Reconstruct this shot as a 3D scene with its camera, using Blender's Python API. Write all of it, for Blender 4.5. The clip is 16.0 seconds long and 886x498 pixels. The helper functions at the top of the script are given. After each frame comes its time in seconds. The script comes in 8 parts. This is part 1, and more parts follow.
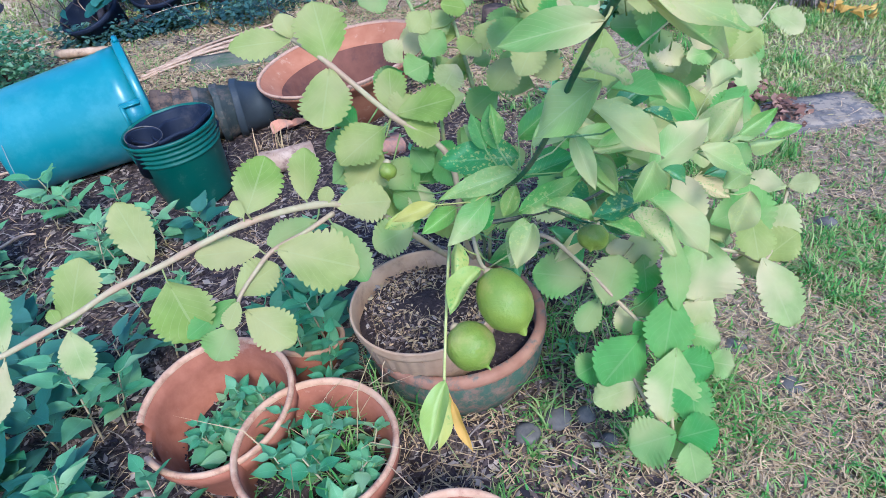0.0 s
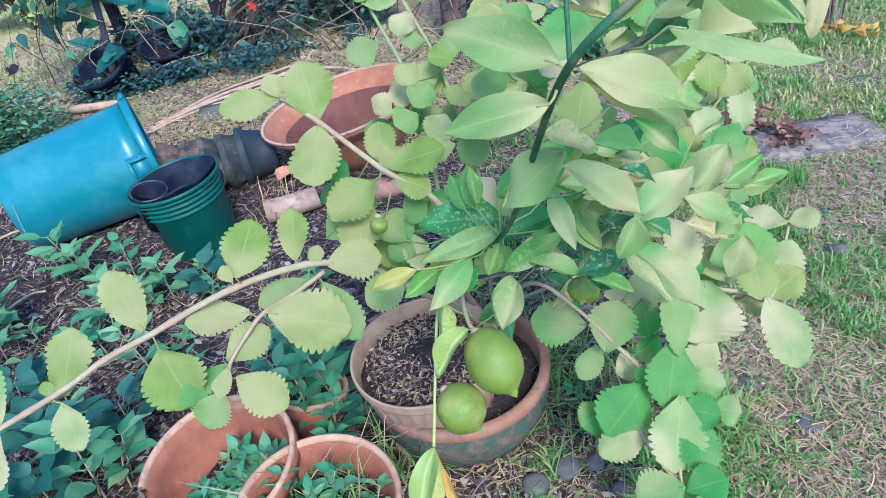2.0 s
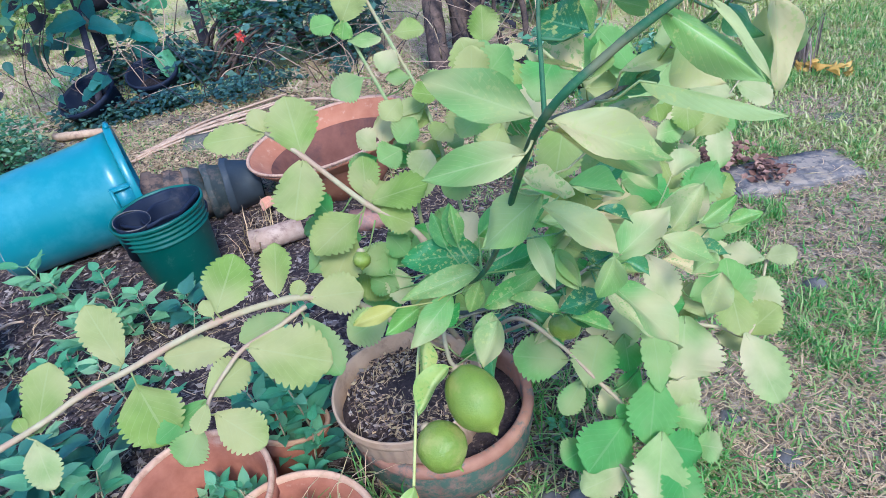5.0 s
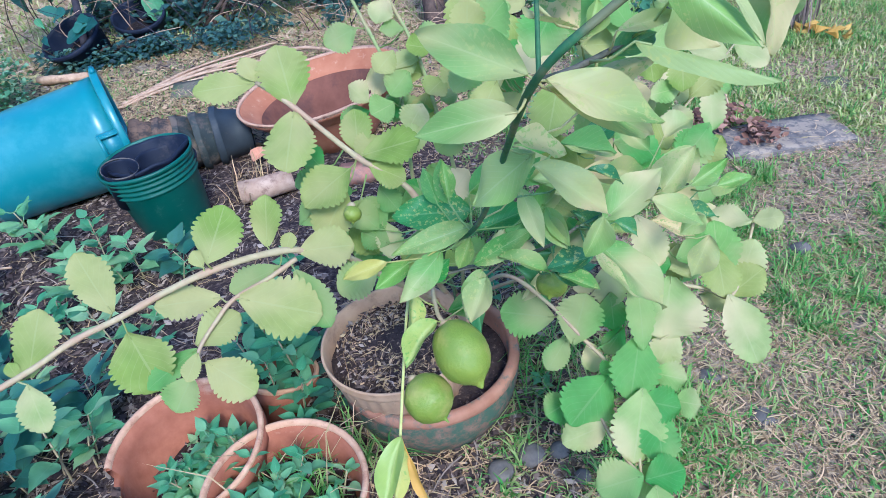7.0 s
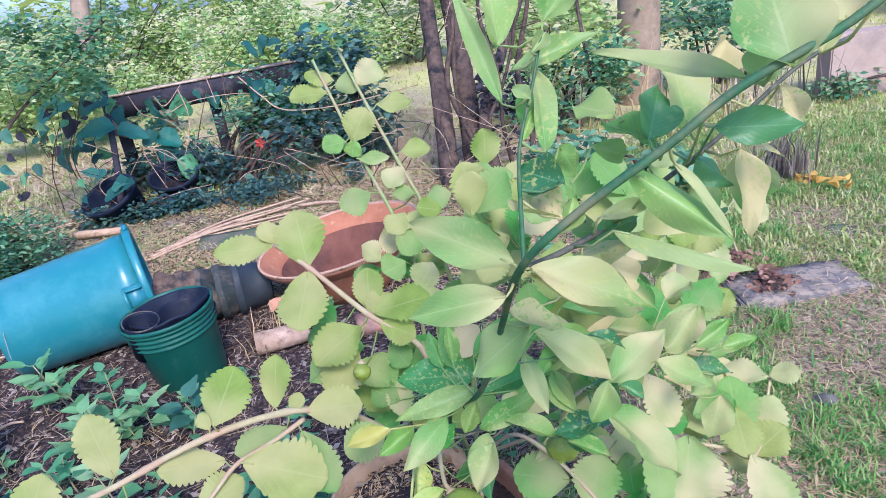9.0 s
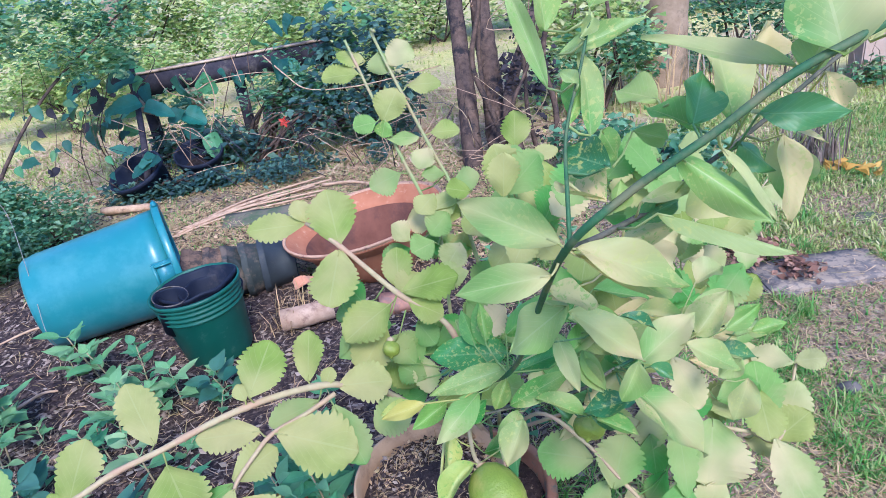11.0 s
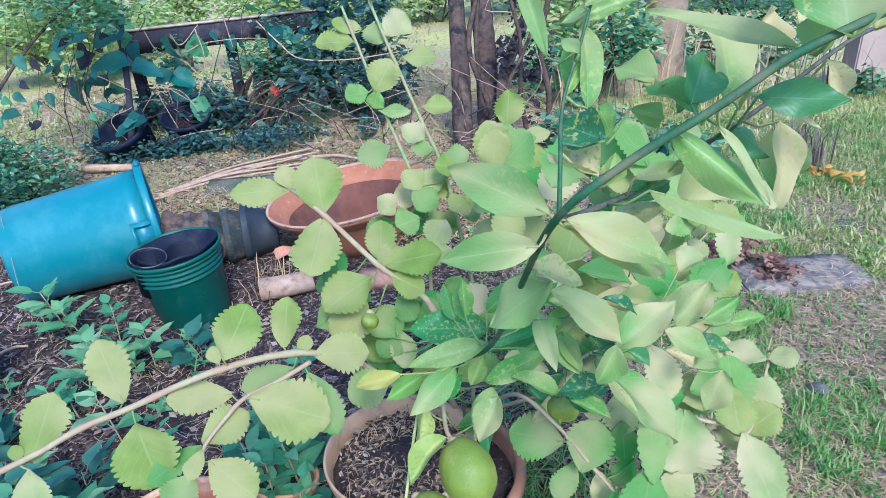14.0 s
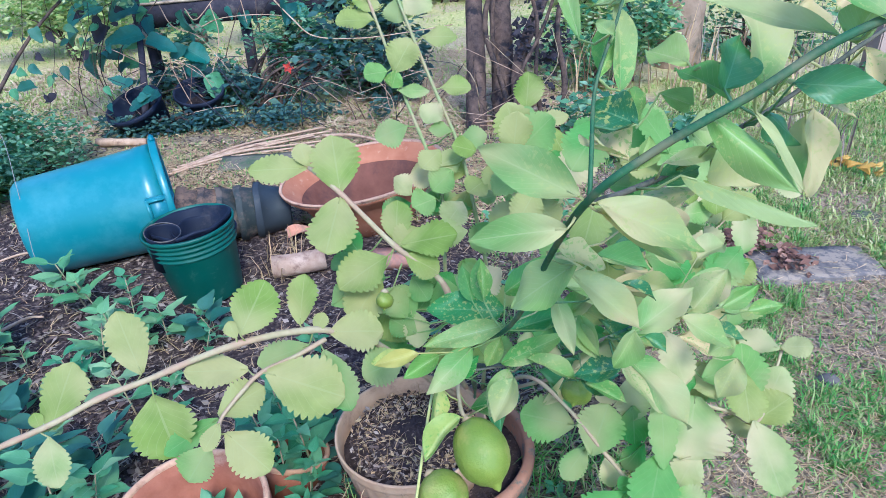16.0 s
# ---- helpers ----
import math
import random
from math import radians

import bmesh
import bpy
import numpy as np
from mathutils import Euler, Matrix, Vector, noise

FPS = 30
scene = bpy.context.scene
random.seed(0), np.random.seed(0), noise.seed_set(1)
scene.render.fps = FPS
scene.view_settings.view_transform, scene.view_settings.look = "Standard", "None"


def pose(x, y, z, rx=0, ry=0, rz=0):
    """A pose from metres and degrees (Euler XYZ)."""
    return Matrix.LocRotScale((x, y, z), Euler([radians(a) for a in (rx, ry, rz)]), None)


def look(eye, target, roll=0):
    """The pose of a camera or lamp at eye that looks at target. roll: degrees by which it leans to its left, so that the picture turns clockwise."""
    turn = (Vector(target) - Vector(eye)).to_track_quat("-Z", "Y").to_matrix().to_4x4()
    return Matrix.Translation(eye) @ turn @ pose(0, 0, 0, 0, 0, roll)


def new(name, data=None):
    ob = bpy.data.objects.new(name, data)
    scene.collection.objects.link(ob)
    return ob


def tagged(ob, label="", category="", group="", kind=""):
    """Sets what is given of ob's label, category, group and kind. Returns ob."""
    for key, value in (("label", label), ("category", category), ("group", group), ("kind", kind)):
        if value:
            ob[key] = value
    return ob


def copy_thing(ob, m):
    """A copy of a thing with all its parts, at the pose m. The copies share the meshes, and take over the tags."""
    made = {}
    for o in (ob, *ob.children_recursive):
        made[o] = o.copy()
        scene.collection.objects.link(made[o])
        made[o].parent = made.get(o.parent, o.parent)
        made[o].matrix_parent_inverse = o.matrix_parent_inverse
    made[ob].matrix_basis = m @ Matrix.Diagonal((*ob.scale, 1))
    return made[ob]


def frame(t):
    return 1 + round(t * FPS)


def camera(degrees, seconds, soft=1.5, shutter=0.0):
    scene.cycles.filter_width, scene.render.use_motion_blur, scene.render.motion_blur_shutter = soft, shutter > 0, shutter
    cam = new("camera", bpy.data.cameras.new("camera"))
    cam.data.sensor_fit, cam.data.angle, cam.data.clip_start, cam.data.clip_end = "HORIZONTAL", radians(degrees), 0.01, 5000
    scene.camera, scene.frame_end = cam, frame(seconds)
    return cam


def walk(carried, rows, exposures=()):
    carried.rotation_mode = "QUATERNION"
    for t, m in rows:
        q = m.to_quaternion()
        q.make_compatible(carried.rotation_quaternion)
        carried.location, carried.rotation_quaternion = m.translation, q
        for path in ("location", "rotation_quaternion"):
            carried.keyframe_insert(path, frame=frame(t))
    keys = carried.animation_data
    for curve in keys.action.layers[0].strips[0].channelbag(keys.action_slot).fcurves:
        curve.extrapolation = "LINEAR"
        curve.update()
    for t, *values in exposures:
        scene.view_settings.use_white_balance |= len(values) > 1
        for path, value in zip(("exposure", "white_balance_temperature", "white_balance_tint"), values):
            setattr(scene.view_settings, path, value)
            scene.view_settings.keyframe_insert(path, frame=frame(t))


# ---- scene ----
cam = camera(69.1, 16.0, soft=0.8)
PATH = [
    (0, (0.024, 0.025, 1.244), (-0.13, 1.617, 0.044), -7.5),
    (0.5, (0.059, 0.048, 1.252), (-0.096, 1.649, 0.064), -8.1),
    (1, (0.071, 0.062, 1.255), (-0.066, 1.681, 0.088), -8.8),
    (1.5, (0.071, 0.065, 1.259), (-0.104, 1.692, 0.109), -9.8),
    (2, (0.073, 0.062, 1.266), (-0.128, 1.706, 0.145), -10.7),
    (2.5, (0.076, 0.056, 1.269), (-0.165, 1.7, 0.158), -11.6),
    (3, (0.068, 0.057, 1.268), (-0.217, 1.696, 0.158), -12.0),
    (3.5, (0.059, 0.054, 1.276), (-0.255, 1.719, 0.213), -11.3),
    (4, (0.071, 0.054, 1.28), (-0.151, 1.755, 0.251), -10.5),
    (4.2, (0.081, 0.058, 1.275), (-0.103, 1.752, 0.229), -9.7),
    (6.3, (0.08, 0.066, 1.285), (-0.034, 1.756, 0.222), -8.7),
    (6.5, (0.08, 0.065, 1.282), (-0.019, 1.714, 0.155), -7.7),
    (7, (0.081, 0.06, 1.282), (-0.05, 1.675, 0.11), -7.8),
    (7.5, (0.084, 0.059, 1.28), (-0.012, 1.657, 0.082), -6.5),
    (8, (0.09, 0.05, 1.294), (-0.062, 1.738, 0.232), -8.1),
    (8.5, (0.105, 0.053, 1.32), (-0.036, 1.876, 0.509), -10.5),
    (9, (0.104, 0.06, 1.312), (-0.042, 1.894, 0.526), -8.2),
    (9.2, (0.097, 0.059, 1.314), (-0.124, 1.88, 0.517), -8.7),
    (11.3, (0.083, 0.042, 1.32), (-0.113, 1.844, 0.474), -7.7),
    (11.5, (0.091, 0.053, 1.316), (-0.039, 1.85, 0.447), -7.3),
    (12, (0.091, 0.049, 1.309), (-0.027, 1.838, 0.422), -6.3),
    (12.5, (0.084, 0.043, 1.313), (-0.083, 1.832, 0.436), -6.6),
    (13, (0.086, 0.051, 1.31), (-0.059, 1.838, 0.424), -5.7),
    (13.5, (0.08, 0.051, 1.306), (-0.052, 1.834, 0.411), -4.2),
    (14, (0.079, 0.044, 1.304), (-0.079, 1.831, 0.422), -3.7),
    (14.5, (0.078, 0.039, 1.31), (-0.097, 1.828, 0.432), -3.7),
    (15, (0.081, 0.04, 1.305), (-0.084, 1.82, 0.407), -3.6),
    (15.5, (0.075, 0.036, 1.303), (-0.107, 1.805, 0.387), -3.6),
    (16, (0.064, 0.04, 1.304), (-0.12, 1.801, 0.374), -2.7),
]
EXPO, KELVIN, TINT = 0.77, 4200.0, 11.0
SUN_STRENGTH, SUN_SOFT = 2.9, 15.0
URN_AT, URN_TILT = (-0.547, 2.80, -0.01), (1.5, -7.2)
PINK_AT = (-1.98, 2.27, 0.565)
walk(cam, [(t, look(eye, target, roll)) for t, eye, target, roll in PATH], exposures=[(0, EXPO, KELVIN, TINT), (7.9, EXPO, KELVIN, TINT), (8.5, EXPO + 0.06, KELVIN + 200, TINT + 5), (9.2, EXPO + 0.06, KELVIN + 300, TINT + 9), (11.5, EXPO + 0.03, KELVIN + 150, TINT + 5), (12.5, EXPO, KELVIN, TINT), (16, EXPO, KELVIN, TINT)])

# ---- daylight: hazy warm sun and blue sky ----
world = bpy.data.worlds.new("sky")
scene.world = world
world.use_nodes = True
wn = world.node_tree
sky = wn.nodes.new("ShaderNodeTexSky")
sky.sky_type, sky.sun_disc = "NISHITA", False
sky.sun_elevation, sky.sun_rotation = radians(43.5), radians(162)
sky.air_density, sky.dust_density, sky.ozone_density = 1.0, 2.0, 1.5
wn.nodes["Background"].inputs["Strength"].default_value = 0.15
wn.links.new(sky.outputs["Color"], wn.nodes["Background"].inputs["Color"])
sun = new("sun", bpy.data.lights.new("sun", "SUN"))
sun.data.energy, sun.data.angle, sun.data.color = SUN_STRENGTH, radians(SUN_SOFT), (1.0, 0.765, 0.45)
sun.matrix_world = look((1.3, -3.9, 3.9), (0, 0, 0))


# ---- materials ----
def shade(name, rough=0.7, spec=0.4, metal=0.0):
    m = bpy.data.materials.new(name)
    m.use_nodes = True
    nt = m.node_tree
    b = nt.nodes["Principled BSDF"]
    b.inputs["Roughness"].default_value = rough
    b.inputs["Specular IOR Level"].default_value = spec
    b.inputs["Metallic"].default_value = metal
    return m, nt, b


def ramp(nt, fac, stops):
    r = nt.nodes.new("ShaderNodeValToRGB")
    e = r.color_ramp.elements
    while len(e) < len(stops):
        e.new(0.5)
    for k, (p, c) in enumerate(stops):
        e[k].position, e[k].color = p, (*c, 1)
    nt.links.new(fac, r.inputs["Fac"])
    return r.outputs["Color"]


def grain(nt, scale, detail=6.0, rough=0.6, coord="Object"):
    tc = nt.nodes.new("ShaderNodeTexCoord")
    n = nt.nodes.new("ShaderNodeTexNoise")
    n.inputs["Scale"].default_value, n.inputs["Detail"].default_value, n.inputs["Roughness"].default_value = scale, detail, rough
    nt.links.new(tc.outputs[coord], n.inputs["Vector"])
    return n.outputs["Fac"]


def mixed(nt, fac, a, b, how="MIX"):
    x = nt.nodes.new("ShaderNodeMix")
    x.data_type, x.blend_type = "RGBA", how
    for s, v in ((x.inputs["Factor"], fac), (x.inputs["A"], a), (x.inputs["B"], b)):
        if isinstance(v, (int, float)):
            s.default_value = v
        elif isinstance(v, tuple):
            s.default_value = (*v, 1)
        else:
            nt.links.new(v, s)
    return x.outputs["Result"]


def relief(nt, b, fac, strength, dist=0.003):
    u = nt.nodes.new("ShaderNodeBump")
    u.inputs["Strength"].default_value, u.inputs["Distance"].default_value = strength, dist
    nt.links.new(fac, u.inputs["Height"])
    nt.links.new(u.outputs["Normal"], b.inputs["Normal"])


def surface(name, a, b2, scale, rough=0.7, spec=0.4, stain=None, stain_scale=4.0, lo=0.45, hi=0.62, bump=0.3, dist=0.003, metal=0.0):
    """Two-tone grain with stains of a third colour on top and fine relief."""
    m, nt, b = shade(name, rough, spec, metal)
    f = grain(nt, scale)
    c = ramp(nt, f, [(0.3, a), (0.7, b2)])
    if stain:
        g = grain(nt, stain_scale, 8.0, 0.7)
        mask = ramp(nt, g, [(lo, (0, 0, 0)), (hi, (1, 1, 1))])
        c = mixed(nt, mask, c, stain)
    nt.links.new(c, b.inputs["Base Color"])
    relief(nt, b, f, bump, dist)
    return m


def random_of(nt, island):
    if island:
        return nt.nodes.new("ShaderNodeNewGeometry").outputs["Random Per Island"]
    return nt.nodes.new("ShaderNodeObjectInfo").outputs["Random"]


def foliage(name, tones, vein, rough=0.5, spec=0.45, island=False, through_light=0.35, glow=(0.44, 0.58, 0.10), spots=None, veins=11.0, sheen=0.0, relief_by=0.15, highlight=None, vein_mix=0.32, highlight_by=0.75):
    """Leaf: tone by leaf, mottling, cream sun highlights painted in patches, midrib and side veins along its own
    length, light let through.
    """
    m, nt, b = shade(name, rough, spec)
    c = ramp(nt, random_of(nt, island), [(k / max(1, len(tones) - 1), t) for k, t in enumerate(tones)])
    n1 = grain(nt, 28.0)
    c = mixed(nt, 0.45, c, ramp(nt, n1, [(0.3, (0.55, 0.6, 0.5)), (0.7, (1.25, 1.2, 1.2))]), "MULTIPLY")
    # soft cream patches painted in where sun would catch the blade
    if highlight:
        pale = ramp(nt, grain(nt, 7.0, 2.0, 0.5), [(0.41, (0, 0, 0)), (0.62, (highlight_by,) * 3)])
        c = mixed(nt, pale, c, highlight)
    if spots:
        sp = ramp(nt, grain(nt, 190.0, 3.0, 0.6), [(0.55, (0, 0, 0)), (0.62, (1, 1, 1))])
        area = ramp(nt, grain(nt, 9.0, 2.0, 0.5), [(0.46, (0, 0, 0)), (0.58, (0.8, 0.8, 0.8))])
        c = mixed(nt, mixed(nt, 1.0, sp, area, "MULTIPLY"), c, spots)
    if vein:
        uv = nt.nodes.new("ShaderNodeUVMap")
        sep = nt.nodes.new("ShaderNodeSeparateXYZ")
        nt.links.new(uv.outputs["UV"], sep.inputs["Vector"])

        def calc(op, x, y=None):
            q = nt.nodes.new("ShaderNodeMath")
            q.operation = op
            for s, v in zip(q.inputs, (x, y)):
                if v is None:
                    continue
                if isinstance(v, (int, float)):
                    s.default_value = v
                else:
                    nt.links.new(v, s)
            return q.outputs["Value"]

        v = calc("ABSOLUTE", calc("SUBTRACT", sep.outputs["Y"], 0.5))
        mid = calc("LESS_THAN", v, 0.018)
        side = calc("FRACT", calc("SUBTRACT", calc("MULTIPLY", sep.outputs["X"], veins), calc("MULTIPLY", v, 7.0)))
        ridge = calc("ABSOLUTE", calc("SUBTRACT", side, 0.5))
        line = calc("LESS_THAN", ridge, 0.045)
        both = calc("MAXIMUM", mid, calc("MULTIPLY", line, 0.55))
        c = mixed(nt, calc("MULTIPLY", both, vein_mix), c, vein)
        relief(nt, b, calc("ADD", calc("MULTIPLY", ridge, 0.6), calc("MULTIPLY", n1, 1.2)), relief_by, 0.002)
    nt.links.new(c, b.inputs["Base Color"])
    if sheen:
        b.inputs["Sheen Weight"].default_value = sheen
        b.inputs["Sheen Roughness"].default_value = 0.4
    tr = nt.nodes.new("ShaderNodeBsdfTranslucent")
    nt.links.new(mixed(nt, 0.5, c, glow), tr.inputs["Color"])
    mx = nt.nodes.new("ShaderNodeMixShader")
    mx.inputs["Fac"].default_value = through_light
    nt.links.new(b.outputs["BSDF"], mx.inputs[1])
    nt.links.new(tr.outputs["BSDF"], mx.inputs[2])
    nt.links.new(mx.outputs["Shader"], nt.nodes["Material Output"].inputs["Surface"])
    return m


borage_mat = foliage("borage leaf", [(0.225, 0.315, 0.05), (0.285, 0.345, 0.075), (0.35, 0.365, 0.115)], (0.42, 0.43, 0.18), 0.65, 0.2, veins=7.0, highlight=(0.52, 0.43, 0.21), vein_mix=0.4, highlight_by=0.5)
# borage copy with the cream of strong sun put into its tones
pale_borage_mat = foliage("pale sunlit borage leaf", [(0.21, 0.36, 0.09), (0.31, 0.40, 0.13), (0.44, 0.42, 0.19)], (0.48, 0.46, 0.23), 0.7, 0.15, veins=7.0, highlight=(0.70, 0.53, 0.32), vein_mix=0.3, highlight_by=0.68)
# borage copy whose greener tones stand for leaves in shade
shade_borage_mat = foliage("shaded green borage leaf", [(0.075, 0.31, 0.06), (0.14, 0.37, 0.085), (0.26, 0.42, 0.115)], (0.40, 0.48, 0.21), 0.7, 0.15, veins=7.0, highlight=(0.58, 0.50, 0.24), through_light=0.5, highlight_by=0.58)
lemon_leaf_mat = foliage("lemon leaf", [(0.065, 0.29, 0.05), (0.13, 0.36, 0.07), (0.25, 0.42, 0.105)], (0.52, 0.54, 0.24), 0.45, 0.24, veins=10.0, relief_by=0.16, highlight=(0.80, 0.58, 0.32), spots=(0.50, 0.50, 0.17), through_light=0.45, vein_mix=0.4, highlight_by=0.76)
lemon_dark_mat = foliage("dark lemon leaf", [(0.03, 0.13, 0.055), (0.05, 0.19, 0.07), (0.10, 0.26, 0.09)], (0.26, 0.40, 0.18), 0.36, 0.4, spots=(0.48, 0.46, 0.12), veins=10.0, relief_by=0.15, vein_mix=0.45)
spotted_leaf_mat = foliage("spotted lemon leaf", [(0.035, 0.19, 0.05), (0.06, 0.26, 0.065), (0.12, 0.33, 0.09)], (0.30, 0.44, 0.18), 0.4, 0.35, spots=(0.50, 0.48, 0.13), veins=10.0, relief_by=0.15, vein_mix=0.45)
lemon_pale_mat = foliage("pale lemon leaf", [(0.16, 0.38, 0.09), (0.27, 0.43, 0.125), (0.44, 0.47, 0.19)], (0.58, 0.55, 0.29), 0.48, 0.22, veins=10.0, relief_by=0.15, highlight=(0.88, 0.62, 0.37), spots=(0.25, 0.42, 0.10), vein_mix=0.35, through_light=0.45, highlight_by=0.72)
yellow_leaf_mat = foliage("yellowing leaf", [(0.36, 0.46, 0.10), (0.48, 0.50, 0.12), (0.52, 0.46, 0.10)], (0.55, 0.5, 0.2), 0.45, 0.5, spots=(0.16, 0.36, 0.06), veins=10.0)
yellow_green_mat = foliage("yellow-green lemon leaf", [(0.14, 0.32, 0.05), (0.21, 0.38, 0.07), (0.32, 0.43, 0.12)], (0.48, 0.52, 0.24), 0.42, 0.3, veins=10.0, relief_by=0.14, highlight=(0.60, 0.50, 0.30), spots=(0.45, 0.46, 0.14), vein_mix=0.4, highlight_by=0.4)
yellow_twig_mat = surface("yellow twig", (0.4, 0.4, 0.1), (0.52, 0.5, 0.18), 60, 0.6, 0.35)
orange_leaf_mat = foliage("orange leaf", [(0.58, 0.34, 0.06), (0.66, 0.42, 0.10)], None, 0.6, 0.3, glow=(0.75, 0.48, 0.08))
weed_mat = foliage("weed leaf", [(0.075, 0.25, 0.115), (0.125, 0.32, 0.15), (0.21, 0.39, 0.20)], (0.27, 0.43, 0.24), 0.5, 0.3, veins=9.0)
light_weed_mat = foliage("light weed leaf", [(0.13, 0.33, 0.14), (0.21, 0.40, 0.175), (0.32, 0.46, 0.225)], (0.4, 0.5, 0.32), 0.5, 0.3, veins=9.0)
dark_weed_mat = foliage("dark weed leaf", [(0.035, 0.12, 0.095), (0.06, 0.16, 0.12), (0.10, 0.22, 0.16)], (0.09, 0.20, 0.16), 0.55, 0.25, veins=8.0)
# vine tones take some of the bluish shade round the plank
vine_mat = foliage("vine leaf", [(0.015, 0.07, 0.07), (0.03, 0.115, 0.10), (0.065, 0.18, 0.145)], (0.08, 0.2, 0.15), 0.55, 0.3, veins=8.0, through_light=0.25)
broad_vine_mat = foliage("broad vine leaf", [(0.03, 0.15, 0.12), (0.055, 0.21, 0.165), (0.09, 0.27, 0.20)], (0.12, 0.28, 0.2), 0.5, 0.3, veins=8.0, through_light=0.25)
# undergrowth leaves with blue-black shade put into their tones
shaded_bush_mat = foliage("bush leaf", [(0.012, 0.03, 0.045), (0.025, 0.06, 0.07), (0.05, 0.11, 0.105), (0.13, 0.22, 0.165)], None, 0.55, 0.3, island=True, through_light=0.25)
mixed_bush_mat = foliage("mixed bush leaf", [(0.02, 0.09, 0.06), (0.07, 0.2, 0.1), (0.18, 0.33, 0.15), (0.42, 0.5, 0.27)], None, 0.5, 0.4, island=True)
light_bush_mat = foliage("dull bush leaf", [(0.02, 0.08, 0.055), (0.07, 0.19, 0.10), (0.15, 0.30, 0.16), (0.30, 0.44, 0.28)], None, 0.55, 0.35, island=True)
dead_bush_mat = foliage("dead leaf", [(0.07, 0.036, 0.03), (0.20, 0.10, 0.07), (0.36, 0.21, 0.15)], None, 0.8, 0.15, island=True, through_light=0.05)
# bush leaf copy with full sun painted into its light tones
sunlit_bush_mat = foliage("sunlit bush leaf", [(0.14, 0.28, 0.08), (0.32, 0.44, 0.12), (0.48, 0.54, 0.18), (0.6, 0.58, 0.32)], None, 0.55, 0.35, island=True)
black_leaf_mat = foliage("dry dark leaf", [(0.02, 0.018, 0.03), (0.05, 0.04, 0.05)], None, 0.7, 0.2, through_light=0.05)
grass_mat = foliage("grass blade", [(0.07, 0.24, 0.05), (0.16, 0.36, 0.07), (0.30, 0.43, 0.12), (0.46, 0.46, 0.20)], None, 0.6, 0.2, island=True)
# lit copy of the grass, its tones raised to look sunlit
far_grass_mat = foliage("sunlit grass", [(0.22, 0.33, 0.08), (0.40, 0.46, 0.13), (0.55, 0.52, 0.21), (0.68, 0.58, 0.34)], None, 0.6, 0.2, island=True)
clod_mat = foliage("soil clod", [(0.1, 0.075, 0.065), (0.22, 0.17, 0.14), (0.4, 0.34, 0.29)], None, 0.9, 0.15, island=True, through_light=0.0)
straw_mat = foliage("dry straw", [(0.20, 0.13, 0.07), (0.43, 0.29, 0.155), (0.64, 0.45, 0.26), (0.33, 0.27, 0.12)], None, 0.75, 0.15, island=True, through_light=0.1, glow=(0.5, 0.4, 0.2))
# straw copy brightened and pinker to carry sunlight on the ground behind
sunlit_straw_mat = foliage("sunlit straw", [(0.34, 0.23, 0.14), (0.58, 0.41, 0.27), (0.76, 0.57, 0.40), (0.50, 0.45, 0.22)], None, 0.8, 0.12, island=True, through_light=0.1, glow=(0.5, 0.4, 0.2))
litter_mat = foliage("leaf litter", [(0.022, 0.017, 0.024), (0.06, 0.042, 0.042), (0.15, 0.105, 0.09), (0.42, 0.34, 0.28)], None, 0.8, 0.2, island=True, through_light=0.05, glow=(0.4, 0.3, 0.2))
stem_mat = surface("pale stem", (0.33, 0.285, 0.15), (0.42, 0.345, 0.20), 60, 0.7, 0.2, (0.36, 0.24, 0.15), 14.0)
fresh_stem_mat = surface("fresh stem", (0.21, 0.28, 0.10), (0.33, 0.33, 0.16), 60, 0.7, 0.2, (0.36, 0.25, 0.15), 14.0)
green_stem_mat = surface("green twig", (0.022, 0.07, 0.03), (0.05, 0.13, 0.05), 60, 0.6, 0.25, (0.13, 0.14, 0.07), 20.0)
wood_stem_mat = surface("brown twig", (0.045, 0.055, 0.04), (0.10, 0.10, 0.07), 70, 0.75, 0.2, (0.17, 0.15, 0.11), 25.0)
lemon_mat = surface("lemon skin", (0.125, 0.19, 0.018), (0.225, 0.265, 0.03), 12, 0.45, 0.35, (0.34, 0.30, 0.085), 14.0, 0.50, 0.74, 0.0)
_nt = lemon_mat.node_tree
relief(_nt, _nt.nodes["Principled BSDF"], grain(_nt, 260.0, 3.0), 0.6, 0.002)
terracotta_mat = surface("terracotta", (0.23, 0.082, 0.045), (0.33, 0.13, 0.075), 22, 0.85, 0.2, (0.38, 0.235, 0.16), 9.0, 0.58, 0.74, 0.4)
rim_mat = surface("worn terracotta rim", (0.44, 0.25, 0.145), (0.56, 0.36, 0.23), 40, 0.9, 0.1, (0.30, 0.14, 0.085), 18.0, 0.5, 0.66, 0.5)
bowl_rim_mat = surface("worn bowl rim", (0.26, 0.12, 0.07), (0.35, 0.185, 0.115), 18, 0.85, 0.2, (0.14, 0.13, 0.10), 22.0, 0.52, 0.62, 0.6)
mossy_mat = surface("mossy terracotta", (0.16, 0.098, 0.07), (0.25, 0.16, 0.115), 30, 0.9, 0.15, (0.07, 0.11, 0.075), 38.0, 0.40, 0.56, 0.9, 0.006)
cream_pot_mat = surface("stained cream plastic", (0.36, 0.225, 0.13), (0.48, 0.325, 0.195), 14, 0.65, 0.3, (0.19, 0.125, 0.085), 10.0, 0.52, 0.7, 0.2)
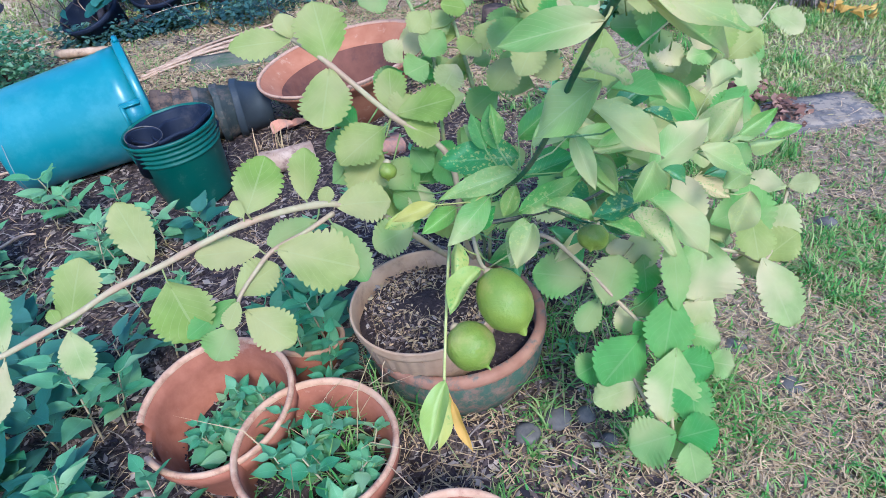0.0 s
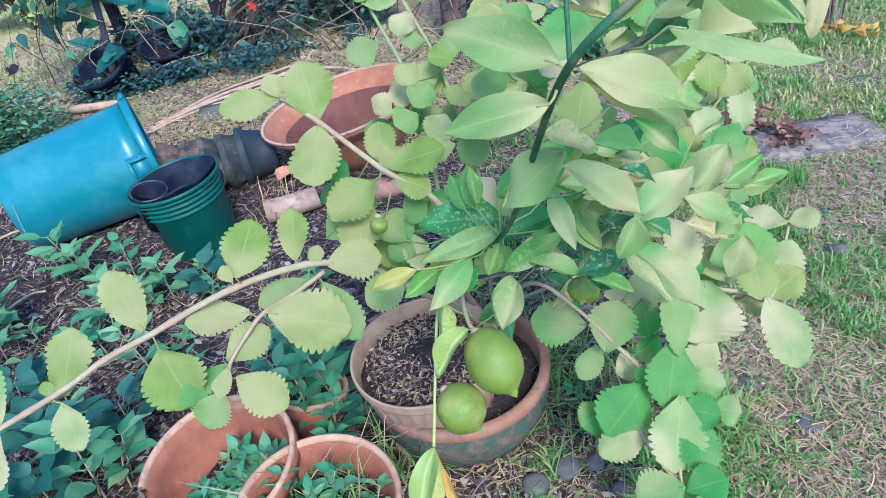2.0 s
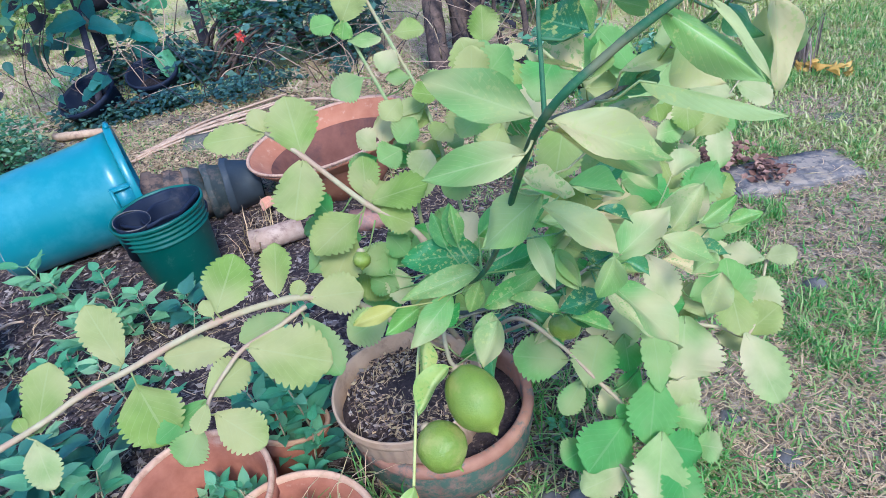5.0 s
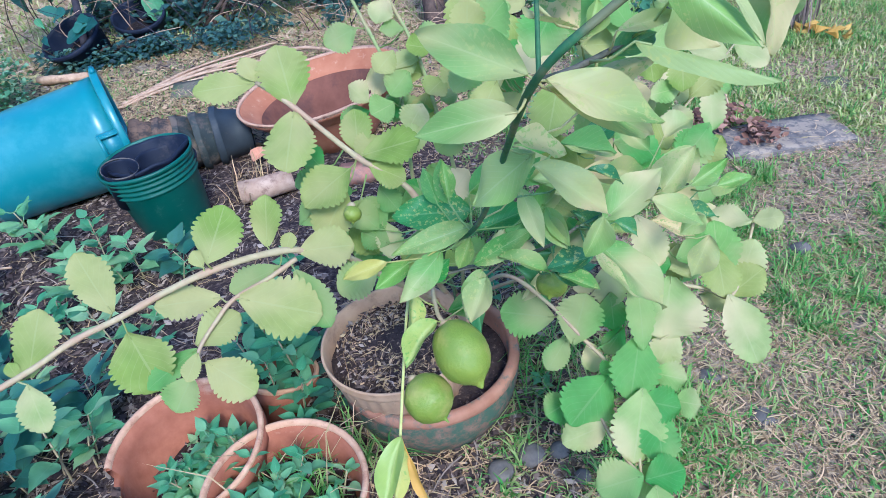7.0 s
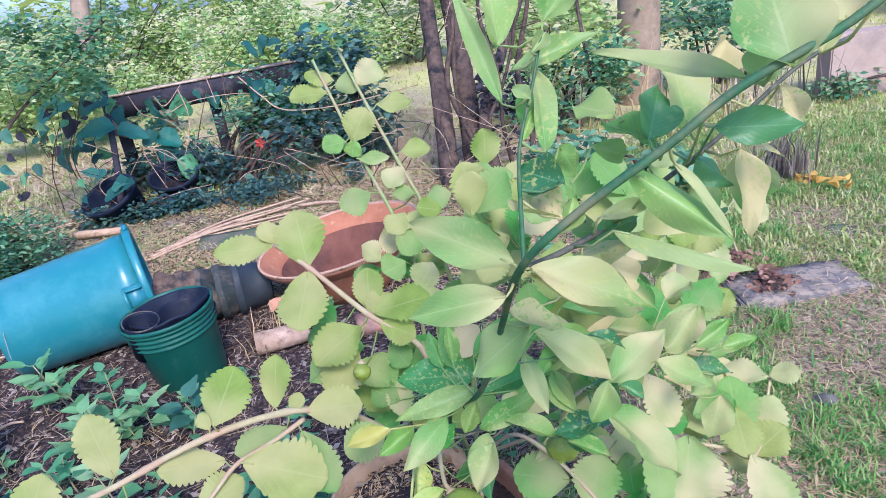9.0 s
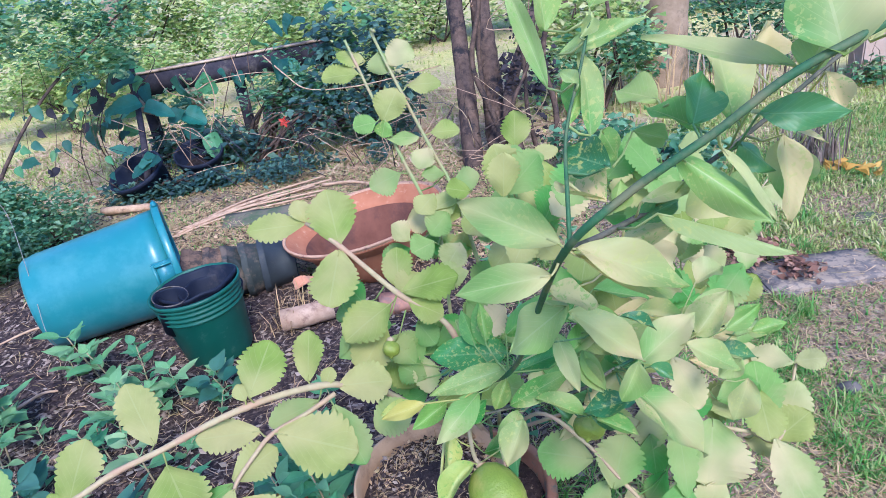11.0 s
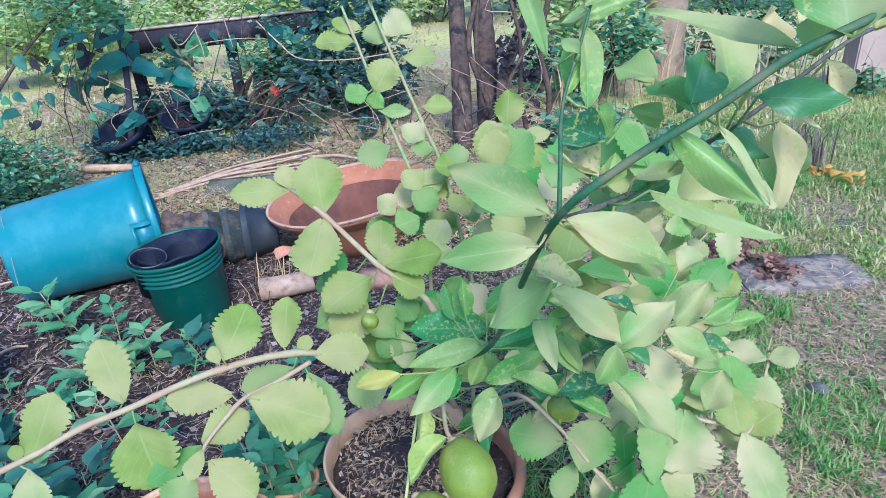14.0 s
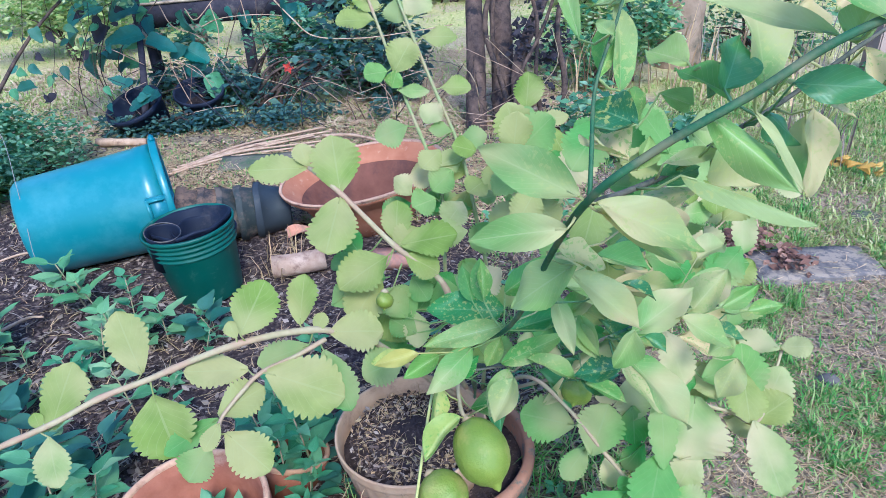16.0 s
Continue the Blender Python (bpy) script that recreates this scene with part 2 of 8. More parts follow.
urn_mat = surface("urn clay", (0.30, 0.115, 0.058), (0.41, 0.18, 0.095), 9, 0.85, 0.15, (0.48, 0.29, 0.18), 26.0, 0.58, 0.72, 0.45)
# urn clay with the bowl's inner shade painted into it, plus stains
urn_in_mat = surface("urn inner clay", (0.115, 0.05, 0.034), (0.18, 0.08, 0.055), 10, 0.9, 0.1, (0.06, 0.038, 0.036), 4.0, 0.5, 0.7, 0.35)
rope_mat = surface("rope moulding", (0.40, 0.235, 0.15), (0.50, 0.33, 0.225), 60, 0.85, 0.2, (0.25, 0.13, 0.1), 30.0, 0.55, 0.65, 0.6)
blue_mat = surface("blue plastic", (0.030, 0.162, 0.186), (0.048, 0.20, 0.222), 3, 0.3, 0.5, (0.10, 0.26, 0.28), 5.0, 0.48, 0.8, 0.05)
blue_dark_mat = surface("scuffed blue plastic", (0.028, 0.15, 0.19), (0.045, 0.185, 0.225), 8, 0.4, 0.45, (0.12, 0.28, 0.3), 30.0, 0.56, 0.7, 0.1)
green_pot_mat = surface("green nursery plastic", (0.010, 0.070, 0.050), (0.018, 0.095, 0.068), 6, 0.45, 0.4, (0.07, 0.15, 0.11), 22.0, 0.56, 0.75, 0.08)
black_mat = surface("black plastic", (0.008, 0.011, 0.024), (0.018, 0.022, 0.040), 10, 0.6, 0.18, (0.035, 0.035, 0.045), 12.0, 0.56, 0.7, 0.25)
muddy_mat = surface("muddy black plastic", (0.02, 0.03, 0.032), (0.05, 0.055, 0.05), 12, 0.7, 0.3, (0.13, 0.1, 0.075), 9.0, 0.48, 0.6, 0.5)
dusty_mat = surface("dusty grey-black plastic", (0.02, 0.027, 0.036), (0.04, 0.047, 0.055), 8, 0.6, 0.3, (0.08, 0.07, 0.062), 7.0, 0.54, 0.7, 0.3)
mud_mat = surface("mud-caked plastic", (0.13, 0.085, 0.06), (0.24, 0.155, 0.105), 14, 0.85, 0.2, (0.05, 0.045, 0.045), 11.0, 0.5, 0.6, 0.6, 0.006)
soil_mat = surface("potting soil", (0.02, 0.015, 0.018), (0.06, 0.042, 0.038), 60, 0.95, 0.15, (0.2, 0.14, 0.1), 90.0, 0.58, 0.64, 1.0, 0.012)
black_soil_mat = surface("near-black soil", (0.012, 0.01, 0.014), (0.03, 0.024, 0.024), 50, 0.95, 0.1, (0.06, 0.045, 0.04), 60.0, 0.58, 0.66, 0.8, 0.01)
bark_mat = surface("bark", (0.06, 0.043, 0.036), (0.16, 0.108, 0.08), 26, 0.9, 0.15, (0.03, 0.027, 0.03), 9.0, 0.5, 0.62, 1.0, 0.014)
post_mat = surface("weathered post", (0.24, 0.17, 0.11), (0.34, 0.25, 0.17), 14, 0.85, 0.2, (0.1, 0.09, 0.06), 6.0, 0.52, 0.7, 0.5, 0.006)
log_mat = surface("sawn log", (0.34, 0.22, 0.15), (0.5, 0.36, 0.26), 30, 0.85, 0.2, (0.2, 0.12, 0.09), 20.0, 0.52, 0.66, 0.5)
cane_mat = surface("dry cane", (0.36, 0.23, 0.14), (0.54, 0.38, 0.25), 30, 0.7, 0.3, (0.2, 0.12, 0.08), 9.0, 0.54, 0.66, 0.3)
beam_mat = surface("dark weathered plank", (0.025, 0.024, 0.035), (0.06, 0.05, 0.06), 20, 0.9, 0.2, (0.12, 0.1, 0.09), 9.0, 0.55, 0.7, 0.5)
edge_mat = surface("cut wood end", (0.42, 0.32, 0.22), (0.55, 0.42, 0.3), 30, 0.85, 0.2, (0.25, 0.17, 0.12), 14.0)
stone_mat = surface("grey stone", (0.10, 0.088, 0.078), (0.18, 0.155, 0.135), 30, 0.9, 0.15, (0.08, 0.078, 0.08), 14.0, 0.5, 0.66, 0.5)
slab_mat = surface("grey paving slab", (0.12, 0.105, 0.10), (0.19, 0.165, 0.15), 30, 1.0, 0.03, (0.30, 0.24, 0.18), 22.0, 0.46, 0.54, 0.5)
mossy_stone_mat = surface("mossy stone", (0.14, 0.12, 0.09), (0.22, 0.19, 0.14), 20, 0.95, 0.1, (0.09, 0.12, 0.065), 10.0, 0.45, 0.6, 0.7)
brick_mat = surface("broken brick", (0.45, 0.2, 0.13), (0.56, 0.3, 0.2), 30, 0.85, 0.2, (0.3, 0.2, 0.16), 14.0)
wall_mat = surface("painted house wall", (0.36, 0.26, 0.20), (0.44, 0.33, 0.26), 5, 0.9, 0.1, (0.26, 0.2, 0.17), 3.0, 0.52, 0.72, 0.2)
pink_mat = surface("pale pink plastic", (0.60, 0.39, 0.29), (0.68, 0.46, 0.35), 10, 0.75, 0.15)
wire_mat = surface("dull wire", (0.2, 0.19, 0.17), (0.32, 0.29, 0.26), 80, 0.6, 0.3)
red_mat = foliage("red petal", [(0.6, 0.05, 0.03), (0.65, 0.09, 0.05)], None, 0.5, 0.4, glow=(0.8, 0.1, 0.05))


def ground_material():
    m, nt, b = shade("garden ground", 0.95, 0.15)
    geo = nt.nodes.new("ShaderNodeNewGeometry").outputs["Position"]

    def noisy(scale, detail=8.0, rough=0.65):
        n = nt.nodes.new("ShaderNodeTexNoise")
        n.inputs["Scale"].default_value, n.inputs["Detail"].default_value, n.inputs["Roughness"].default_value = scale, detail, rough
        nt.links.new(geo, n.inputs["Vector"])
        return n.outputs["Fac"]

    fine = noisy(45.0)
    soil = ramp(nt, fine, [(0.3, (0.02, 0.016, 0.022)), (0.5, (0.06, 0.043, 0.042)), (0.7, (0.22, 0.165, 0.135))])
    dry = ramp(nt, fine, [(0.3, (0.09, 0.068, 0.05)), (0.5, (0.31, 0.23, 0.155)), (0.7, (0.56, 0.43, 0.30))])
    lawn = ramp(nt, noisy(20.0), [(0.3, (0.30, 0.34, 0.09)), (0.5, (0.54, 0.50, 0.18)), (0.7, (0.72, 0.60, 0.31))])
    worn = ramp(nt, noisy(30.0), [(0.3, (0.27, 0.22, 0.12)), (0.5, (0.47, 0.38, 0.22)), (0.7, (0.63, 0.52, 0.32))])
    sep = nt.nodes.new("ShaderNodeSeparateXYZ")
    nt.links.new(geo, sep.inputs["Vector"])

    def edge(sock, lo, hi, wob):
        a = nt.nodes.new("ShaderNodeMath")
        a.operation = "MULTIPLY_ADD"
        nt.links.new(noisy(1.6, 5.0), a.inputs[0])
        a.inputs[1].default_value = wob
        nt.links.new(sock, a.inputs[2])
        r = nt.nodes.new("ShaderNodeMapRange")
        nt.links.new(a.outputs["Value"], r.inputs["Value"])
        r.inputs["From Min"].default_value, r.inputs["From Max"].default_value = lo + wob / 2, hi + wob / 2
        return r.outputs["Result"]

    c = mixed(nt, edge(sep.outputs["X"], 0.0, 0.5, 0.5), soil, dry)
    part_dry = nt.nodes.new("ShaderNodeMath")
    part_dry.operation = "MULTIPLY"
    part_dry.inputs[1].default_value = 0.5
    nt.links.new(edge(sep.outputs["Y"], 2.7, 3.5, 0.9), part_dry.inputs[0])
    c = mixed(nt, part_dry.outputs["Value"], c, dry)
    off = nt.nodes.new("ShaderNodeVectorMath")
    off.operation = "DISTANCE"
    off.inputs[1].default_value = (0.0, 1.5, 0.0)
    nt.links.new(geo, off.inputs[0])
    c = mixed(nt, edge(off.outputs["Value"], 2.9, 4.0, 1.5), c, mixed(nt, ramp(nt, noisy(0.9, 4.0), [(0.42, (0, 0, 0)), (0.58, (1, 1, 1))]), lawn, worn))
    nt.links.new(c, b.inputs["Base Color"])
    relief(nt, b, fine, 0.9, 0.02)
    return m


ground_mat = ground_material()


# ---- building helpers ----
def V(*a):
    return Vector(a[0] if len(a) == 1 else a)


def thing(name, at, label, category, group="", kind=""):
    ob = new(name)
    ob.empty_display_size = 0.05
    ob.location = at
    return tagged(ob, label, category, group, kind)


def as_mesh(name, verts, faces, material, smooth=True, uvs=None):
    me = bpy.data.meshes.new(name)
    me.from_pydata([tuple(v) for v in verts], [], faces)
    if uvs is not None:
        layer = me.uv_layers.new(name="UVMap")
        idx = np.empty(len(me.loops), dtype=np.int32)
        me.loops.foreach_get("vertex_index", idx)
        layer.data.foreach_set("uv", np.asarray(uvs, dtype=np.float32)[idx].ravel())
    me.materials.append(material)
    me.polygons.foreach_set("use_smooth", [smooth] * len(me.polygons))
    me.update()
    return me


def root_of(ob):
    p = V(0, 0, 0)
    while ob:
        p = p + ob.location
        ob = ob.parent
    return p


def part(name, data, material, parent=None, label="", smooth=True):
    """Links a mesh or bmesh that is in world metres as one object, under its thing."""
    if isinstance(data, bmesh.types.BMesh):
        me = bpy.data.meshes.new(name)
        bmesh.ops.recalc_face_normals(data, faces=data.faces)
        data.to_mesh(me)
        data.free()
        me.materials.append(material)
        me.polygons.foreach_set("use_smooth", [smooth] * len(me.polygons))
        data = me
    ob = new(name, data)
    if parent:
        ob.parent = parent
        ob.matrix_parent_inverse = Matrix.Translation(-root_of(parent)) if parent.type == "EMPTY" else Matrix()
    if label:
        ob["label"] = label
    return ob


def spline(pts, step=6):
    """Catmull-Rom curve through points (any number of coordinates)."""
    p = [np.array(q, float) for q in pts]
    p = [2 * p[0] - p[1]] + p + [2 * p[-1] - p[-2]]
    out = []
    for a, b, c, d in zip(p, p[1:], p[2:], p[3:]):
        for k in range(step):
            t = k / step
            out.append(0.5 * (2 * b + (c - a) * t + (2 * a - 5 * b + 4 * c - d) * t * t + (3 * b - a - 3 * c + d) * t ** 3))
    out.append(p[-2])
    return out


def tube_data(pts, r0, r1, sides=8, rough=0.0, knots=0):
    """Verts and faces of a tapered tube along points; knots: swollen joints."""
    verts, faces, n = [], [], len(pts)
    side = None
    for i, p in enumerate(pts):
        d = V(*(pts[min(i + 1, n - 1)] - pts[max(i - 1, 0)])).normalized()
        if side is None:
            side = d.cross(V(0.31, 0.17, 0.93)).normalized()
        side = (side - d * side.dot(d)).normalized()
        up = d.cross(side)
        f = i / (n - 1)
        r = r0 + (r1 - r0) * f
        if knots:
            r *= 1 + 0.22 * max(0.0, math.cos(f * knots * 2 * math.pi)) ** 8
        for k in range(sides):
            a = 2 * math.pi * k / sides
            q = r * (1 + rough * random.uniform(-1, 1))
            verts.append(V(*p) + (side * math.cos(a) + up * math.sin(a)) * q)
    for i in range(n - 1):
        for k in range(sides):
            a, b = i * sides + k, i * sides + (k + 1) % sides
            faces.append((a, b, b + sides, a + sides))
    faces.append(tuple(range(sides - 1, -1, -1)))
    faces.append(tuple(range((n - 1) * sides, n * sides)))
    return verts, faces


def tube(name, pts, r0, r1, material, parent=None, sides=8, step=6, rough=0.0, label="", knots=0):
    verts, faces = tube_data(spline(pts, step), r0, r1, sides, rough, knots)
    return part(name, as_mesh(name, verts, faces, material), None, parent, label)


def lathe(profile, m, sides=48, closed=False, wobble=0.0, flute=0, flute_depth=0.0, gap=None):
    """A turned bmesh from (radius, height) pairs, placed by the matrix m. gap: span of angle (degrees) left out above a height, for a broken rim."""
    bm = bmesh.new()
    rings = []
    for r, h in profile:
        ring = []
        for k in range(sides):
            a = 2 * math.pi * k / sides
            q = r * (1 + wobble * math.sin(2 * a + 0.7) + (flute_depth * (0.5 + 0.5 * math.cos(a * flute)) if flute else 0))
            ring.append(bm.verts.new(m @ V(q * math.cos(a), q * math.sin(a), h)))
        rings.append(ring)
    for a, b in zip(rings, rings[1:] + (rings[:1] if closed else [])):
        for k in range(sides):
            bm.faces.new((a[k], a[(k + 1) % sides], b[(k + 1) % sides], b[k]))
    if gap:
        a0, a1, low, deep = gap
        inv = m.inverted()
        dead = []
        for f in bm.faces:
            c = inv @ f.calc_center_median()
            ang = math.degrees(math.atan2(c.y, c.x)) % 360
            if a0 < ang < a1 and c.z > low + deep * abs((ang - (a0 + a1) / 2) / (a1 - a0) * 2):
                dead.append(f)
        bmesh.ops.delete(bm, geom=dead, context="FACES")
    return bm


def box(bm, m, sx, sy, sz, bevel=0.004):
    r = bmesh.ops.create_cube(bm, size=1.0, matrix=m @ Matrix.Diagonal((sx, sy, sz, 1)))
    edges = list({e for v in r["verts"] for e in v.link_edges})
    if bevel:
        bmesh.ops.bevel(bm, geom=edges, offset=bevel, segments=2, affect="EDGES")


PROFILES = {
    "borage": lambda u: (max(0.0, math.sin(math.pi * min(1.0, u ** 1.30 * 0.985 + 0.012))) ** 0.68),
    "lemon": lambda u: (math.sin(math.pi * (u ** 0.85)) ** 0.9),
    "weed": lambda u: (math.sin(math.pi * (u ** 0.62)) ** 1.1),
    "vine": lambda u: (math.sin(math.pi * min(1.0, u ** 0.6 * 0.98 + 0.01)) ** 0.5) * (1 + 0.06 * math.cos(u * 11)),
}


def leaf_data(base, tip, width, shape, normal, cup=0.15, droop=0.1, teeth=9, bite=0.07, nu=14, nv=3, twist=0.0, stalk=None, fold=1.4, wave=0.05, stem_r=0.0019):
    """A leaf blade with thickness of form: cupped across, drooping along, toothed edge; stalk: the point where its stalk leaves the stem."""
    base, tip = V(*base), V(*tip)
    d = tip - base
    ln = d.length
    d.normalize()
    nrm = V(*normal)
    nrm = (nrm - d * nrm.dot(d)).normalized()
    s = d.cross(nrm)
    verts, faces, uvs = [], [], []
    f = PROFILES[shape]
    wav = random.uniform(0, 6.28)
    per = nu * (4 if teeth else 1)
    steps = [k / per for k in range(per + 1)] if teeth else [k / nu for k in range(nu + 1)]
    for u in steps:
        w = f(u) * width / 2
        saw = 1.0
        if teeth:
            saw = 1 - bite * min(1.0, max(0.0, u * 3 - 0.45)) * (1 - abs(math.sin(math.pi * u * teeth)) ** 0.6)
        a = twist * u
        sv, nv_ = s * math.cos(a) + nrm * math.sin(a), nrm * math.cos(a) - s * math.sin(a)
        for j in range(-nv, nv + 1):
            v = j / nv
            ww = w * v * (saw if abs(j) == nv else 1.0)
            z = cup * abs(v) ** fold * w * 2 - droop * ln * u * u + wave * width * math.sin(u * 9 + wav + 2.2 * v) * abs(v)
            verts.append(base + d * (ln * u) + sv * ww + nv_ * z)
            uvs.append((u, 0.5 + v * 0.5))
    c = 2 * nv + 1
    for i in range(len(steps) - 1):
        for j in range(c - 1):
            k = i * c + j
            faces.append((k, k + 1, k + c + 1, k + c))
    if stalk is not None:
        a, b = V(*stalk), base
        mid = (a + b) / 2 - V(0, 0, 0.12 * (a - b).length)
        vs, fs = tube_data([np.array(q) for q in (a, mid, b, base + d * (0.12 * ln))], stem_r, stem_r * 0.6, 5)
        o = len(verts)
        verts += vs
        uvs += [(0.5, 0.5)] * len(vs)
        faces += [tuple(q + o for q in fc) for fc in fs]
    return verts, faces, uvs


FACE = (0.05, -0.66, 0.75)


def leaf(plant, base, tip, width, shape="borage", material=None, lean=None, name="leaf", label="", near=None, **kw):
    """One leaf of a plant; near: the stem's points, to the nearest of which its stalk runs."""
    k = 1.8 if shape == "lemon" else 1.0
    n = V(*(lean or FACE)) + V(random.uniform(-0.25, 0.25), random.uniform(-0.25, 0.25), random.uniform(-0.15, 0.15)) * k
    if shape == "borage":
        opts = dict(cup=random.uniform(-0.06, 0.16), droop=random.uniform(0.0, 0.14), teeth=11, bite=0.17, nu=11, nv=3)
    elif shape == "lemon":
        opts = dict(cup=random.uniform(0.3, 0.8) * random.choice((1, 1, -1)), droop=random.uniform(0.02, 0.16), teeth=13, bite=0.035, nu=12, nv=3, fold=1.02, wave=0.11)
    elif shape == "weed":
        opts = dict(cup=0.12, droop=0.16, teeth=7, bite=0.1, nu=6, nv=2)
    else:
        opts = dict(cup=0.05, droop=0.1, teeth=7, bite=0.12, nu=7, nv=2)
    opts.update(kw)
    if shape == "lemon":
        opts["stem_r"] = 0.0013
    if near is not None:
        at = V(*min(spline([tuple(p) for p in near], 5), key=lambda p: (V(*p) - V(*base)).length))
        gap = at - V(*base)
        opts["stalk"] = V(*base) + gap * min(1.0, (0.10 if gap.length < 0.14 else 0.04) / max(gap.length, 1e-6))
    v, f, uv = leaf_data(base, tip, width, shape, n, **opts)
    return part(name, as_mesh(name, v, f, material or borage_mat, True, uv), None, plant, label)


def scatter(name, n, spot, blade, material, seed, label, category):
    """Many small loose pieces as one mesh: spot(rng) gives a place, blade(rng, p) its verts and faces."""
    rng = random.Random(seed)
    verts, faces = [], []
    for _ in range(n):
        p = spot(rng)
        if p is None:
            continue
        v, f = blade(rng, p)
        o = len(verts)
        verts += v
        faces += [tuple(q + o for q in fc) for fc in f]
    ob = part(name, as_mesh(name, verts, faces, material), None)
    return tagged(ob, label, category, kind="stuff")


def rise(x, y):
    """Height of the uneven ground."""
    r = math.hypot(x, y - 2)
    k = max(0.0, 1 - r / 30)
    return k * (0.035 * noise.noise(V(x * 0.9, y * 0.9, 0.3)) + 0.012 * noise.noise(V(x * 4, y * 4, 1.7)))


# ---- ground ----
def axis(lo, hi, step, far):
    a = list(np.arange(lo, hi, step))
    out, q, s = [], hi, step
    while q < far:
        out.append(q)
        s *= 1.35
        q += s
    back, q, s = [], lo, step
    while q > -far:
        s *= 1.35
        q -= s
        back.append(q)
    return back[::-1] + a + out


def build_ground():
    xs, ys = axis(-3.2, 2.8, 0.05, 900.0), axis(-0.6, 5.6, 0.05, 900.0)
    verts = [(x, y, rise(x, y)) for y in ys for x in xs]
    n = len(xs)
    faces = [(j * n + i, j * n + i + 1, (j + 1) * n + i + 1, (j + 1) * n + i) for j in range(len(ys) - 1) for i in range(n - 1)]
    ob = part("ground", as_mesh("ground", verts, faces, ground_mat), None)
    tagged(ob, "garden ground of dark soil, leaf litter and patchy dry lawn", "ground", kind="structure")


build_ground()


# ---- pots ----
def turned(at, tilt=(0, 0), turn=0):
    return pose(*at, tilt[0], tilt[1], turn)


def clay_pot(at, r, h, label, tilt=(0, 0), turn=0, gap=None, taper=0.72, soil=0.62, mat=None, group="clay pots"):
    m = turned(at, tilt, turn)
    pot = thing("flower_pot", at, label, "flower pot", group)
    rb, w = r * taper, 0.0095
    outer = [(0.02, 0.0), (rb * 0.98, 0.0), (rb, 0.008), (r * 0.93, h - 0.055), (r * 0.95, h - 0.05), (r * 0.985, h - 0.045), (r * 0.99, h - 0.012)]
    inner = [(r - w - 0.004, h - 0.012), (r - w - 0.012, h - 0.05), (rb - w, 0.02), (0.02, 0.02)]
    part("body", lathe(outer + inner, m, 56, wobble=0.006, gap=gap), mat or terracotta_mat, pot)
    rim = [(r * 0.99, h - 0.012), (r, h - 0.006), (r - 0.003, h), (r - w + 0.001, h), (r - w - 0.004, h - 0.006), (r - w - 0.004, h - 0.012)]
    part("rim", lathe(rim, m, 56, wobble=0.006, gap=gap), rim_mat, pot, "pale worn rim")
    hs = h * soil
    rs = rb + (r - rb) * soil - w - 0.006
    bm = lathe([(rs, hs - 0.01), (rs * 0.8, hs), (rs * 0.5, hs + 0.008), (rs * 0.2, hs + 0.004), (0.001, hs + 0.006)], m, 40)
    for v in bm.verts:
        v.co += V(0, 0, 0.012 * noise.noise(v.co * 22))
    part("soil", bm, soil_mat, pot, "dark crumbly soil")
    return pot, m @ V(0, 0, hs), rs


POT_A = (-0.58, 0.945, 0.0)
POT_B = (-0.367, 0.81, 0.0)
pot_a, soil_a, rs_a = clay_pot(POT_A, 0.172, 0.215, "broken terracotta pot with a chipped rim, full of weeds", (8, -3), 0, gap=(196, 222, 0.13, 0.05), soil=0.36)
pot_b, soil_b, rs_b = clay_pot(POT_B, 0.168, 0.20, "terracotta pot with a pale rim, overgrown with weeds and grass", (3, 2), 40, soil=0.58)
pot_c, soil_c, rs_c = clay_pot((-0.075, 0.545, 0.0), 0.15, 0.2, "terracotta pot with dark soil in front of the lemon pot", (0, 0), 10)
pot_d, soil_d, rs_d = clay_pot((-0.50, 1.185, 0.0), 0.105, 0.12, "small terracotta pot half hidden among weeds", (-12, 14), 10)

# lemon pot: a fluted plastic pot standing in a mossy clay bowl
OUT = (-0.082, 1.183, 0.0)
bowl = thing("clay_bowl", OUT, "low weathered terracotta bowl with green moss on its side", "planter")
m = pose(*OUT, 0, 0, 0)
part("body", lathe([(0.02, 0), (0.172, 0), (0.184, 0.01), (0.211, 0.07), (0.2195, 0.115), (0.2185, 0.142)], m, 72, wobble=0.006), mossy_mat, bowl, "mossy stained side")
part("rim", lathe([(0.2185, 0.142), (0.2225, 0.146), (0.2235, 0.152), (0.2225, 0.164), (0.218, 0.171), (0.203, 0.171), (0.198, 0.165), (0.193, 0.12), (0.175, 0.05), (0.02, 0.04)], m, 72, wobble=0.006), bowl_rim_mat, bowl, "worn red clay rim")
part("fill", lathe([(0.1935, 0.122), (0.15, 0.127), (0.001, 0.127)], m, 40), soil_mat, bowl, "dark soil in the bowl")
INN = (-0.137, 1.150, 0.0)
lemon_pot = thing("plastic_pot", INN, "cream fluted plastic pot full of soil, standing in a clay bowl", "flower pot")
m = pose(-0.137, 1.150, 0.045, 2, -2, 0)
part("body", lathe([(0.02, 0.0), (0.125, 0.0), (0.13, 0.005), (0.166, 0.19)], m, 144, flute=36, flute_depth=0.022), cream_pot_mat, lemon_pot, "stained fluted side")
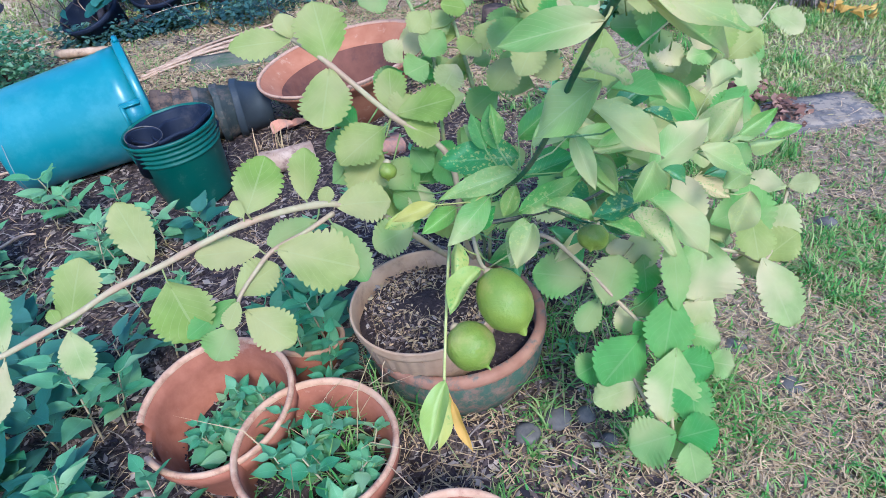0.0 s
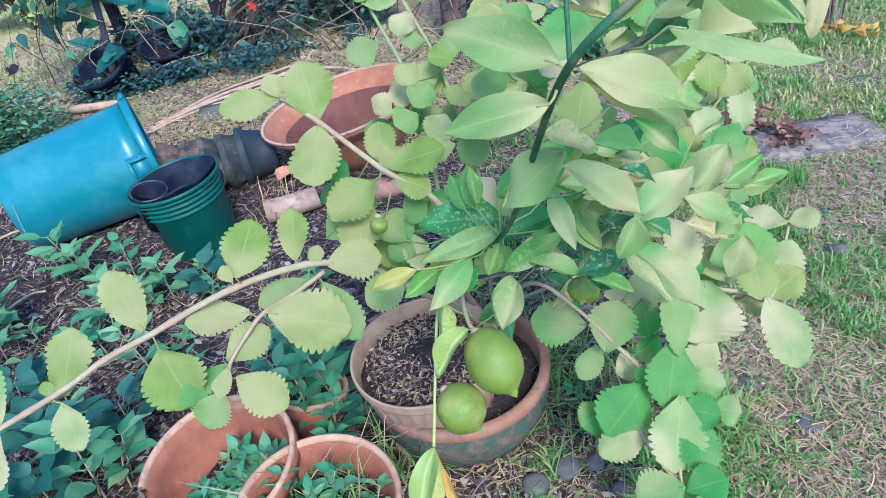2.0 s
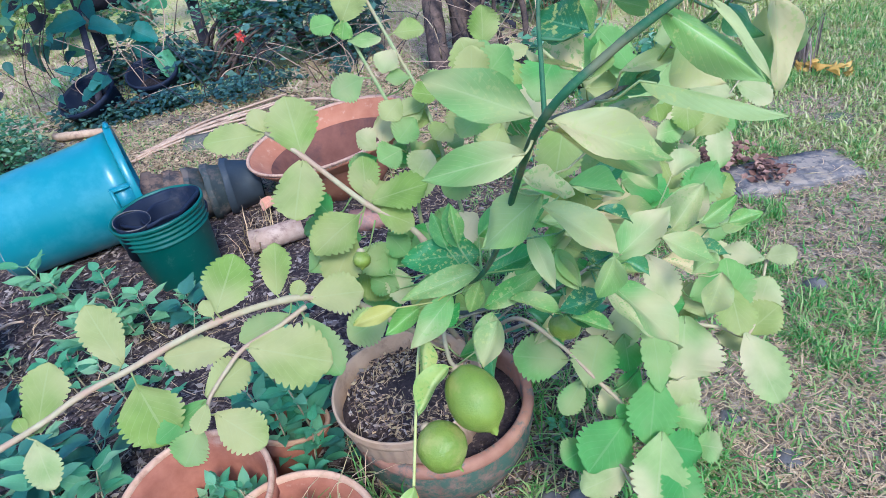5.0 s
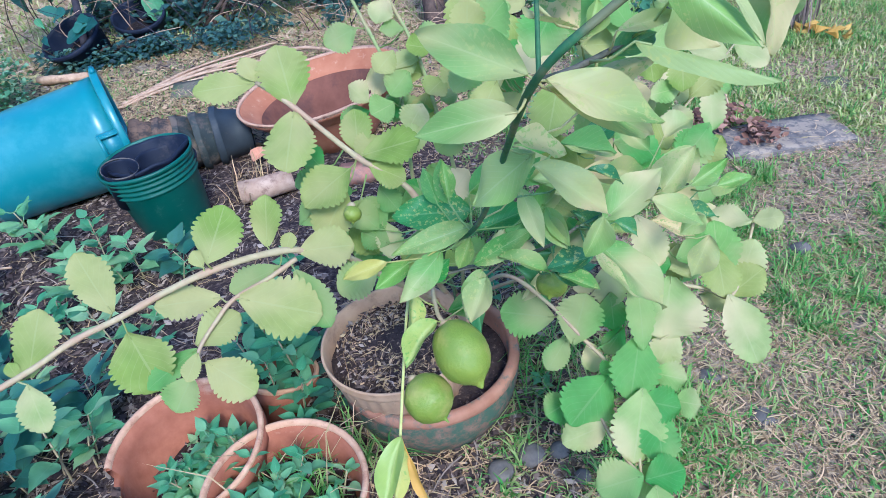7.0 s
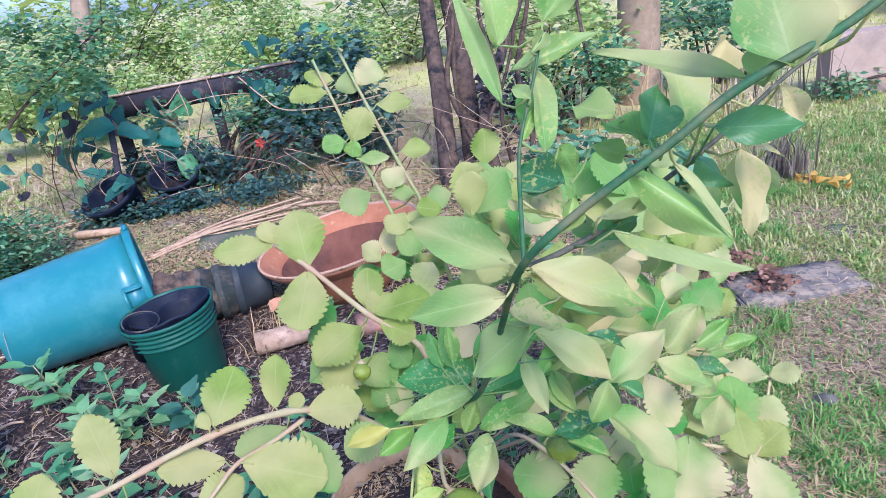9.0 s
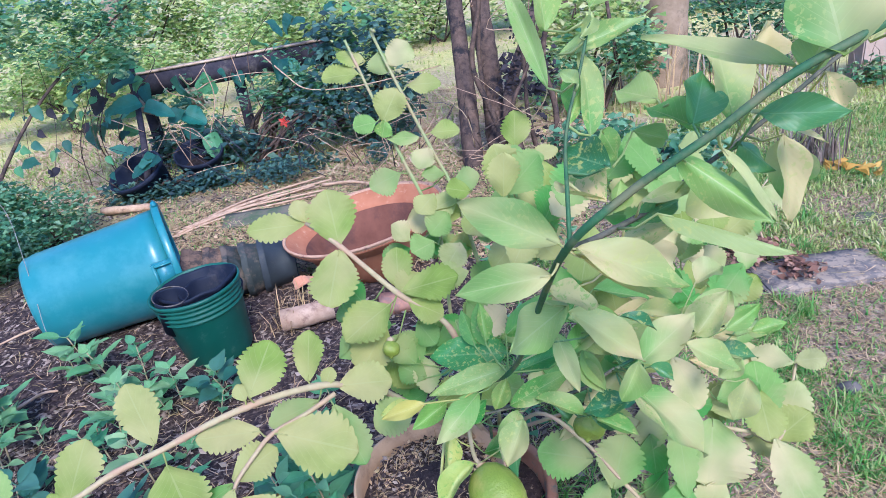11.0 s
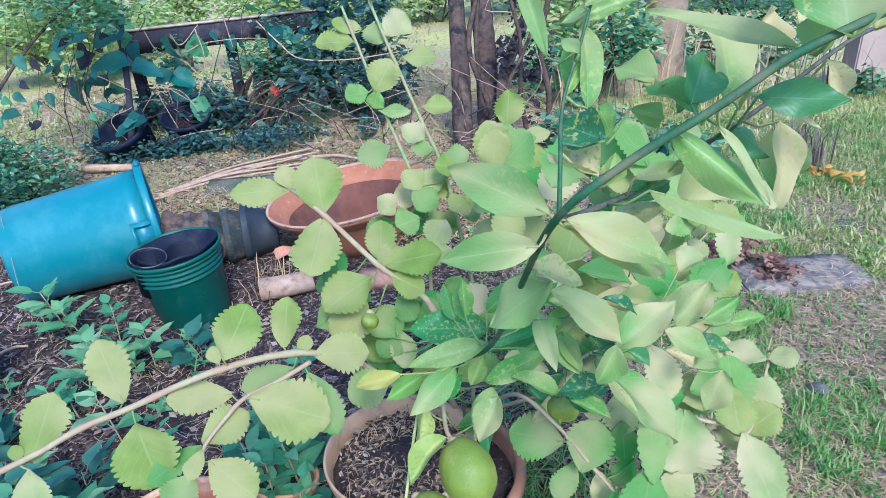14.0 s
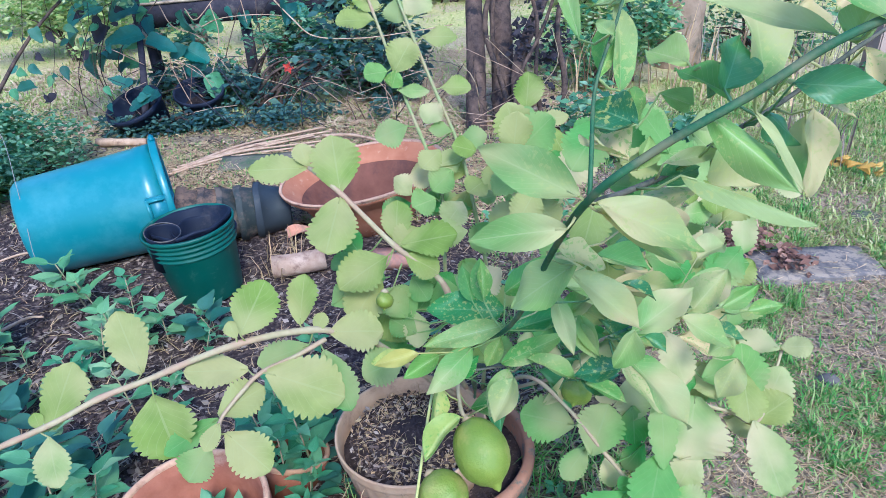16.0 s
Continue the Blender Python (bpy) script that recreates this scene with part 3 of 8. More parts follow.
part("rim", lathe([(0.166, 0.19), (0.172, 0.193), (0.1735, 0.198), (0.1745, 0.208), (0.1735, 0.214), (0.175, 0.217), (0.1735, 0.221), (0.1695, 0.221), (0.1675, 0.216), (0.161, 0.17), (0.12, 0.02), (0.02, 0.02)], m, 72), cream_pot_mat, lemon_pot)
bm = lathe([(0.1605, 0.166), (0.13, 0.176), (0.09, 0.182), (0.05, 0.19), (0.02, 0.195), (0.001, 0.195)], m, 48)
for v in bm.verts:
    v.co += V(0, 0, 0.014 * noise.noise(v.co * 20))
part("soil", bm, soil_mat, lemon_pot, "dark soil with dry chips")
SOIL = V(-0.137, 1.150, 0.235)

# green nursery pot with crumpled black pots inside
GP = (-1.10, 2.16, 0.0)
nursery = thing("nursery_pot", GP, "green plastic nursery pot holding crumpled black pots", "flower pot")
m = pose(*GP, 3, -4, 0)
prof = [(0.02, 0), (0.122, 0), (0.127, 0.008), (0.15, 0.205)]
for k in range(4):
    h = 0.21 + 0.02 * k
    prof += [(0.153 + 0.002 * k, h), (0.158 + 0.002 * k, h + 0.004), (0.158 + 0.002 * k, h + 0.009), (0.153 + 0.002 * k, h + 0.013)]
prof += [(0.166, 0.288)]
lip = [(0.166, 0.288), (0.17, 0.293), (0.17, 0.302), (0.164, 0.305), (0.16, 0.298), (0.146, 0.2), (0.12, 0.01), (0.02, 0.01)]
part("rim", lathe(lip, m, 64, wobble=0.02), green_pot_mat, nursery)
part("body", lathe(prof, m, 64, wobble=0.02), green_pot_mat, nursery)
for k, (dx, dy, dz, a, b, r) in enumerate(((-0.004, 0.012, 0.112, 2, -5, 0.138), (0.006, 0.022, 0.078, 4, 3, 0.114), (0.02, 0.02, 0.045, -6, 6, 0.095), (-0.098, -0.090, 0.158, 5, -10, 0.062))):
    inn = thing("black_pot", (GP[0] + dx, GP[1] + dy, dz), "small black plastic pot leaning in a green pot" if k == 3 else "crumpled black plastic plant pot stuffed in a green one", "flower pot", "black pots in the green pot")
    q = pose(GP[0] + dx, GP[1] + dy, dz, a, b, 40 * k)
    hh = 0.15 if k == 3 else 0.19
    bm = lathe([(0.03, 0.0), (r * 0.75, 0.0), (r * 0.96, hh - 0.03), (r * 1.0, hh - 0.028), (r * 0.98, hh - 0.016), (r * 1.02, hh - 0.012), (r * 1.03, hh), (r * 0.99, hh + 0.003), (r * 0.95, hh - 0.005), (r * 0.72, 0.012), (0.03, 0.012)], q, 48, wobble=0.05 if k < 3 else 0.04)
    for v in bm.verts:
        v.co += (0.012 if k < 3 else 0.006) * noise.noise_vector(v.co * 11 + V(k, 0, 0))
    part("wall", bm, black_mat, inn)
    if k == 3:
        part("lip", lathe([(r * 1.02, hh - 0.002), (r * 1.05, hh + 0.001), (r * 1.04, hh + 0.005), (r * 1.0, hh + 0.004)], q, 40, closed=True, wobble=0.04), stone_mat, inn, "pale grey lip")

# blue bin lying on its side
BIN = V(-1.891, 2.285, 0.207)
ax = V(0.866, 0.495, 0.067).normalized()
bin_thing = thing("plastic_bin", BIN, "bright blue plastic bin lying on its side, a little scuffed", "bin")
m = Matrix.Translation(BIN) @ ax.to_track_quat("Z", "X").to_matrix().to_4x4()
BL = 0.572
part("body", lathe([(0.012, 0.012), (0.15, 0.012), (0.165, 0.0), (0.188, 0.004), (0.199, 0.018), (0.201, 0.045), (0.2045, 0.05), (0.226, BL - 0.10), (0.2285, BL - 0.097), (0.232, BL - 0.03), (0.226, BL - 0.03), (0.196, 0.03), (0.012, 0.024)], m, 72), blue_mat, bin_thing)
part("rim", lathe([(0.232, BL - 0.03), (0.249, BL - 0.028), (0.253, BL - 0.022), (0.253, BL - 0.002), (0.249, BL + 0.003), (0.234, BL + 0.003), (0.227, BL - 0.004), (0.226, BL - 0.03)], m, 72), blue_mat, bin_thing)


def on_side(way):
    """Frame on the bin's side that faces a direction: x outwards, z along the bin."""
    x = V(*way)
    x = (x - ax * x.dot(ax)).normalized()
    y = ax.cross(x)
    return Matrix(((x.x, y.x, ax.x, BIN.x), (x.y, y.y, ax.y, BIN.y), (x.z, y.z, ax.z, BIN.z), (0, 0, 0, 1)))


for way in ((0.55, -0.76, 0.10), (-0.55, 0.76, 0.3)):
    q = on_side(way)
    bm = bmesh.new()
    box(bm, q @ pose(0.240, 0, BL - 0.06, 0, 3, 0), 0.02, 0.13, 0.085, 0.004)
    grip = part("latch", bm, blue_dark_mat, bin_thing, "blue grip on the bin's lip")
    for dy, dz, sy, sz in ((0, -0.095, 0.12, 0.014), (0.052, -0.06, 0.012, 0.07), (-0.052, -0.06, 0.012, 0.07)):
        bm = bmesh.new()
        box(bm, q @ pose(0.251, dy, BL + dz, 0, 3, 0), 0.018, sy, sz, 0.003)
        part("rib", bm, blue_mat, grip)
bm = bmesh.new()
box(bm, on_side((0.1, 0.1, 1)) @ pose(0.257, 0, BL - 0.01), 0.026, 0.06, 0.022, 0.005)
part("hinge", bm, blue_dark_mat, bin_thing)

# stack of black pots lying in front of the bin's mouth
SB, SE = V(-1.36, 2.57, 0.125), V(-0.93, 2.74, 0.10)
sx = (SB - SE).normalized()
for k in range(5):
    a = SE + sx * (0.085 * (4 - k))
    q = Matrix.Translation(a) @ (sx + V(0, 0.09 * math.sin(k * 2.1), 0.05 * math.cos(k))).to_track_quat("Z", "X").to_matrix().to_4x4()
    st = thing("black_pot", a, "mud-caked plastic pot lying in a stack on the soil" if k < 2 else "dark muddy plastic pot lying in a stack on the soil", "flower pot", "stack of muddy pots")
    prof = [(0.001, 0.006), (0.082, 0.004), (0.0855, 0.0), (0.088, 0.0), (0.0895, 0.003), (0.1, 0.05), (0.118, 0.12), (0.126, 0.122), (0.1275, 0.125), (0.1285, 0.15), (0.1275, 0.153), (0.12, 0.15), (0.09, 0.02), (0.02, 0.02)]
    bm = lathe(prof, q, 48, wobble=0.03)
    for v in bm.verts:
        v.co += (0.02 if k < 3 else 0.008) * noise.noise_vector(v.co * 11 + V(0, 0, k))
    part("wall", bm, (mud_mat, mud_mat, muddy_mat, muddy_mat, dusty_mat)[k], st)

# wide clay urn with a rope moulding
URN = URN_AT
urn = thing("clay_urn", URN, "wide brown terracotta urn bowl with rope-patterned rim", "planter")
m = pose(*URN, URN_TILT[0], URN_TILT[1], 0)
part("body", lathe([(0.02, 0), (0.16, 0), (0.18, 0.012), (0.225, 0.06), (0.275, 0.14), (0.30, 0.185), (0.312, 0.20)], m, 72, wobble=0.02), urn_mat, urn)
part("lining", lathe([(0.296, 0.20), (0.285, 0.185), (0.262, 0.14), (0.2, 0.05), (0.02, 0.035)], m, 72, wobble=0.02), urn_in_mat, urn, "stained inner side, darkened for the shade inside")
urn_rim = part("rim", lathe([(0.312, 0.20), (0.335, 0.218), (0.362, 0.245), (0.374, 0.255), (0.376, 0.263), (0.37, 0.27), (0.358, 0.268), (0.335, 0.243), (0.312, 0.217), (0.302, 0.213), (0.296, 0.20)], m, 72, wobble=0.02), urn_mat, urn, "broad speckled rim")
verts, faces = [], []
for k in range(150):
    a = 2 * math.pi * k / 150
    rr = 0.37 * (1 + 0.02 * math.sin(2 * a + 0.7))
    p0 = m @ V(rr * math.cos(a), rr * math.sin(a), 0.262)
    p1 = m @ V(rr * 1.015 * math.cos(a + 0.09), rr * 1.015 * math.sin(a + 0.09), 0.276)
    v, f = tube_data([np.array(p0), np.array((p0 + p1) / 2 + V(0, 0, 0.004)), np.array(p1)], 0.0062, 0.0062, 6)
    o = len(verts)
    verts += v
    faces += [tuple(q + o for q in fc) for fc in f]
part("rope_moulding", as_mesh("rope_moulding", verts, faces, rope_mat), None, urn_rim, "pale twisted rope moulding")

# log, brick, canes, stones, slab
log = thing("log", (-0.782, 2.288, 0.050), "short sawn log lying on the soil", "log")
v, f = tube_data([np.array(V(*(-0.866, 2.254, 0.050))), np.array(V(*(-0.780, 2.279, 0.050))), np.array(V(*(-0.670, 2.329, 0.050)))], 0.046, 0.043, 14, 0.06)
part("wood", as_mesh("wood", v, f, log_mat), None, log)
bk = thing("brick", (-0.392, 2.365, 0.030), "piece of broken red brick on the soil", "brick")
bm = bmesh.new()
box(bm, pose(*(-0.392, 2.365, 0.030), 4, 8, 20), 0.17, 0.1, 0.06, 0.008)
part("clay", bm, brick_mat, bk)
for k in range(7):
    j = (k - 3) * 0.045 + 0.012 * math.sin(k * 3.7)
    c0, c1, c2 = V(*(-1.849, 3.431, 0.030)) + V(0.02 * k, 0.55 * j, 0.012 * (k % 3)), V(*(-1.521, 3.821, 0.030)) + V(0, j, 0.012 * (k % 2)), V(*(-1.115, 4.043, 0.030)) + V(0.05 * math.sin(k * 2), 1.4 * j, 0.01 * (k % 3))
    ob = tube("cane", [c0, (c0 + c1) / 2 + V(0, 0, 0.01), c1, (c1 + c2) / 2, c2], 0.0085, 0.006, cane_mat, None, 8, 5, 0.06)
    tagged(ob, "long dry brown cane lying on the litter", "cane", "bundle of canes")
bent = tube("cane", [(-1.115, 4.043, 0.030), (-0.891, 3.983, 0.050), (-0.650, 3.841, 0.040), (-0.496, 3.727, 0.030)], 0.011, 0.007, cane_mat, None, 8, 6, 0.05)
tagged(bent, "bent dry cane end lying on the litter", "cane", "bundle of canes")
branch = tube("branch", [(-2.628, 3.972, 0.030), (-2.446, 3.936, 0.040), (-2.289, 3.968, 0.030)], 0.03, 0.024, cane_mat, None, 9, 5, 0.08)
tagged(branch, "short brown branch lying behind the blue bin", "branch")


def stone(at, r, flat, label, material):
    bm = bmesh.new()
    bmesh.ops.create_icosphere(bm, subdivisions=3, radius=r, matrix=Matrix.Translation(at))
    for v in bm.verts:
        d = v.co - V(*at)
        d *= 1 + 0.16 * noise.noise(d * (1.1 / r) + V(*at) * 9)
        d.z *= flat
        v.co = V(*at) + d
    ob = part("stone", bm, material)
    return tagged(ob, label, "stone", "stones on the ground")


for at, r in (((0.143, 0.975, 0.015), 0.032), ((0.071, 0.939, 0.015), 0.03), ((0.208, 0.983, 0.012), 0.024), ((0.252, 0.912, 0.010), 0.02), ((0.295, 1.003, 0.010), 0.018),
              ((0.609, 1.171, 0.004), 0.03), ((0.687, 1.036, 0.010), 0.03), ((0.508, 0.957, 0.010), 0.025), ((-1.841, 1.825, 0.020), 0.035), ((1.040, 1.648, 0.010), 0.03)):
    stone(at, r, 0.62, "small grey stone half sunk in dry soil", stone_mat)
stone((1.69, 2.82, 0.0), 0.07, 0.3, "flat dark bluish stone sunk in the lawn", mossy_stone_mat)
bm = bmesh.new()
box(bm, pose(1.275, 2.362, -0.004, 1, -1, 5), 0.50, 0.25, 0.05, 0.008)
bmesh.ops.subdivide_edges(bm, edges=bm.edges, cuts=4, use_grid_fill=True)
for v in bm.verts:
    v.co += 0.007 * noise.noise_vector(v.co * 14)
tagged(part("paving_slab", bm, slab_mat), "flat worn grey paving slab sunk in the lawn", "paving slab")

bm = bmesh.new()
box(bm, pose(*(-1.365, 3.552, 0.010), 2, 1, 12), 0.5, 0.24, 0.06, 0.012)
bmesh.ops.subdivide_edges(bm, edges=bm.edges, cuts=4, use_grid_fill=True)
for v in bm.verts:
    v.co += 0.018 * noise.noise_vector(v.co * 9)
tagged(part("flat_stone", bm, mossy_stone_mat), "flat mossy stone lying behind the black pots", "stone")
for k in range(9):
    r9 = random.Random(900 + k)
    a = V(r9.uniform(-2.5, -1.7), r9.uniform(1.6, 2.6), 0.02)
    if a.x > -1.95 and a.y > 2.0:
        a.x -= 0.45
    e = V(r9.uniform(-0.25, 0.25), r9.uniform(-0.2, 0.2), 0.02)
    ob = tube("stick", [a, a + e * 0.5 + V(0.01, 0.02, 0.012), a + e], 0.007, 0.004, cane_mat, None, 7, 4, 0.08)
    tagged(ob, "dry pale stick lying on the litter", "stick", "sticks beside the bin")

# pale pink plastic object at the edge of the bush
pk = thing("plastic_object", PINK_AT, "pale pink two-lobed plastic object hanging in the shrub", "plastic object")
for dx, dz, w, h in ((0.0, 0.072, 0.165, 0.15), (-0.05, -0.072, 0.135, 0.13)):
    bm = bmesh.new()
    box(bm, pose(PINK_AT[0] + dx, PINK_AT[1], PINK_AT[2] + dz, 12, 4, 10), w, 0.06, h, 0.028)
    part("lobe", bm, pink_mat, pk)


# ---- lemon tree ----
tree = thing("lemon_tree", SOIL, "young lemon tree with green fruit growing in a pot", "tree")
FOOT = V(*(-0.006, 1.307, 0.235))
trunk_pts = [FOOT - V(0, 0, 0.05), (0.008, 1.084, 0.449), (0.007, 0.938, 0.591), (0.022, 0.818, 0.732), (0.066, 0.735, 0.816), (0.092, 0.657, 0.911), (0.108, 0.581, 1.009), (0.124, 0.465, 1.118), (0.167, 0.452, 1.162), (0.220, 0.451, 1.197), (0.261, 0.452, 1.226), (0.314, 0.453, 1.251), (0.351, 0.465, 1.269)]
tube("trunk", trunk_pts, 0.0035, 0.0028, green_stem_mat, tree, 10, 8, 0.03, "green stem, brown at its foot")
tw1 = [(-0.013, 0.944, 0.602), (0.039, 0.849, 0.669), (0.087, 0.832, 0.689), (0.164, 0.821, 0.714), (0.217, 0.825, 0.746)]
tube("twig", tw1, 0.0042, 0.0025, wood_stem_mat, tree, 8, 6, 0.04)
tw2 = [(0.124, 0.469, 1.114), (0.159, 0.512, 1.105), (0.204, 0.551, 1.107), (0.247, 0.584, 1.121), (0.310, 0.615, 1.149), (0.385, 0.635, 1.200), (0.433, 0.647, 1.216)]
tube("twig", tw2, 0.0027, 0.0018, wood_stem_mat, tree, 8, 6, 0.04)
tw3 = [(0.126, 0.470, 1.116), (0.129, 0.499, 1.148), (0.132, 0.527, 1.172), (0.137, 0.542, 1.192), (0.149, 0.557, 1.224), (0.161, 0.580, 1.259)]
tube("shoot", tw3, 0.0019, 0.0012, green_stem_mat, tree, 8, 6)
tw4 = [(0.213, 0.822, 0.744), (0.299, 0.889, 0.738), (0.366, 0.946, 0.721), (0.475, 1.023, 0.674)]
tube("twig", tw4, 0.0028, 0.0018, green_stem_mat, tree, 8, 6)
tw8 = [(0.018, 0.788, 0.708), (0.068, 0.786, 0.719), (0.118, 0.783, 0.727), (0.137, 0.778, 0.737)]
tube("twig", tw8, 0.0020, 0.0014, wood_stem_mat, tree, 8, 6)
tw5 = [(0.116, 0.837, 0.692), (0.165, 0.836, 0.665), (0.216, 0.843, 0.650)]
tube("twig", tw5, 0.0025, 0.0016, green_stem_mat, tree, 8, 6)
tw6 = [(-0.009, 0.904, 0.632), (-0.003, 0.804, 0.664), (0.005, 0.748, 0.670), (0.013, 0.730, 0.670)]
tube("fruit_stalk", tw6, 0.0035, 0.003, stem_mat, tree, 8, 6)
tw7 = [(-0.041, 0.830, 0.654), (-0.044, 0.765, 0.649), (-0.049, 0.694, 0.619), (-0.054, 0.607, 0.584)]
tube("fruit_stalk", tw7, 0.0024, 0.002, yellow_twig_mat, tree, 8, 6)
leaf(tree, (0.130, 0.467, 1.110), (0.238, 0.529, 1.034), 0.034, "lemon", lemon_leaf_mat, near=trunk_pts, lean=(0.12, -0.8, 0.6))
leaf(tree, (0.343, 0.649, 1.123), (0.377, 0.674, 1.030), 0.029, "lemon", lemon_leaf_mat, near=tw2, lean=(0.12, -0.8, 0.6))
leaf(tree, (0.361, 0.941, 0.715), (0.440, 1.003, 0.756), 0.062, "lemon", lemon_leaf_mat, near=tw4)
leaf(tree, (0.422, 0.974, 0.701), (0.488, 1.001, 0.729), 0.029, "lemon", yellow_green_mat, near=tw4)
leaf(tree, (0.471, 1.010, 0.674), (0.543, 1.029, 0.672), 0.030, "lemon", yellow_green_mat, near=tw4)
leaf(tree, (-0.082, 0.827, 0.708), (-0.139, 0.821, 0.691), 0.027, "lemon", yellow_leaf_mat, near=tw1)
leaf(tree, (-0.026, 0.764, 0.698), (-0.035, 0.715, 0.664), 0.028, "lemon", yellow_leaf_mat, near=tw6)
leaf(tree, (0.005, 0.727, 0.675), (-0.042, 0.674, 0.643), 0.037, "lemon", yellow_leaf_mat, near=tw6)
leaf(tree, (0.016, 0.788, 0.637), (0.081, 0.816, 0.633), 0.042, "lemon", lemon_leaf_mat, near=tw6)
leaf(tree, (0.061, 0.849, 0.630), (0.063, 0.818, 0.551), 0.039, "lemon", lemon_dark_mat, near=tw6)
leaf(tree, (-0.052, 0.600, 0.591), (-0.078, 0.526, 0.542), 0.036, "lemon", yellow_leaf_mat, near=tw7)
leaf(tree, (-0.054, 0.598, 0.572), (-0.072, 0.540, 0.526), 0.026, "lemon", yellow_leaf_mat, near=tw7)
leaf(tree, (-0.045, 0.591, 0.560), (-0.026, 0.538, 0.516), 0.016, "lemon", orange_leaf_mat, near=tw7)


def lemon(top, tip, r, label, point=0.30):
    """A fruit with a nipple at its tip, a button and pitted skin, hung by its stalk."""
    top, tip = V(*top), V(*tip)
    d = tip - top
    m = Matrix.Translation(top) @ d.to_track_quat("Z", "X").to_matrix().to_4x4()
    h = d.length
    fruit = thing("lemon", top, label, "lemon", "lemons on the tree")
    prof = []
    for k in range(25):
        u = k / 24
        q = math.sin(math.pi * min(1, u * 1.06)) ** 0.62 if u < 0.9 else 0
        body = r * math.sqrt(max(0.0, 1 - ((u - 0.44) / 0.46) ** 2)) if abs(u - 0.44) < 0.46 else 0
        nip = r * point * max(0.0, (1 - u) / 0.2) ** 0.6 if u > 0.8 else 0
        prof.append((max(body, nip, 0.001), u * h))
    bm = lathe(prof, m, 40, wobble=0.015)
    for v in bm.verts:
        v.co += 0.0022 * noise.noise_vector(v.co * 40) + 0.0008 * noise.noise_vector(v.co * 120)
    part("skin", bm, lemon_mat, fruit)
    part("button", lathe([(0.001, 0.004), (0.007, 0.003), (0.008, -0.002), (0.004, -0.006), (0.001, -0.007)], m, 10), stem_mat, fruit)


lemon((0.015, 0.729, 0.667), (0.060, 0.659, 0.605), 0.0385, "large unripe green lemon with a pointed tip")
lemon((-0.038, 0.689, 0.602), (0.009, 0.641, 0.562), 0.0355, "rounder unripe green lemon hanging beside another", 0.14)
lemon((0.181, 0.833, 0.660), (0.171, 0.800, 0.632), 0.0235, "small dark green lemon among the leaves")
lemon((-0.163, 1.088, 0.656), (-0.163, 1.068, 0.626), 0.017, "tiny green lemon half hidden by leaves")


# ---- Indian borage ----
borage = thing("borage_plant", SOIL + V(-0.05, -0.02, 0), "sprawling borage herb with thick scalloped pale green leaves", "herb plant")
st_a = [FOOT + V(-0.03, 0.00, -0.03), (-0.114, 1.130, 0.428), (-0.190, 1.049, 0.570), (-0.213, 0.995, 0.605), (-0.248, 0.974, 0.645), (-0.309, 0.929, 0.670), (-0.379, 0.886, 0.676), (-0.446, 0.864, 0.660), (-0.518, 0.838, 0.638), (-0.598, 0.815, 0.615), (-0.667, 0.777, 0.591), (-0.790, 0.751, 0.544), (-0.820, 0.739, 0.541)]
tube("stem", st_a, 0.0066, 0.0048, stem_mat, borage, 9, 8, 0.03, knots=8)
st_a2 = [(-0.250, 0.960, 0.636), (-0.296, 0.921, 0.626), (-0.343, 0.878, 0.624), (-0.369, 0.843, 0.608), (-0.391, 0.806, 0.588), (-0.389, 0.781, 0.577)]
tube("stem", st_a2, 0.0047, 0.0030, stem_mat, borage, 8, 7, 0.03)
st_b = [FOOT + V(-0.01, 0.01, -0.03), (-0.039, 1.192, 0.401), (-0.052, 1.186, 0.603), (-0.157, 1.204, 0.696), (-0.265, 1.239, 0.797), (-0.337, 1.276, 0.843)]
tube("stem", st_b, 0.0072, 0.0048, stem_mat, borage, 9, 8, 0.03, knots=5)
st_c = [FOOT + V(0.00, 0.04, -0.03), (-0.062, 1.314, 0.503), (-0.076, 1.419, 0.719), (-0.104, 1.438, 0.808), (-0.149, 1.467, 0.918), (-0.188, 1.493, 1.025), (-0.227, 1.520, 1.132), (-0.243, 1.538, 1.170)]
tube("stem", st_c, 0.0050, 0.0032, fresh_stem_mat, borage, 8, 7, 0.03, knots=6)
st_d = [FOOT + V(0.02, 0.04, -0.03), (0.031, 1.331, 0.521), (0.002, 1.404, 0.674), (-0.032, 1.448, 0.815), (-0.079, 1.477, 0.926), (-0.130, 1.510, 1.047), (-0.180, 1.545, 1.174), (-0.172, 1.531, 1.182)]
tube("stem", st_d, 0.0050, 0.0032, fresh_stem_mat, borage, 8, 7, 0.03, knots=7)
st_e = [FOOT + V(0.03, 0.00, -0.03), (0.108, 1.041, 0.495), (0.188, 1.009, 0.447), (0.247, 0.964, 0.393), (0.303, 0.898, 0.355), (0.317, 0.857, 0.322), (0.323, 0.795, 0.287), (0.322, 0.745, 0.251), (0.340, 0.721, 0.252)]
tube("stem", st_e, 0.0042, 0.0028, stem_mat, borage, 8, 7, 0.03, knots=5)
st_f = [FOOT + V(0.03, 0.02, -0.03), (0.281, 1.101, 0.469), (0.375, 1.071, 0.444), (0.449, 1.057, 0.424), (0.508, 1.049, 0.411), (0.564, 1.041, 0.399), (0.640, 1.172, 0.477)]
tube("stem", st_f, 0.0046, 0.0030, stem_mat, borage, 8, 7, 0.03, knots=5)
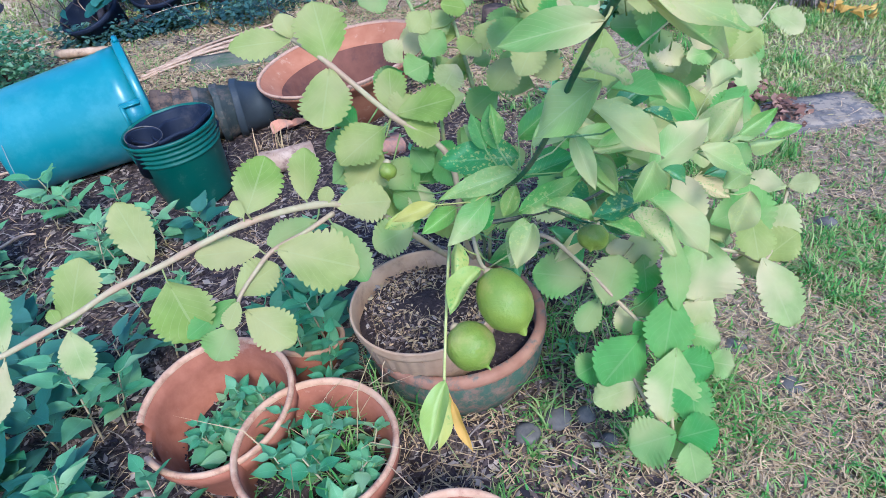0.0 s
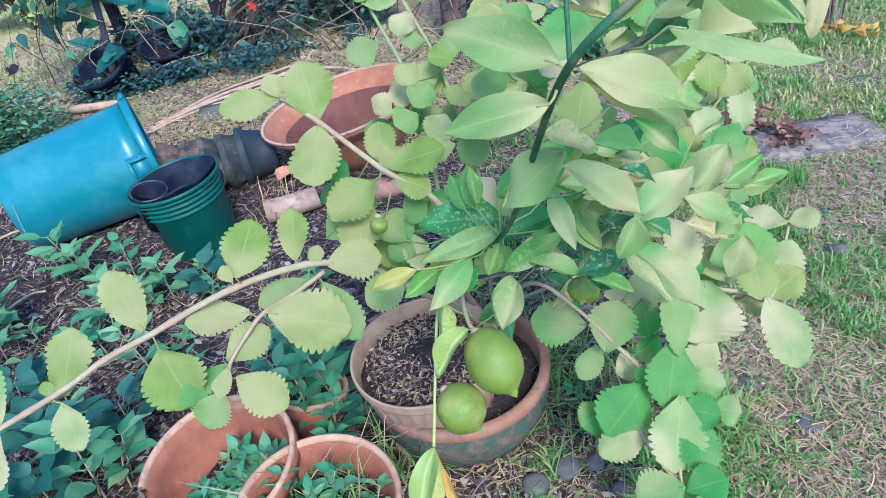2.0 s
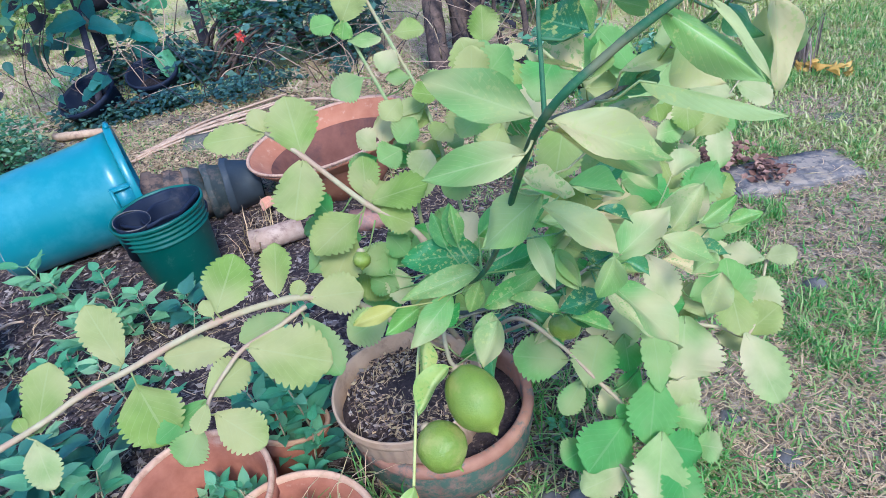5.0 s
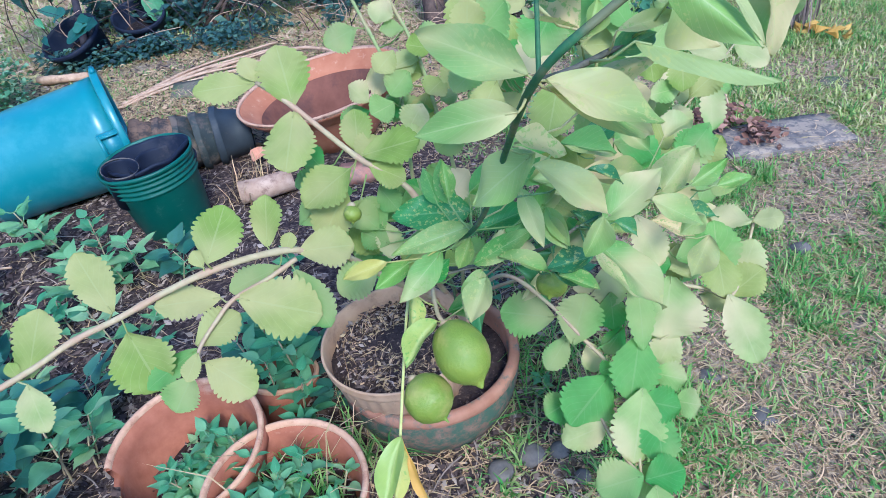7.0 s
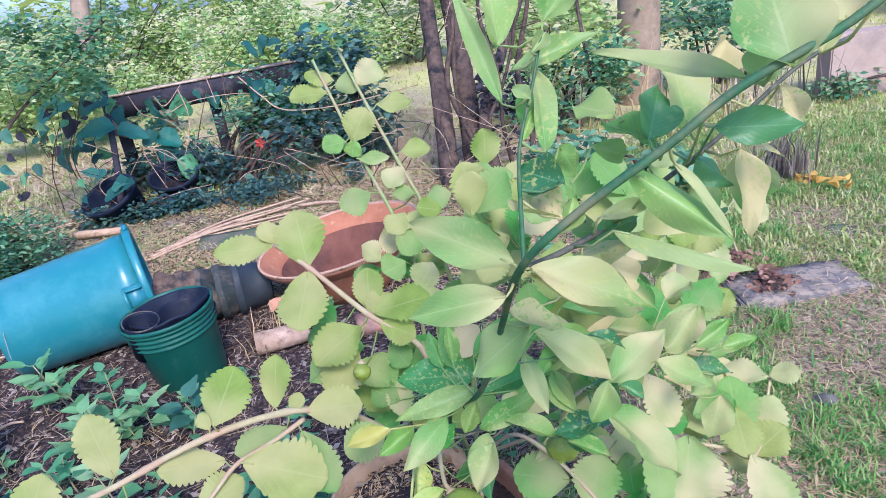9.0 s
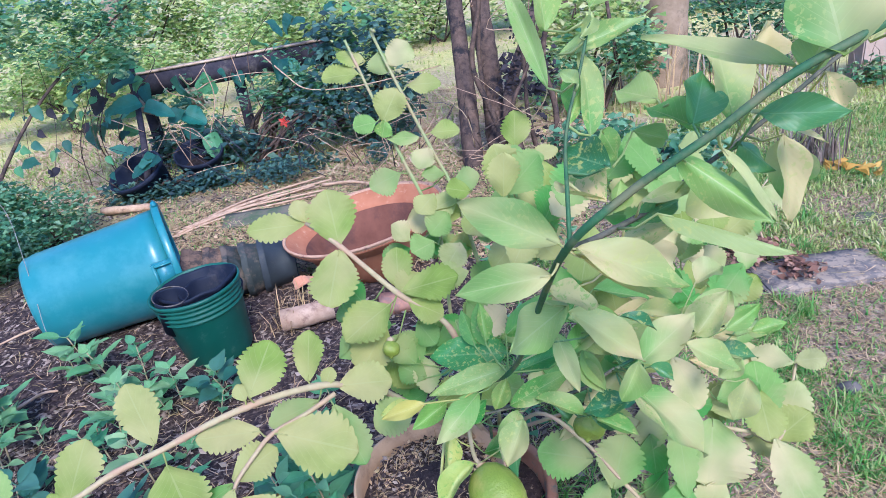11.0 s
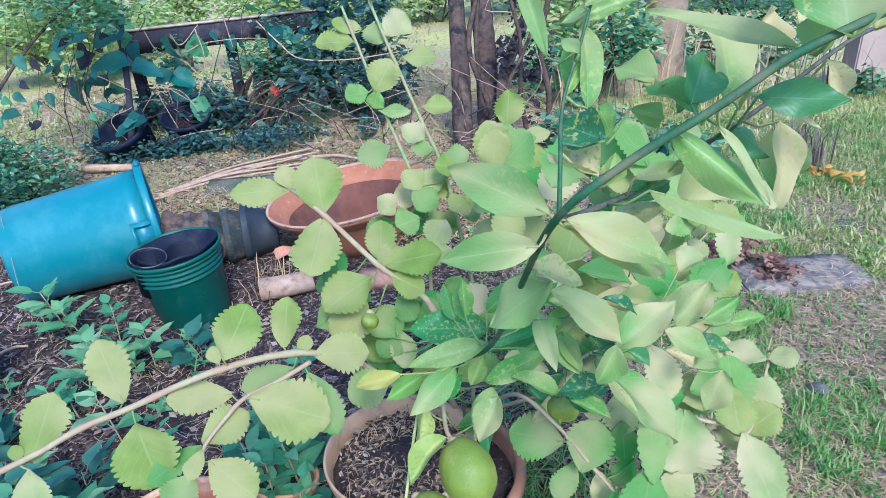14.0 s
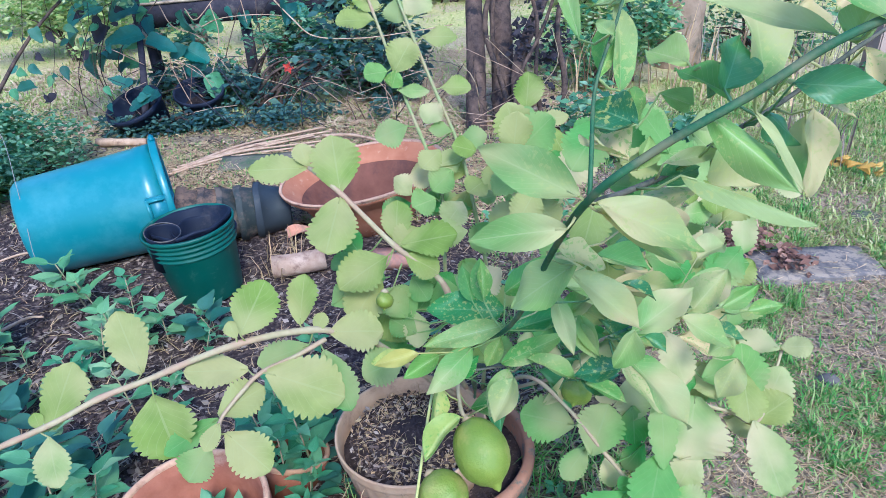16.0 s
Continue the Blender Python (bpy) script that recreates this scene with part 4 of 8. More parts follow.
st_g = [FOOT + V(0.02, 0.03, -0.03), (0.342, 1.373, 0.460), (0.485, 1.443, 0.537), (0.601, 1.506, 0.608), (0.728, 1.595, 0.714)]
tube("stem", st_g, 0.0028, 0.0018, stem_mat, borage, 8, 7, 0.03, knots=5)
st_h = [(0.266, 0.842, 0.298), (0.290, 0.786, 0.272), (0.319, 0.742, 0.255)]
tube("stem", st_h, 0.0034, 0.0028, stem_mat, borage, 8, 6)
leaf(borage, (-0.342, 1.274, 0.842), (-0.462, 1.254, 0.848), 0.068, "borage", borage_mat, near=st_b)
leaf(borage, (-0.268, 1.241, 0.801), (-0.288, 1.300, 0.904), 0.109, "borage", borage_mat, near=st_b)
leaf(borage, (-0.268, 1.235, 0.792), (-0.281, 1.124, 0.724), 0.112, "borage", borage_mat, near=st_b)
leaf(borage, (-0.339, 1.277, 0.845), (-0.359, 1.294, 0.889), 0.048, "borage", borage_mat, near=st_b)
leaf(borage, (-0.159, 1.236, 0.690), (-0.161, 1.288, 0.764), 0.075, "borage", borage_mat, near=st_b)
leaf(borage, (-0.143, 1.207, 0.698), (-0.028, 1.221, 0.717), 0.091, "borage", borage_mat, near=st_b)
leaf(borage, (-0.169, 1.173, 0.689), (-0.258, 1.105, 0.658), 0.111, "borage", borage_mat, near=st_b)
leaf(borage, (-0.186, 1.166, 0.646), (-0.236, 1.090, 0.583), 0.095, "borage", borage_mat, near=st_b)
leaf(borage, (-0.134, 1.195, 0.680), (-0.064, 1.181, 0.650), 0.065, "borage", borage_mat, near=st_b)
leaf(borage, (-0.138, 1.171, 0.542), (-0.190, 1.201, 0.592), 0.070, "borage", shade_borage_mat, near=st_b)
leaf(borage, (-0.189, 1.196, 0.568), (-0.133, 1.217, 0.589), 0.052, "borage", shade_borage_mat, near=st_b)
leaf(borage, (-0.119, 1.162, 0.509), (-0.175, 1.175, 0.537), 0.064, "borage", shade_borage_mat, near=st_b)
leaf(borage, (-0.143, 1.096, 0.489), (-0.216, 1.063, 0.488), 0.088, "borage", shade_borage_mat, near=st_b)
leaf(borage, (-0.291, 1.148, 0.585), (-0.241, 1.175, 0.615), 0.069, "borage", shade_borage_mat, near=st_b)
leaf(borage, (-0.130, 1.230, 0.608), (-0.094, 1.203, 0.564), 0.059, "borage", shade_borage_mat, near=st_b)
leaf(borage, (-0.243, 1.250, 0.652), (-0.284, 1.277, 0.697), 0.059, "borage", shade_borage_mat, near=st_b)
leaf(borage, (-0.218, 1.504, 1.098), (-0.300, 1.490, 1.105), 0.077, "borage", borage_mat, near=st_c)
leaf(borage, (-0.192, 1.477, 0.992), (-0.243, 1.461, 0.991), 0.067, "borage", pale_borage_mat, near=st_c)
leaf(borage, (-0.177, 1.477, 0.990), (-0.138, 1.503, 1.059), 0.084, "borage", borage_mat, near=st_c)
leaf(borage, (-0.151, 1.446, 0.877), (-0.221, 1.419, 0.857), 0.083, "borage", shade_borage_mat, near=st_c)
leaf(borage, (-0.172, 1.466, 0.953), (-0.100, 1.476, 0.951), 0.047, "borage", pale_borage_mat, near=st_c)
leaf(borage, (-0.202, 1.529, 1.121), (-0.264, 1.524, 1.146), 0.055, "borage", borage_mat, near=st_c)
leaf(borage, (-0.092, 1.435, 0.753), (-0.148, 1.427, 0.769), 0.076, "borage", pale_borage_mat, near=st_c)
leaf(borage, (-0.073, 1.389, 0.838), (-0.111, 1.351, 0.813), 0.062, "borage", borage_mat, near=st_c)
leaf(borage, (-0.047, 1.371, 0.797), (-0.088, 1.330, 0.766), 0.069, "borage", shade_borage_mat, near=st_c)
leaf(borage, (-0.081, 1.323, 0.751), (-0.128, 1.293, 0.743), 0.073, "borage", pale_borage_mat, near=st_c)
leaf(borage, (-0.105, 1.256, 0.709), (-0.159, 1.219, 0.690), 0.078, "borage", borage_mat, near=st_c)
leaf(borage, (-0.023, 1.324, 0.742), (-0.056, 1.282, 0.709), 0.071, "borage", pale_borage_mat, near=st_c)
leaf(borage, (0.005, 1.413, 0.826), (-0.046, 1.396, 0.847), 0.060, "borage", borage_mat, near=st_c)
leaf(borage, (-0.048, 1.439, 0.866), (-0.100, 1.428, 0.875), 0.053, "borage", shade_borage_mat, near=st_c)
leaf(borage, (-0.011, 1.279, 0.695), (-0.081, 1.251, 0.695), 0.070, "borage", pale_borage_mat, near=st_c)
leaf(borage, (0.027, 1.367, 0.776), (-0.010, 1.334, 0.761), 0.067, "borage", borage_mat, near=st_c)
leaf(borage, (-0.136, 1.341, 0.752), (-0.171, 1.337, 0.795), 0.059, "borage", pale_borage_mat, near=st_c)
leaf(borage, (0.065, 1.386, 0.807), (0.037, 1.340, 0.765), 0.069, "borage", borage_mat, near=st_c)
leaf(borage, (-0.095, 1.429, 0.741), (-0.080, 1.409, 0.699), 0.061, "borage", shade_borage_mat, near=st_c)
leaf(borage, (-0.150, 1.526, 1.107), (-0.104, 1.542, 1.153), 0.084, "borage", pale_borage_mat, near=st_d)
leaf(borage, (-0.115, 1.516, 1.058), (-0.038, 1.514, 1.062), 0.067, "borage", borage_mat, near=st_d)
leaf(borage, (-0.079, 1.475, 0.922), (-0.108, 1.442, 0.884), 0.064, "borage", pale_borage_mat, near=st_d)
leaf(borage, (-0.074, 1.489, 0.951), (-0.007, 1.486, 0.954), 0.056, "borage", borage_mat, near=st_d)
leaf(borage, (-0.035, 1.456, 0.832), (0.028, 1.460, 0.850), 0.062, "borage", shade_borage_mat, near=st_d)
leaf(borage, (-0.026, 1.444, 0.805), (-0.091, 1.429, 0.786), 0.071, "borage", pale_borage_mat, near=st_d)
leaf(borage, (-0.171, 1.540, 1.136), (-0.169, 1.533, 1.086), 0.070, "borage", shade_borage_mat, near=st_d)
leaf(borage, (-0.170, 1.475, 0.994), (-0.184, 1.465, 0.959), 0.052, "borage", yellow_green_mat, near=st_c)
leaf(borage, (-0.022, 1.445, 0.761), (-0.067, 1.448, 0.775), 0.058, "borage", borage_mat, near=st_d)
leaf(borage, (0.010, 1.420, 0.706), (0.049, 1.429, 0.715), 0.047, "borage", pale_borage_mat, near=st_d)
leaf(borage, (-0.016, 1.428, 0.725), (-0.044, 1.397, 0.667), 0.061, "borage", borage_mat, near=st_d)
leaf(borage, (-0.004, 1.411, 0.689), (-0.122, 1.413, 0.713), 0.066, "borage", shade_borage_mat, near=st_d)
leaf(borage, (-0.141, 1.360, 0.723), (-0.203, 1.333, 0.702), 0.079, "borage", shade_borage_mat, near=st_d)
leaf(borage, (0.564, 1.482, 0.580), (0.509, 1.432, 0.518), 0.092, "borage", pale_borage_mat, near=st_g)
leaf(borage, (0.550, 1.475, 0.572), (0.482, 1.497, 0.614), 0.079, "borage", pale_borage_mat, near=st_g)
leaf(borage, (0.646, 1.537, 0.645), (0.630, 1.427, 0.561), 0.070, "borage", pale_borage_mat, near=st_g)
leaf(borage, (0.602, 1.513, 0.618), (0.531, 1.551, 0.682), 0.074, "borage", pale_borage_mat, near=st_g)
leaf(borage, (0.713, 1.583, 0.700), (0.784, 1.541, 0.664), 0.073, "borage", pale_borage_mat, near=st_g)
leaf(borage, (0.704, 1.568, 0.680), (0.602, 1.582, 0.716), 0.079, "borage", pale_borage_mat, near=st_g)
leaf(borage, (0.486, 1.447, 0.543), (0.397, 1.462, 0.577), 0.082, "borage", shade_borage_mat, near=st_g)
leaf(borage, (0.471, 1.436, 0.529), (0.382, 1.387, 0.507), 0.073, "borage", shade_borage_mat, near=st_g)
leaf(borage, (0.349, 1.377, 0.465), (0.300, 1.427, 0.542), 0.079, "borage", shade_borage_mat, near=st_g)
leaf(borage, (0.371, 1.389, 0.478), (0.445, 1.379, 0.488), 0.079, "borage", shade_borage_mat, near=st_g)
leaf(borage, (0.314, 1.362, 0.448), (0.253, 1.388, 0.494), 0.066, "borage", shade_borage_mat, near=st_g)
leaf(borage, (0.529, 1.467, 0.564), (0.584, 1.448, 0.529), 0.071, "borage", shade_borage_mat, near=st_g)
leaf(borage, (0.644, 1.529, 0.634), (0.695, 1.522, 0.616), 0.053, "borage", shade_borage_mat, near=st_g)
leaf(borage, (0.309, 1.404, 0.595), (0.363, 1.426, 0.618), 0.076, "borage", shade_borage_mat, near=st_g)
leaf(borage, (0.166, 1.297, 0.727), (0.129, 1.343, 0.798), 0.103, "borage", shade_borage_mat, near=st_g)
leaf(borage, (0.154, 1.233, 0.812), (0.193, 1.276, 0.867), 0.084, "borage", shade_borage_mat, near=st_g)
leaf(borage, (0.077, 1.524, 0.714), (0.092, 1.570, 0.777), 0.079, "borage", shade_borage_mat, near=st_g)
leaf(borage, (0.231, 1.285, 0.699), (0.326, 1.305, 0.714), 0.069, "borage", shade_borage_mat, near=st_g)
leaf(borage, (0.058, 1.363, 0.662), (-0.008, 1.333, 0.631), 0.086, "borage", shade_borage_mat, near=st_g)
leaf(borage, (-0.024, 1.312, 0.603), (0.019, 1.284, 0.556), 0.074, "borage", shade_borage_mat, near=st_g)
leaf(borage, (-0.050, 1.438, 0.698), (-0.127, 1.430, 0.698), 0.076, "borage", shade_borage_mat, near=st_g)
leaf(borage, (0.358, 1.359, 0.472), (0.271, 1.322, 0.485), 0.064, "borage", shade_borage_mat, near=st_g)
leaf(borage, (0.380, 1.315, 0.459), (0.431, 1.265, 0.433), 0.064, "borage", shade_borage_mat, near=st_g)
leaf(borage, (0.568, 1.272, 0.457), (0.489, 1.218, 0.444), 0.071, "borage", shade_borage_mat, near=st_g)
leaf(borage, (0.515, 1.280, 0.719), (0.571, 1.286, 0.771), 0.070, "borage", borage_mat, near=st_g)
leaf(borage, (0.408, 1.297, 0.672), (0.377, 1.232, 0.638), 0.055, "borage", shade_borage_mat, near=st_g)
leaf(borage, (0.242, 1.259, 0.313), (0.293, 1.279, 0.386), 0.081, "borage", pale_borage_mat, near=st_g)
leaf(borage, (0.397, 1.413, 0.699), (0.437, 1.359, 0.669), 0.057, "borage", pale_borage_mat, near=st_g)
leaf(borage, (0.537, 1.095, 0.472), (0.539, 1.017, 0.413), 0.079, "borage", borage_mat, near=st_g)
leaf(borage, (0.480, 1.316, 0.550), (0.489, 1.242, 0.495), 0.068, "borage", pale_borage_mat, near=st_g)
leaf(borage, (0.266, 1.220, 0.359), (0.309, 1.167, 0.330), 0.055, "borage", shade_borage_mat, near=st_g)
leaf(borage, (0.356, 1.326, 0.529), (0.372, 1.255, 0.480), 0.069, "borage", shade_borage_mat, near=st_g)
leaf(borage, (0.331, 1.421, 0.529), (0.419, 1.394, 0.530), 0.090, "borage", pale_borage_mat, near=st_g)
leaf(borage, (0.137, 1.474, 0.634), (0.074, 1.475, 0.696), 0.081, "borage", shade_borage_mat, near=st_g)
leaf(borage, (0.236, 1.401, 0.620), (0.190, 1.335, 0.585), 0.058, "borage", shade_borage_mat, near=st_g)
leaf(borage, (0.196, 1.140, 0.587), (0.129, 1.077, 0.561), 0.081, "borage", shade_borage_mat, near=st_g)
leaf(borage, (0.372, 1.347, 0.470), (0.388, 1.284, 0.431), 0.064, "borage", shade_borage_mat, near=st_g)
leaf(borage, (0.257, 1.409, 0.646), (0.321, 1.397, 0.670), 0.066, "borage", borage_mat, near=st_g)
leaf(borage, (0.397, 1.216, 0.612), (0.481, 1.177, 0.595), 0.089, "borage", shade_borage_mat, near=st_g)
leaf(borage, (0.330, 1.396, 0.528), (0.244, 1.365, 0.551), 0.064, "borage", shade_borage_mat, near=st_g)
leaf(borage, (0.352, 1.266, 0.480), (0.405, 1.222, 0.463), 0.064, "borage", shade_borage_mat, near=st_g)
leaf(borage, (0.144, 1.244, 0.637), (0.209, 1.205, 0.625), 0.057, "borage", shade_borage_mat, near=st_g)
leaf(borage, (0.178, 1.253, 0.610), (0.175, 1.273, 0.692), 0.072, "borage", shade_borage_mat, near=st_g)
leaf(borage, (0.570, 1.259, 0.542), (0.529, 1.197, 0.513), 0.056, "borage", shade_borage_mat, near=st_g)
leaf(borage, (0.529, 1.442, 0.529), (0.589, 1.394, 0.503), 0.078, "borage", shade_borage_mat, near=st_g)
leaf(borage, (0.499, 1.297, 0.415), (0.559, 1.295, 0.455), 0.072, "borage", borage_mat, near=st_g)
leaf(borage, (0.586, 1.372, 0.508), (0.635, 1.382, 0.567), 0.071, "borage", borage_mat, near=st_g)
leaf(borage, (0.128, 1.285, 0.767), (0.176, 1.228, 0.733), 0.066, "borage", borage_mat, near=st_g)
leaf(borage, (0.300, 1.245, 0.459), (0.206, 1.199, 0.460), 0.080, "borage", shade_borage_mat, near=st_g)
leaf(borage, (0.357, 1.232, 0.658), (0.443, 1.198, 0.648), 0.083, "borage", shade_borage_mat, near=st_g)
leaf(borage, (0.388, 1.127, 0.435), (0.454, 1.100, 0.439), 0.064, "borage", shade_borage_mat, near=st_g)
leaf(borage, (0.535, 1.418, 0.529), (0.453, 1.389, 0.552), 0.064, "borage", borage_mat, near=st_g)
leaf(borage, (0.220, 1.365, 0.554), (0.302, 1.367, 0.596), 0.076, "borage", borage_mat, near=st_g)
leaf(borage, (0.558, 1.266, 0.659), (0.483, 1.193, 0.618), 0.086, "borage", shade_borage_mat, near=st_g)
leaf(borage, (0.573, 1.260, 0.630), (0.490, 1.219, 0.636), 0.068, "borage", shade_borage_mat, near=st_g)
leaf(borage, (0.310, 1.317, 0.524), (0.296, 1.343, 0.616), 0.077, "borage", borage_mat, near=st_g)
leaf(borage, (0.552, 1.362, 0.585), (0.518, 1.372, 0.657), 0.061, "borage", pale_borage_mat, near=st_g)
leaf(borage, (0.504, 1.309, 0.727), (0.431, 1.269, 0.734), 0.052, "borage", pale_borage_mat, near=st_g)
leaf(borage, (0.204, 1.426, 0.712), (0.118, 1.380, 0.712), 0.082, "borage", pale_borage_mat, near=st_g)
leaf(borage, (0.471, 1.352, 0.636), (0.484, 1.291, 0.600), 0.056, "borage", borage_mat, near=st_g)
leaf(borage, (0.142, 1.408, 0.644), (0.050, 1.393, 0.689), 0.081, "borage", shade_borage_mat, near=st_g)
leaf(borage, (0.464, 1.098, 0.452), (0.538, 1.095, 0.489), 0.075, "borage", shade_borage_mat, near=st_g)
leaf(borage, (0.180, 1.084, 0.510), (0.099, 1.074, 0.561), 0.074, "borage", pale_borage_mat, near=st_g)
leaf(borage, (0.471, 1.407, 0.610), (0.506, 1.425, 0.682), 0.070, "borage", shade_borage_mat, near=st_g)
leaf(borage, (0.588, 1.258, 0.277), (0.492, 1.245, 0.325), 0.074, "borage", pale_borage_mat, near=st_g)
leaf(borage, (0.501, 1.407, 0.693), (0.562, 1.369, 0.681), 0.070, "borage", borage_mat, near=st_g)
leaf(borage, (0.397, 1.471, 0.677), (0.469, 1.421, 0.648), 0.079, "borage", shade_borage_mat, near=st_g)
leaf(borage, (0.440, 1.176, 0.393), (0.526, 1.154, 0.399), 0.090, "borage", borage_mat, near=st_g)
leaf(borage, (0.320, 1.087, 0.459), (0.319, 1.017, 0.411), 0.076, "borage", pale_borage_mat, near=st_g)
leaf(borage, (0.412, 1.369, 0.652), (0.470, 1.365, 0.690), 0.070, "borage", borage_mat, near=st_g)
leaf(borage, (0.534, 1.218, 0.507), (0.568, 1.155, 0.464), 0.073, "borage", pale_borage_mat, near=st_g)
leaf(borage, (0.209, 1.276, 0.552), (0.160, 1.273, 0.607), 0.056, "borage", shade_borage_mat, near=st_g)
leaf(borage, (0.302, 1.221, 0.441), (0.210, 1.191, 0.466), 0.083, "borage", shade_borage_mat, near=st_g)
leaf(borage, (-0.138, 1.248, 0.408), (-0.195, 1.201, 0.402), 0.056, "borage", shade_borage_mat, near=st_c)
leaf(borage, (-0.146, 1.270, 0.422), (-0.216, 1.239, 0.441), 0.062, "borage", shade_borage_mat, near=st_c)
leaf(borage, (-0.276, 1.314, 0.558), (-0.206, 1.294, 0.571), 0.050, "borage", shade_borage_mat, near=st_c)
leaf(borage, (-0.033, 1.257, 0.544), (-0.071, 1.256, 0.600), 0.056, "borage", shade_borage_mat, near=st_c)
leaf(borage, (0.016, 1.271, 0.452), (-0.001, 1.296, 0.542), 0.074, "borage", shade_borage_mat, near=st_c)
leaf(borage, (-0.129, 1.206, 0.538), (-0.111, 1.138, 0.492), 0.061, "borage", pale_borage_mat, near=st_c)
leaf(borage, (-0.210, 1.263, 0.509), (-0.155, 1.199, 0.462), 0.082, "borage", borage_mat, near=st_c)
leaf(borage, (0.043, 1.250, 0.539), (0.105, 1.242, 0.571), 0.061, "borage", shade_borage_mat, near=st_c)
leaf(borage, (-0.237, 1.317, 0.555), (-0.242, 1.253, 0.518), 0.057, "borage", shade_borage_mat, near=st_c)
leaf(borage, (-0.028, 1.315, 0.538), (0.001, 1.325, 0.601), 0.058, "borage", pale_borage_mat, near=st_c)
leaf(borage, (0.032, 1.147, 0.448), (-0.046, 1.125, 0.480), 0.076, "borage", borage_mat, near=st_c)
leaf(borage, (0.007, 1.216, 0.445), (0.089, 1.185, 0.440), 0.072, "borage", shade_borage_mat, near=st_c)
leaf(borage, (-0.067, 1.252, 0.594), (-0.050, 1.179, 0.541), 0.078, "borage", shade_borage_mat, near=st_c)
leaf(borage, (-0.256, 1.374, 0.570), (-0.338, 1.335, 0.579), 0.074, "borage", shade_borage_mat, near=st_c)
leaf(borage, (-0.122, 1.235, 0.562), (-0.177, 1.177, 0.540), 0.073, "borage", shade_borage_mat, near=st_c)
leaf(borage, (-0.227, 1.299, 0.511), (-0.282, 1.250, 0.503), 0.053, "borage", shade_borage_mat, near=st_c)
leaf(borage, (0.007, 1.214, 0.564), (0.060, 1.229, 0.629), 0.078, "borage", pale_borage_mat, near=st_c)
leaf(borage, (-0.075, 1.308, 0.552), (-0.125, 1.239, 0.515), 0.080, "borage", shade_borage_mat, near=st_c)
leaf(borage, (-0.028, 1.268, 0.419), (-0.107, 1.212, 0.405), 0.082, "borage", borage_mat, near=st_c)
leaf(borage, (-0.015, 1.212, 0.460), (-0.017, 1.223, 0.528), 0.051, "borage", shade_borage_mat, near=st_c)
leaf(borage, (-0.277, 1.276, 0.416), (-0.212, 1.275, 0.457), 0.063, "borage", shade_borage_mat, near=st_c)
leaf(borage, (-0.045, 1.298, 0.517), (-0.109, 1.291, 0.568), 0.068, "borage", shade_borage_mat, near=st_c)
leaf(tree, (0.296, 1.066, 0.692), (0.390, 1.059, 0.669), 0.041, "lemon", lemon_leaf_mat, near=tw4)
leaf(tree, (0.210, 1.032, 0.675), (0.306, 1.045, 0.679), 0.037, "lemon", lemon_pale_mat, near=tw4)
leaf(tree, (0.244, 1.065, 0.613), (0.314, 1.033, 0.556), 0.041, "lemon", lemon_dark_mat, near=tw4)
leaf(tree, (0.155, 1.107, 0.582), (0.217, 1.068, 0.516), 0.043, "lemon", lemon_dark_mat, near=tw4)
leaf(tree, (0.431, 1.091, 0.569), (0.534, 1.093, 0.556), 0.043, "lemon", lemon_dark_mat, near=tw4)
leaf(tree, (0.265, 1.135, 0.639), (0.386, 1.164, 0.661), 0.046, "lemon", lemon_pale_mat, near=tw4)
leaf(tree, (0.403, 1.094, 0.559), (0.486, 1.077, 0.523), 0.040, "lemon", lemon_pale_mat, near=tw4)
leaf(tree, (0.136, 1.075, 0.486), (0.210, 1.032, 0.415), 0.043, "lemon", lemon_dark_mat, near=tw4)
leaf(tree, (0.386, 1.089, 0.711), (0.318, 1.125, 0.773), 0.040, "lemon", lemon_leaf_mat, near=tw4)
leaf(tree, (0.164, 1.061, 0.601), (0.254, 1.111, 0.659), 0.046, "lemon", lemon_leaf_mat, near=tw4)
leaf(tree, (0.180, 1.107, 0.630), (0.278, 1.088, 0.587), 0.047, "lemon", yellow_green_mat, near=tw4)
leaf(tree, (0.175, 1.054, 0.695), (0.281, 1.055, 0.680), 0.044, "lemon", yellow_green_mat, near=tw4)
leaf(tree, (0.265, 1.146, 0.638), (0.382, 1.136, 0.604), 0.046, "lemon", lemon_leaf_mat, near=tw4)
leaf(tree, (0.211, 1.077, 0.478), (0.143, 1.034, 0.428), 0.035, "lemon", lemon_pale_mat, near=tw4)
leaf(tree, (0.146, 1.105, 0.737), (0.261, 1.071, 0.671), 0.056, "lemon", lemon_leaf_mat, near=tw4)
leaf(tree, (0.351, 1.097, 0.625), (0.476, 1.119, 0.636), 0.055, "lemon", lemon_leaf_mat, near=tw4)
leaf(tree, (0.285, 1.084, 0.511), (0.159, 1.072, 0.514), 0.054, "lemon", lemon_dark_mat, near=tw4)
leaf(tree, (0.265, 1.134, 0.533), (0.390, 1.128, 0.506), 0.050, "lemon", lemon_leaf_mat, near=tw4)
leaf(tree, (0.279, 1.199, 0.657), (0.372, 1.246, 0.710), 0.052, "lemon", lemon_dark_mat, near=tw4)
leaf(tree, (0.267, 0.969, 0.595), (0.347, 0.922, 0.516), 0.049, "lemon", lemon_pale_mat, near=tw4)
leaf(tree, (0.418, 1.166, 0.590), (0.516, 1.149, 0.552), 0.042, "lemon", lemon_leaf_mat, near=tw4)
leaf(tree, (0.291, 1.125, 0.552), (0.401, 1.152, 0.573), 0.046, "lemon", lemon_pale_mat, near=tw4)
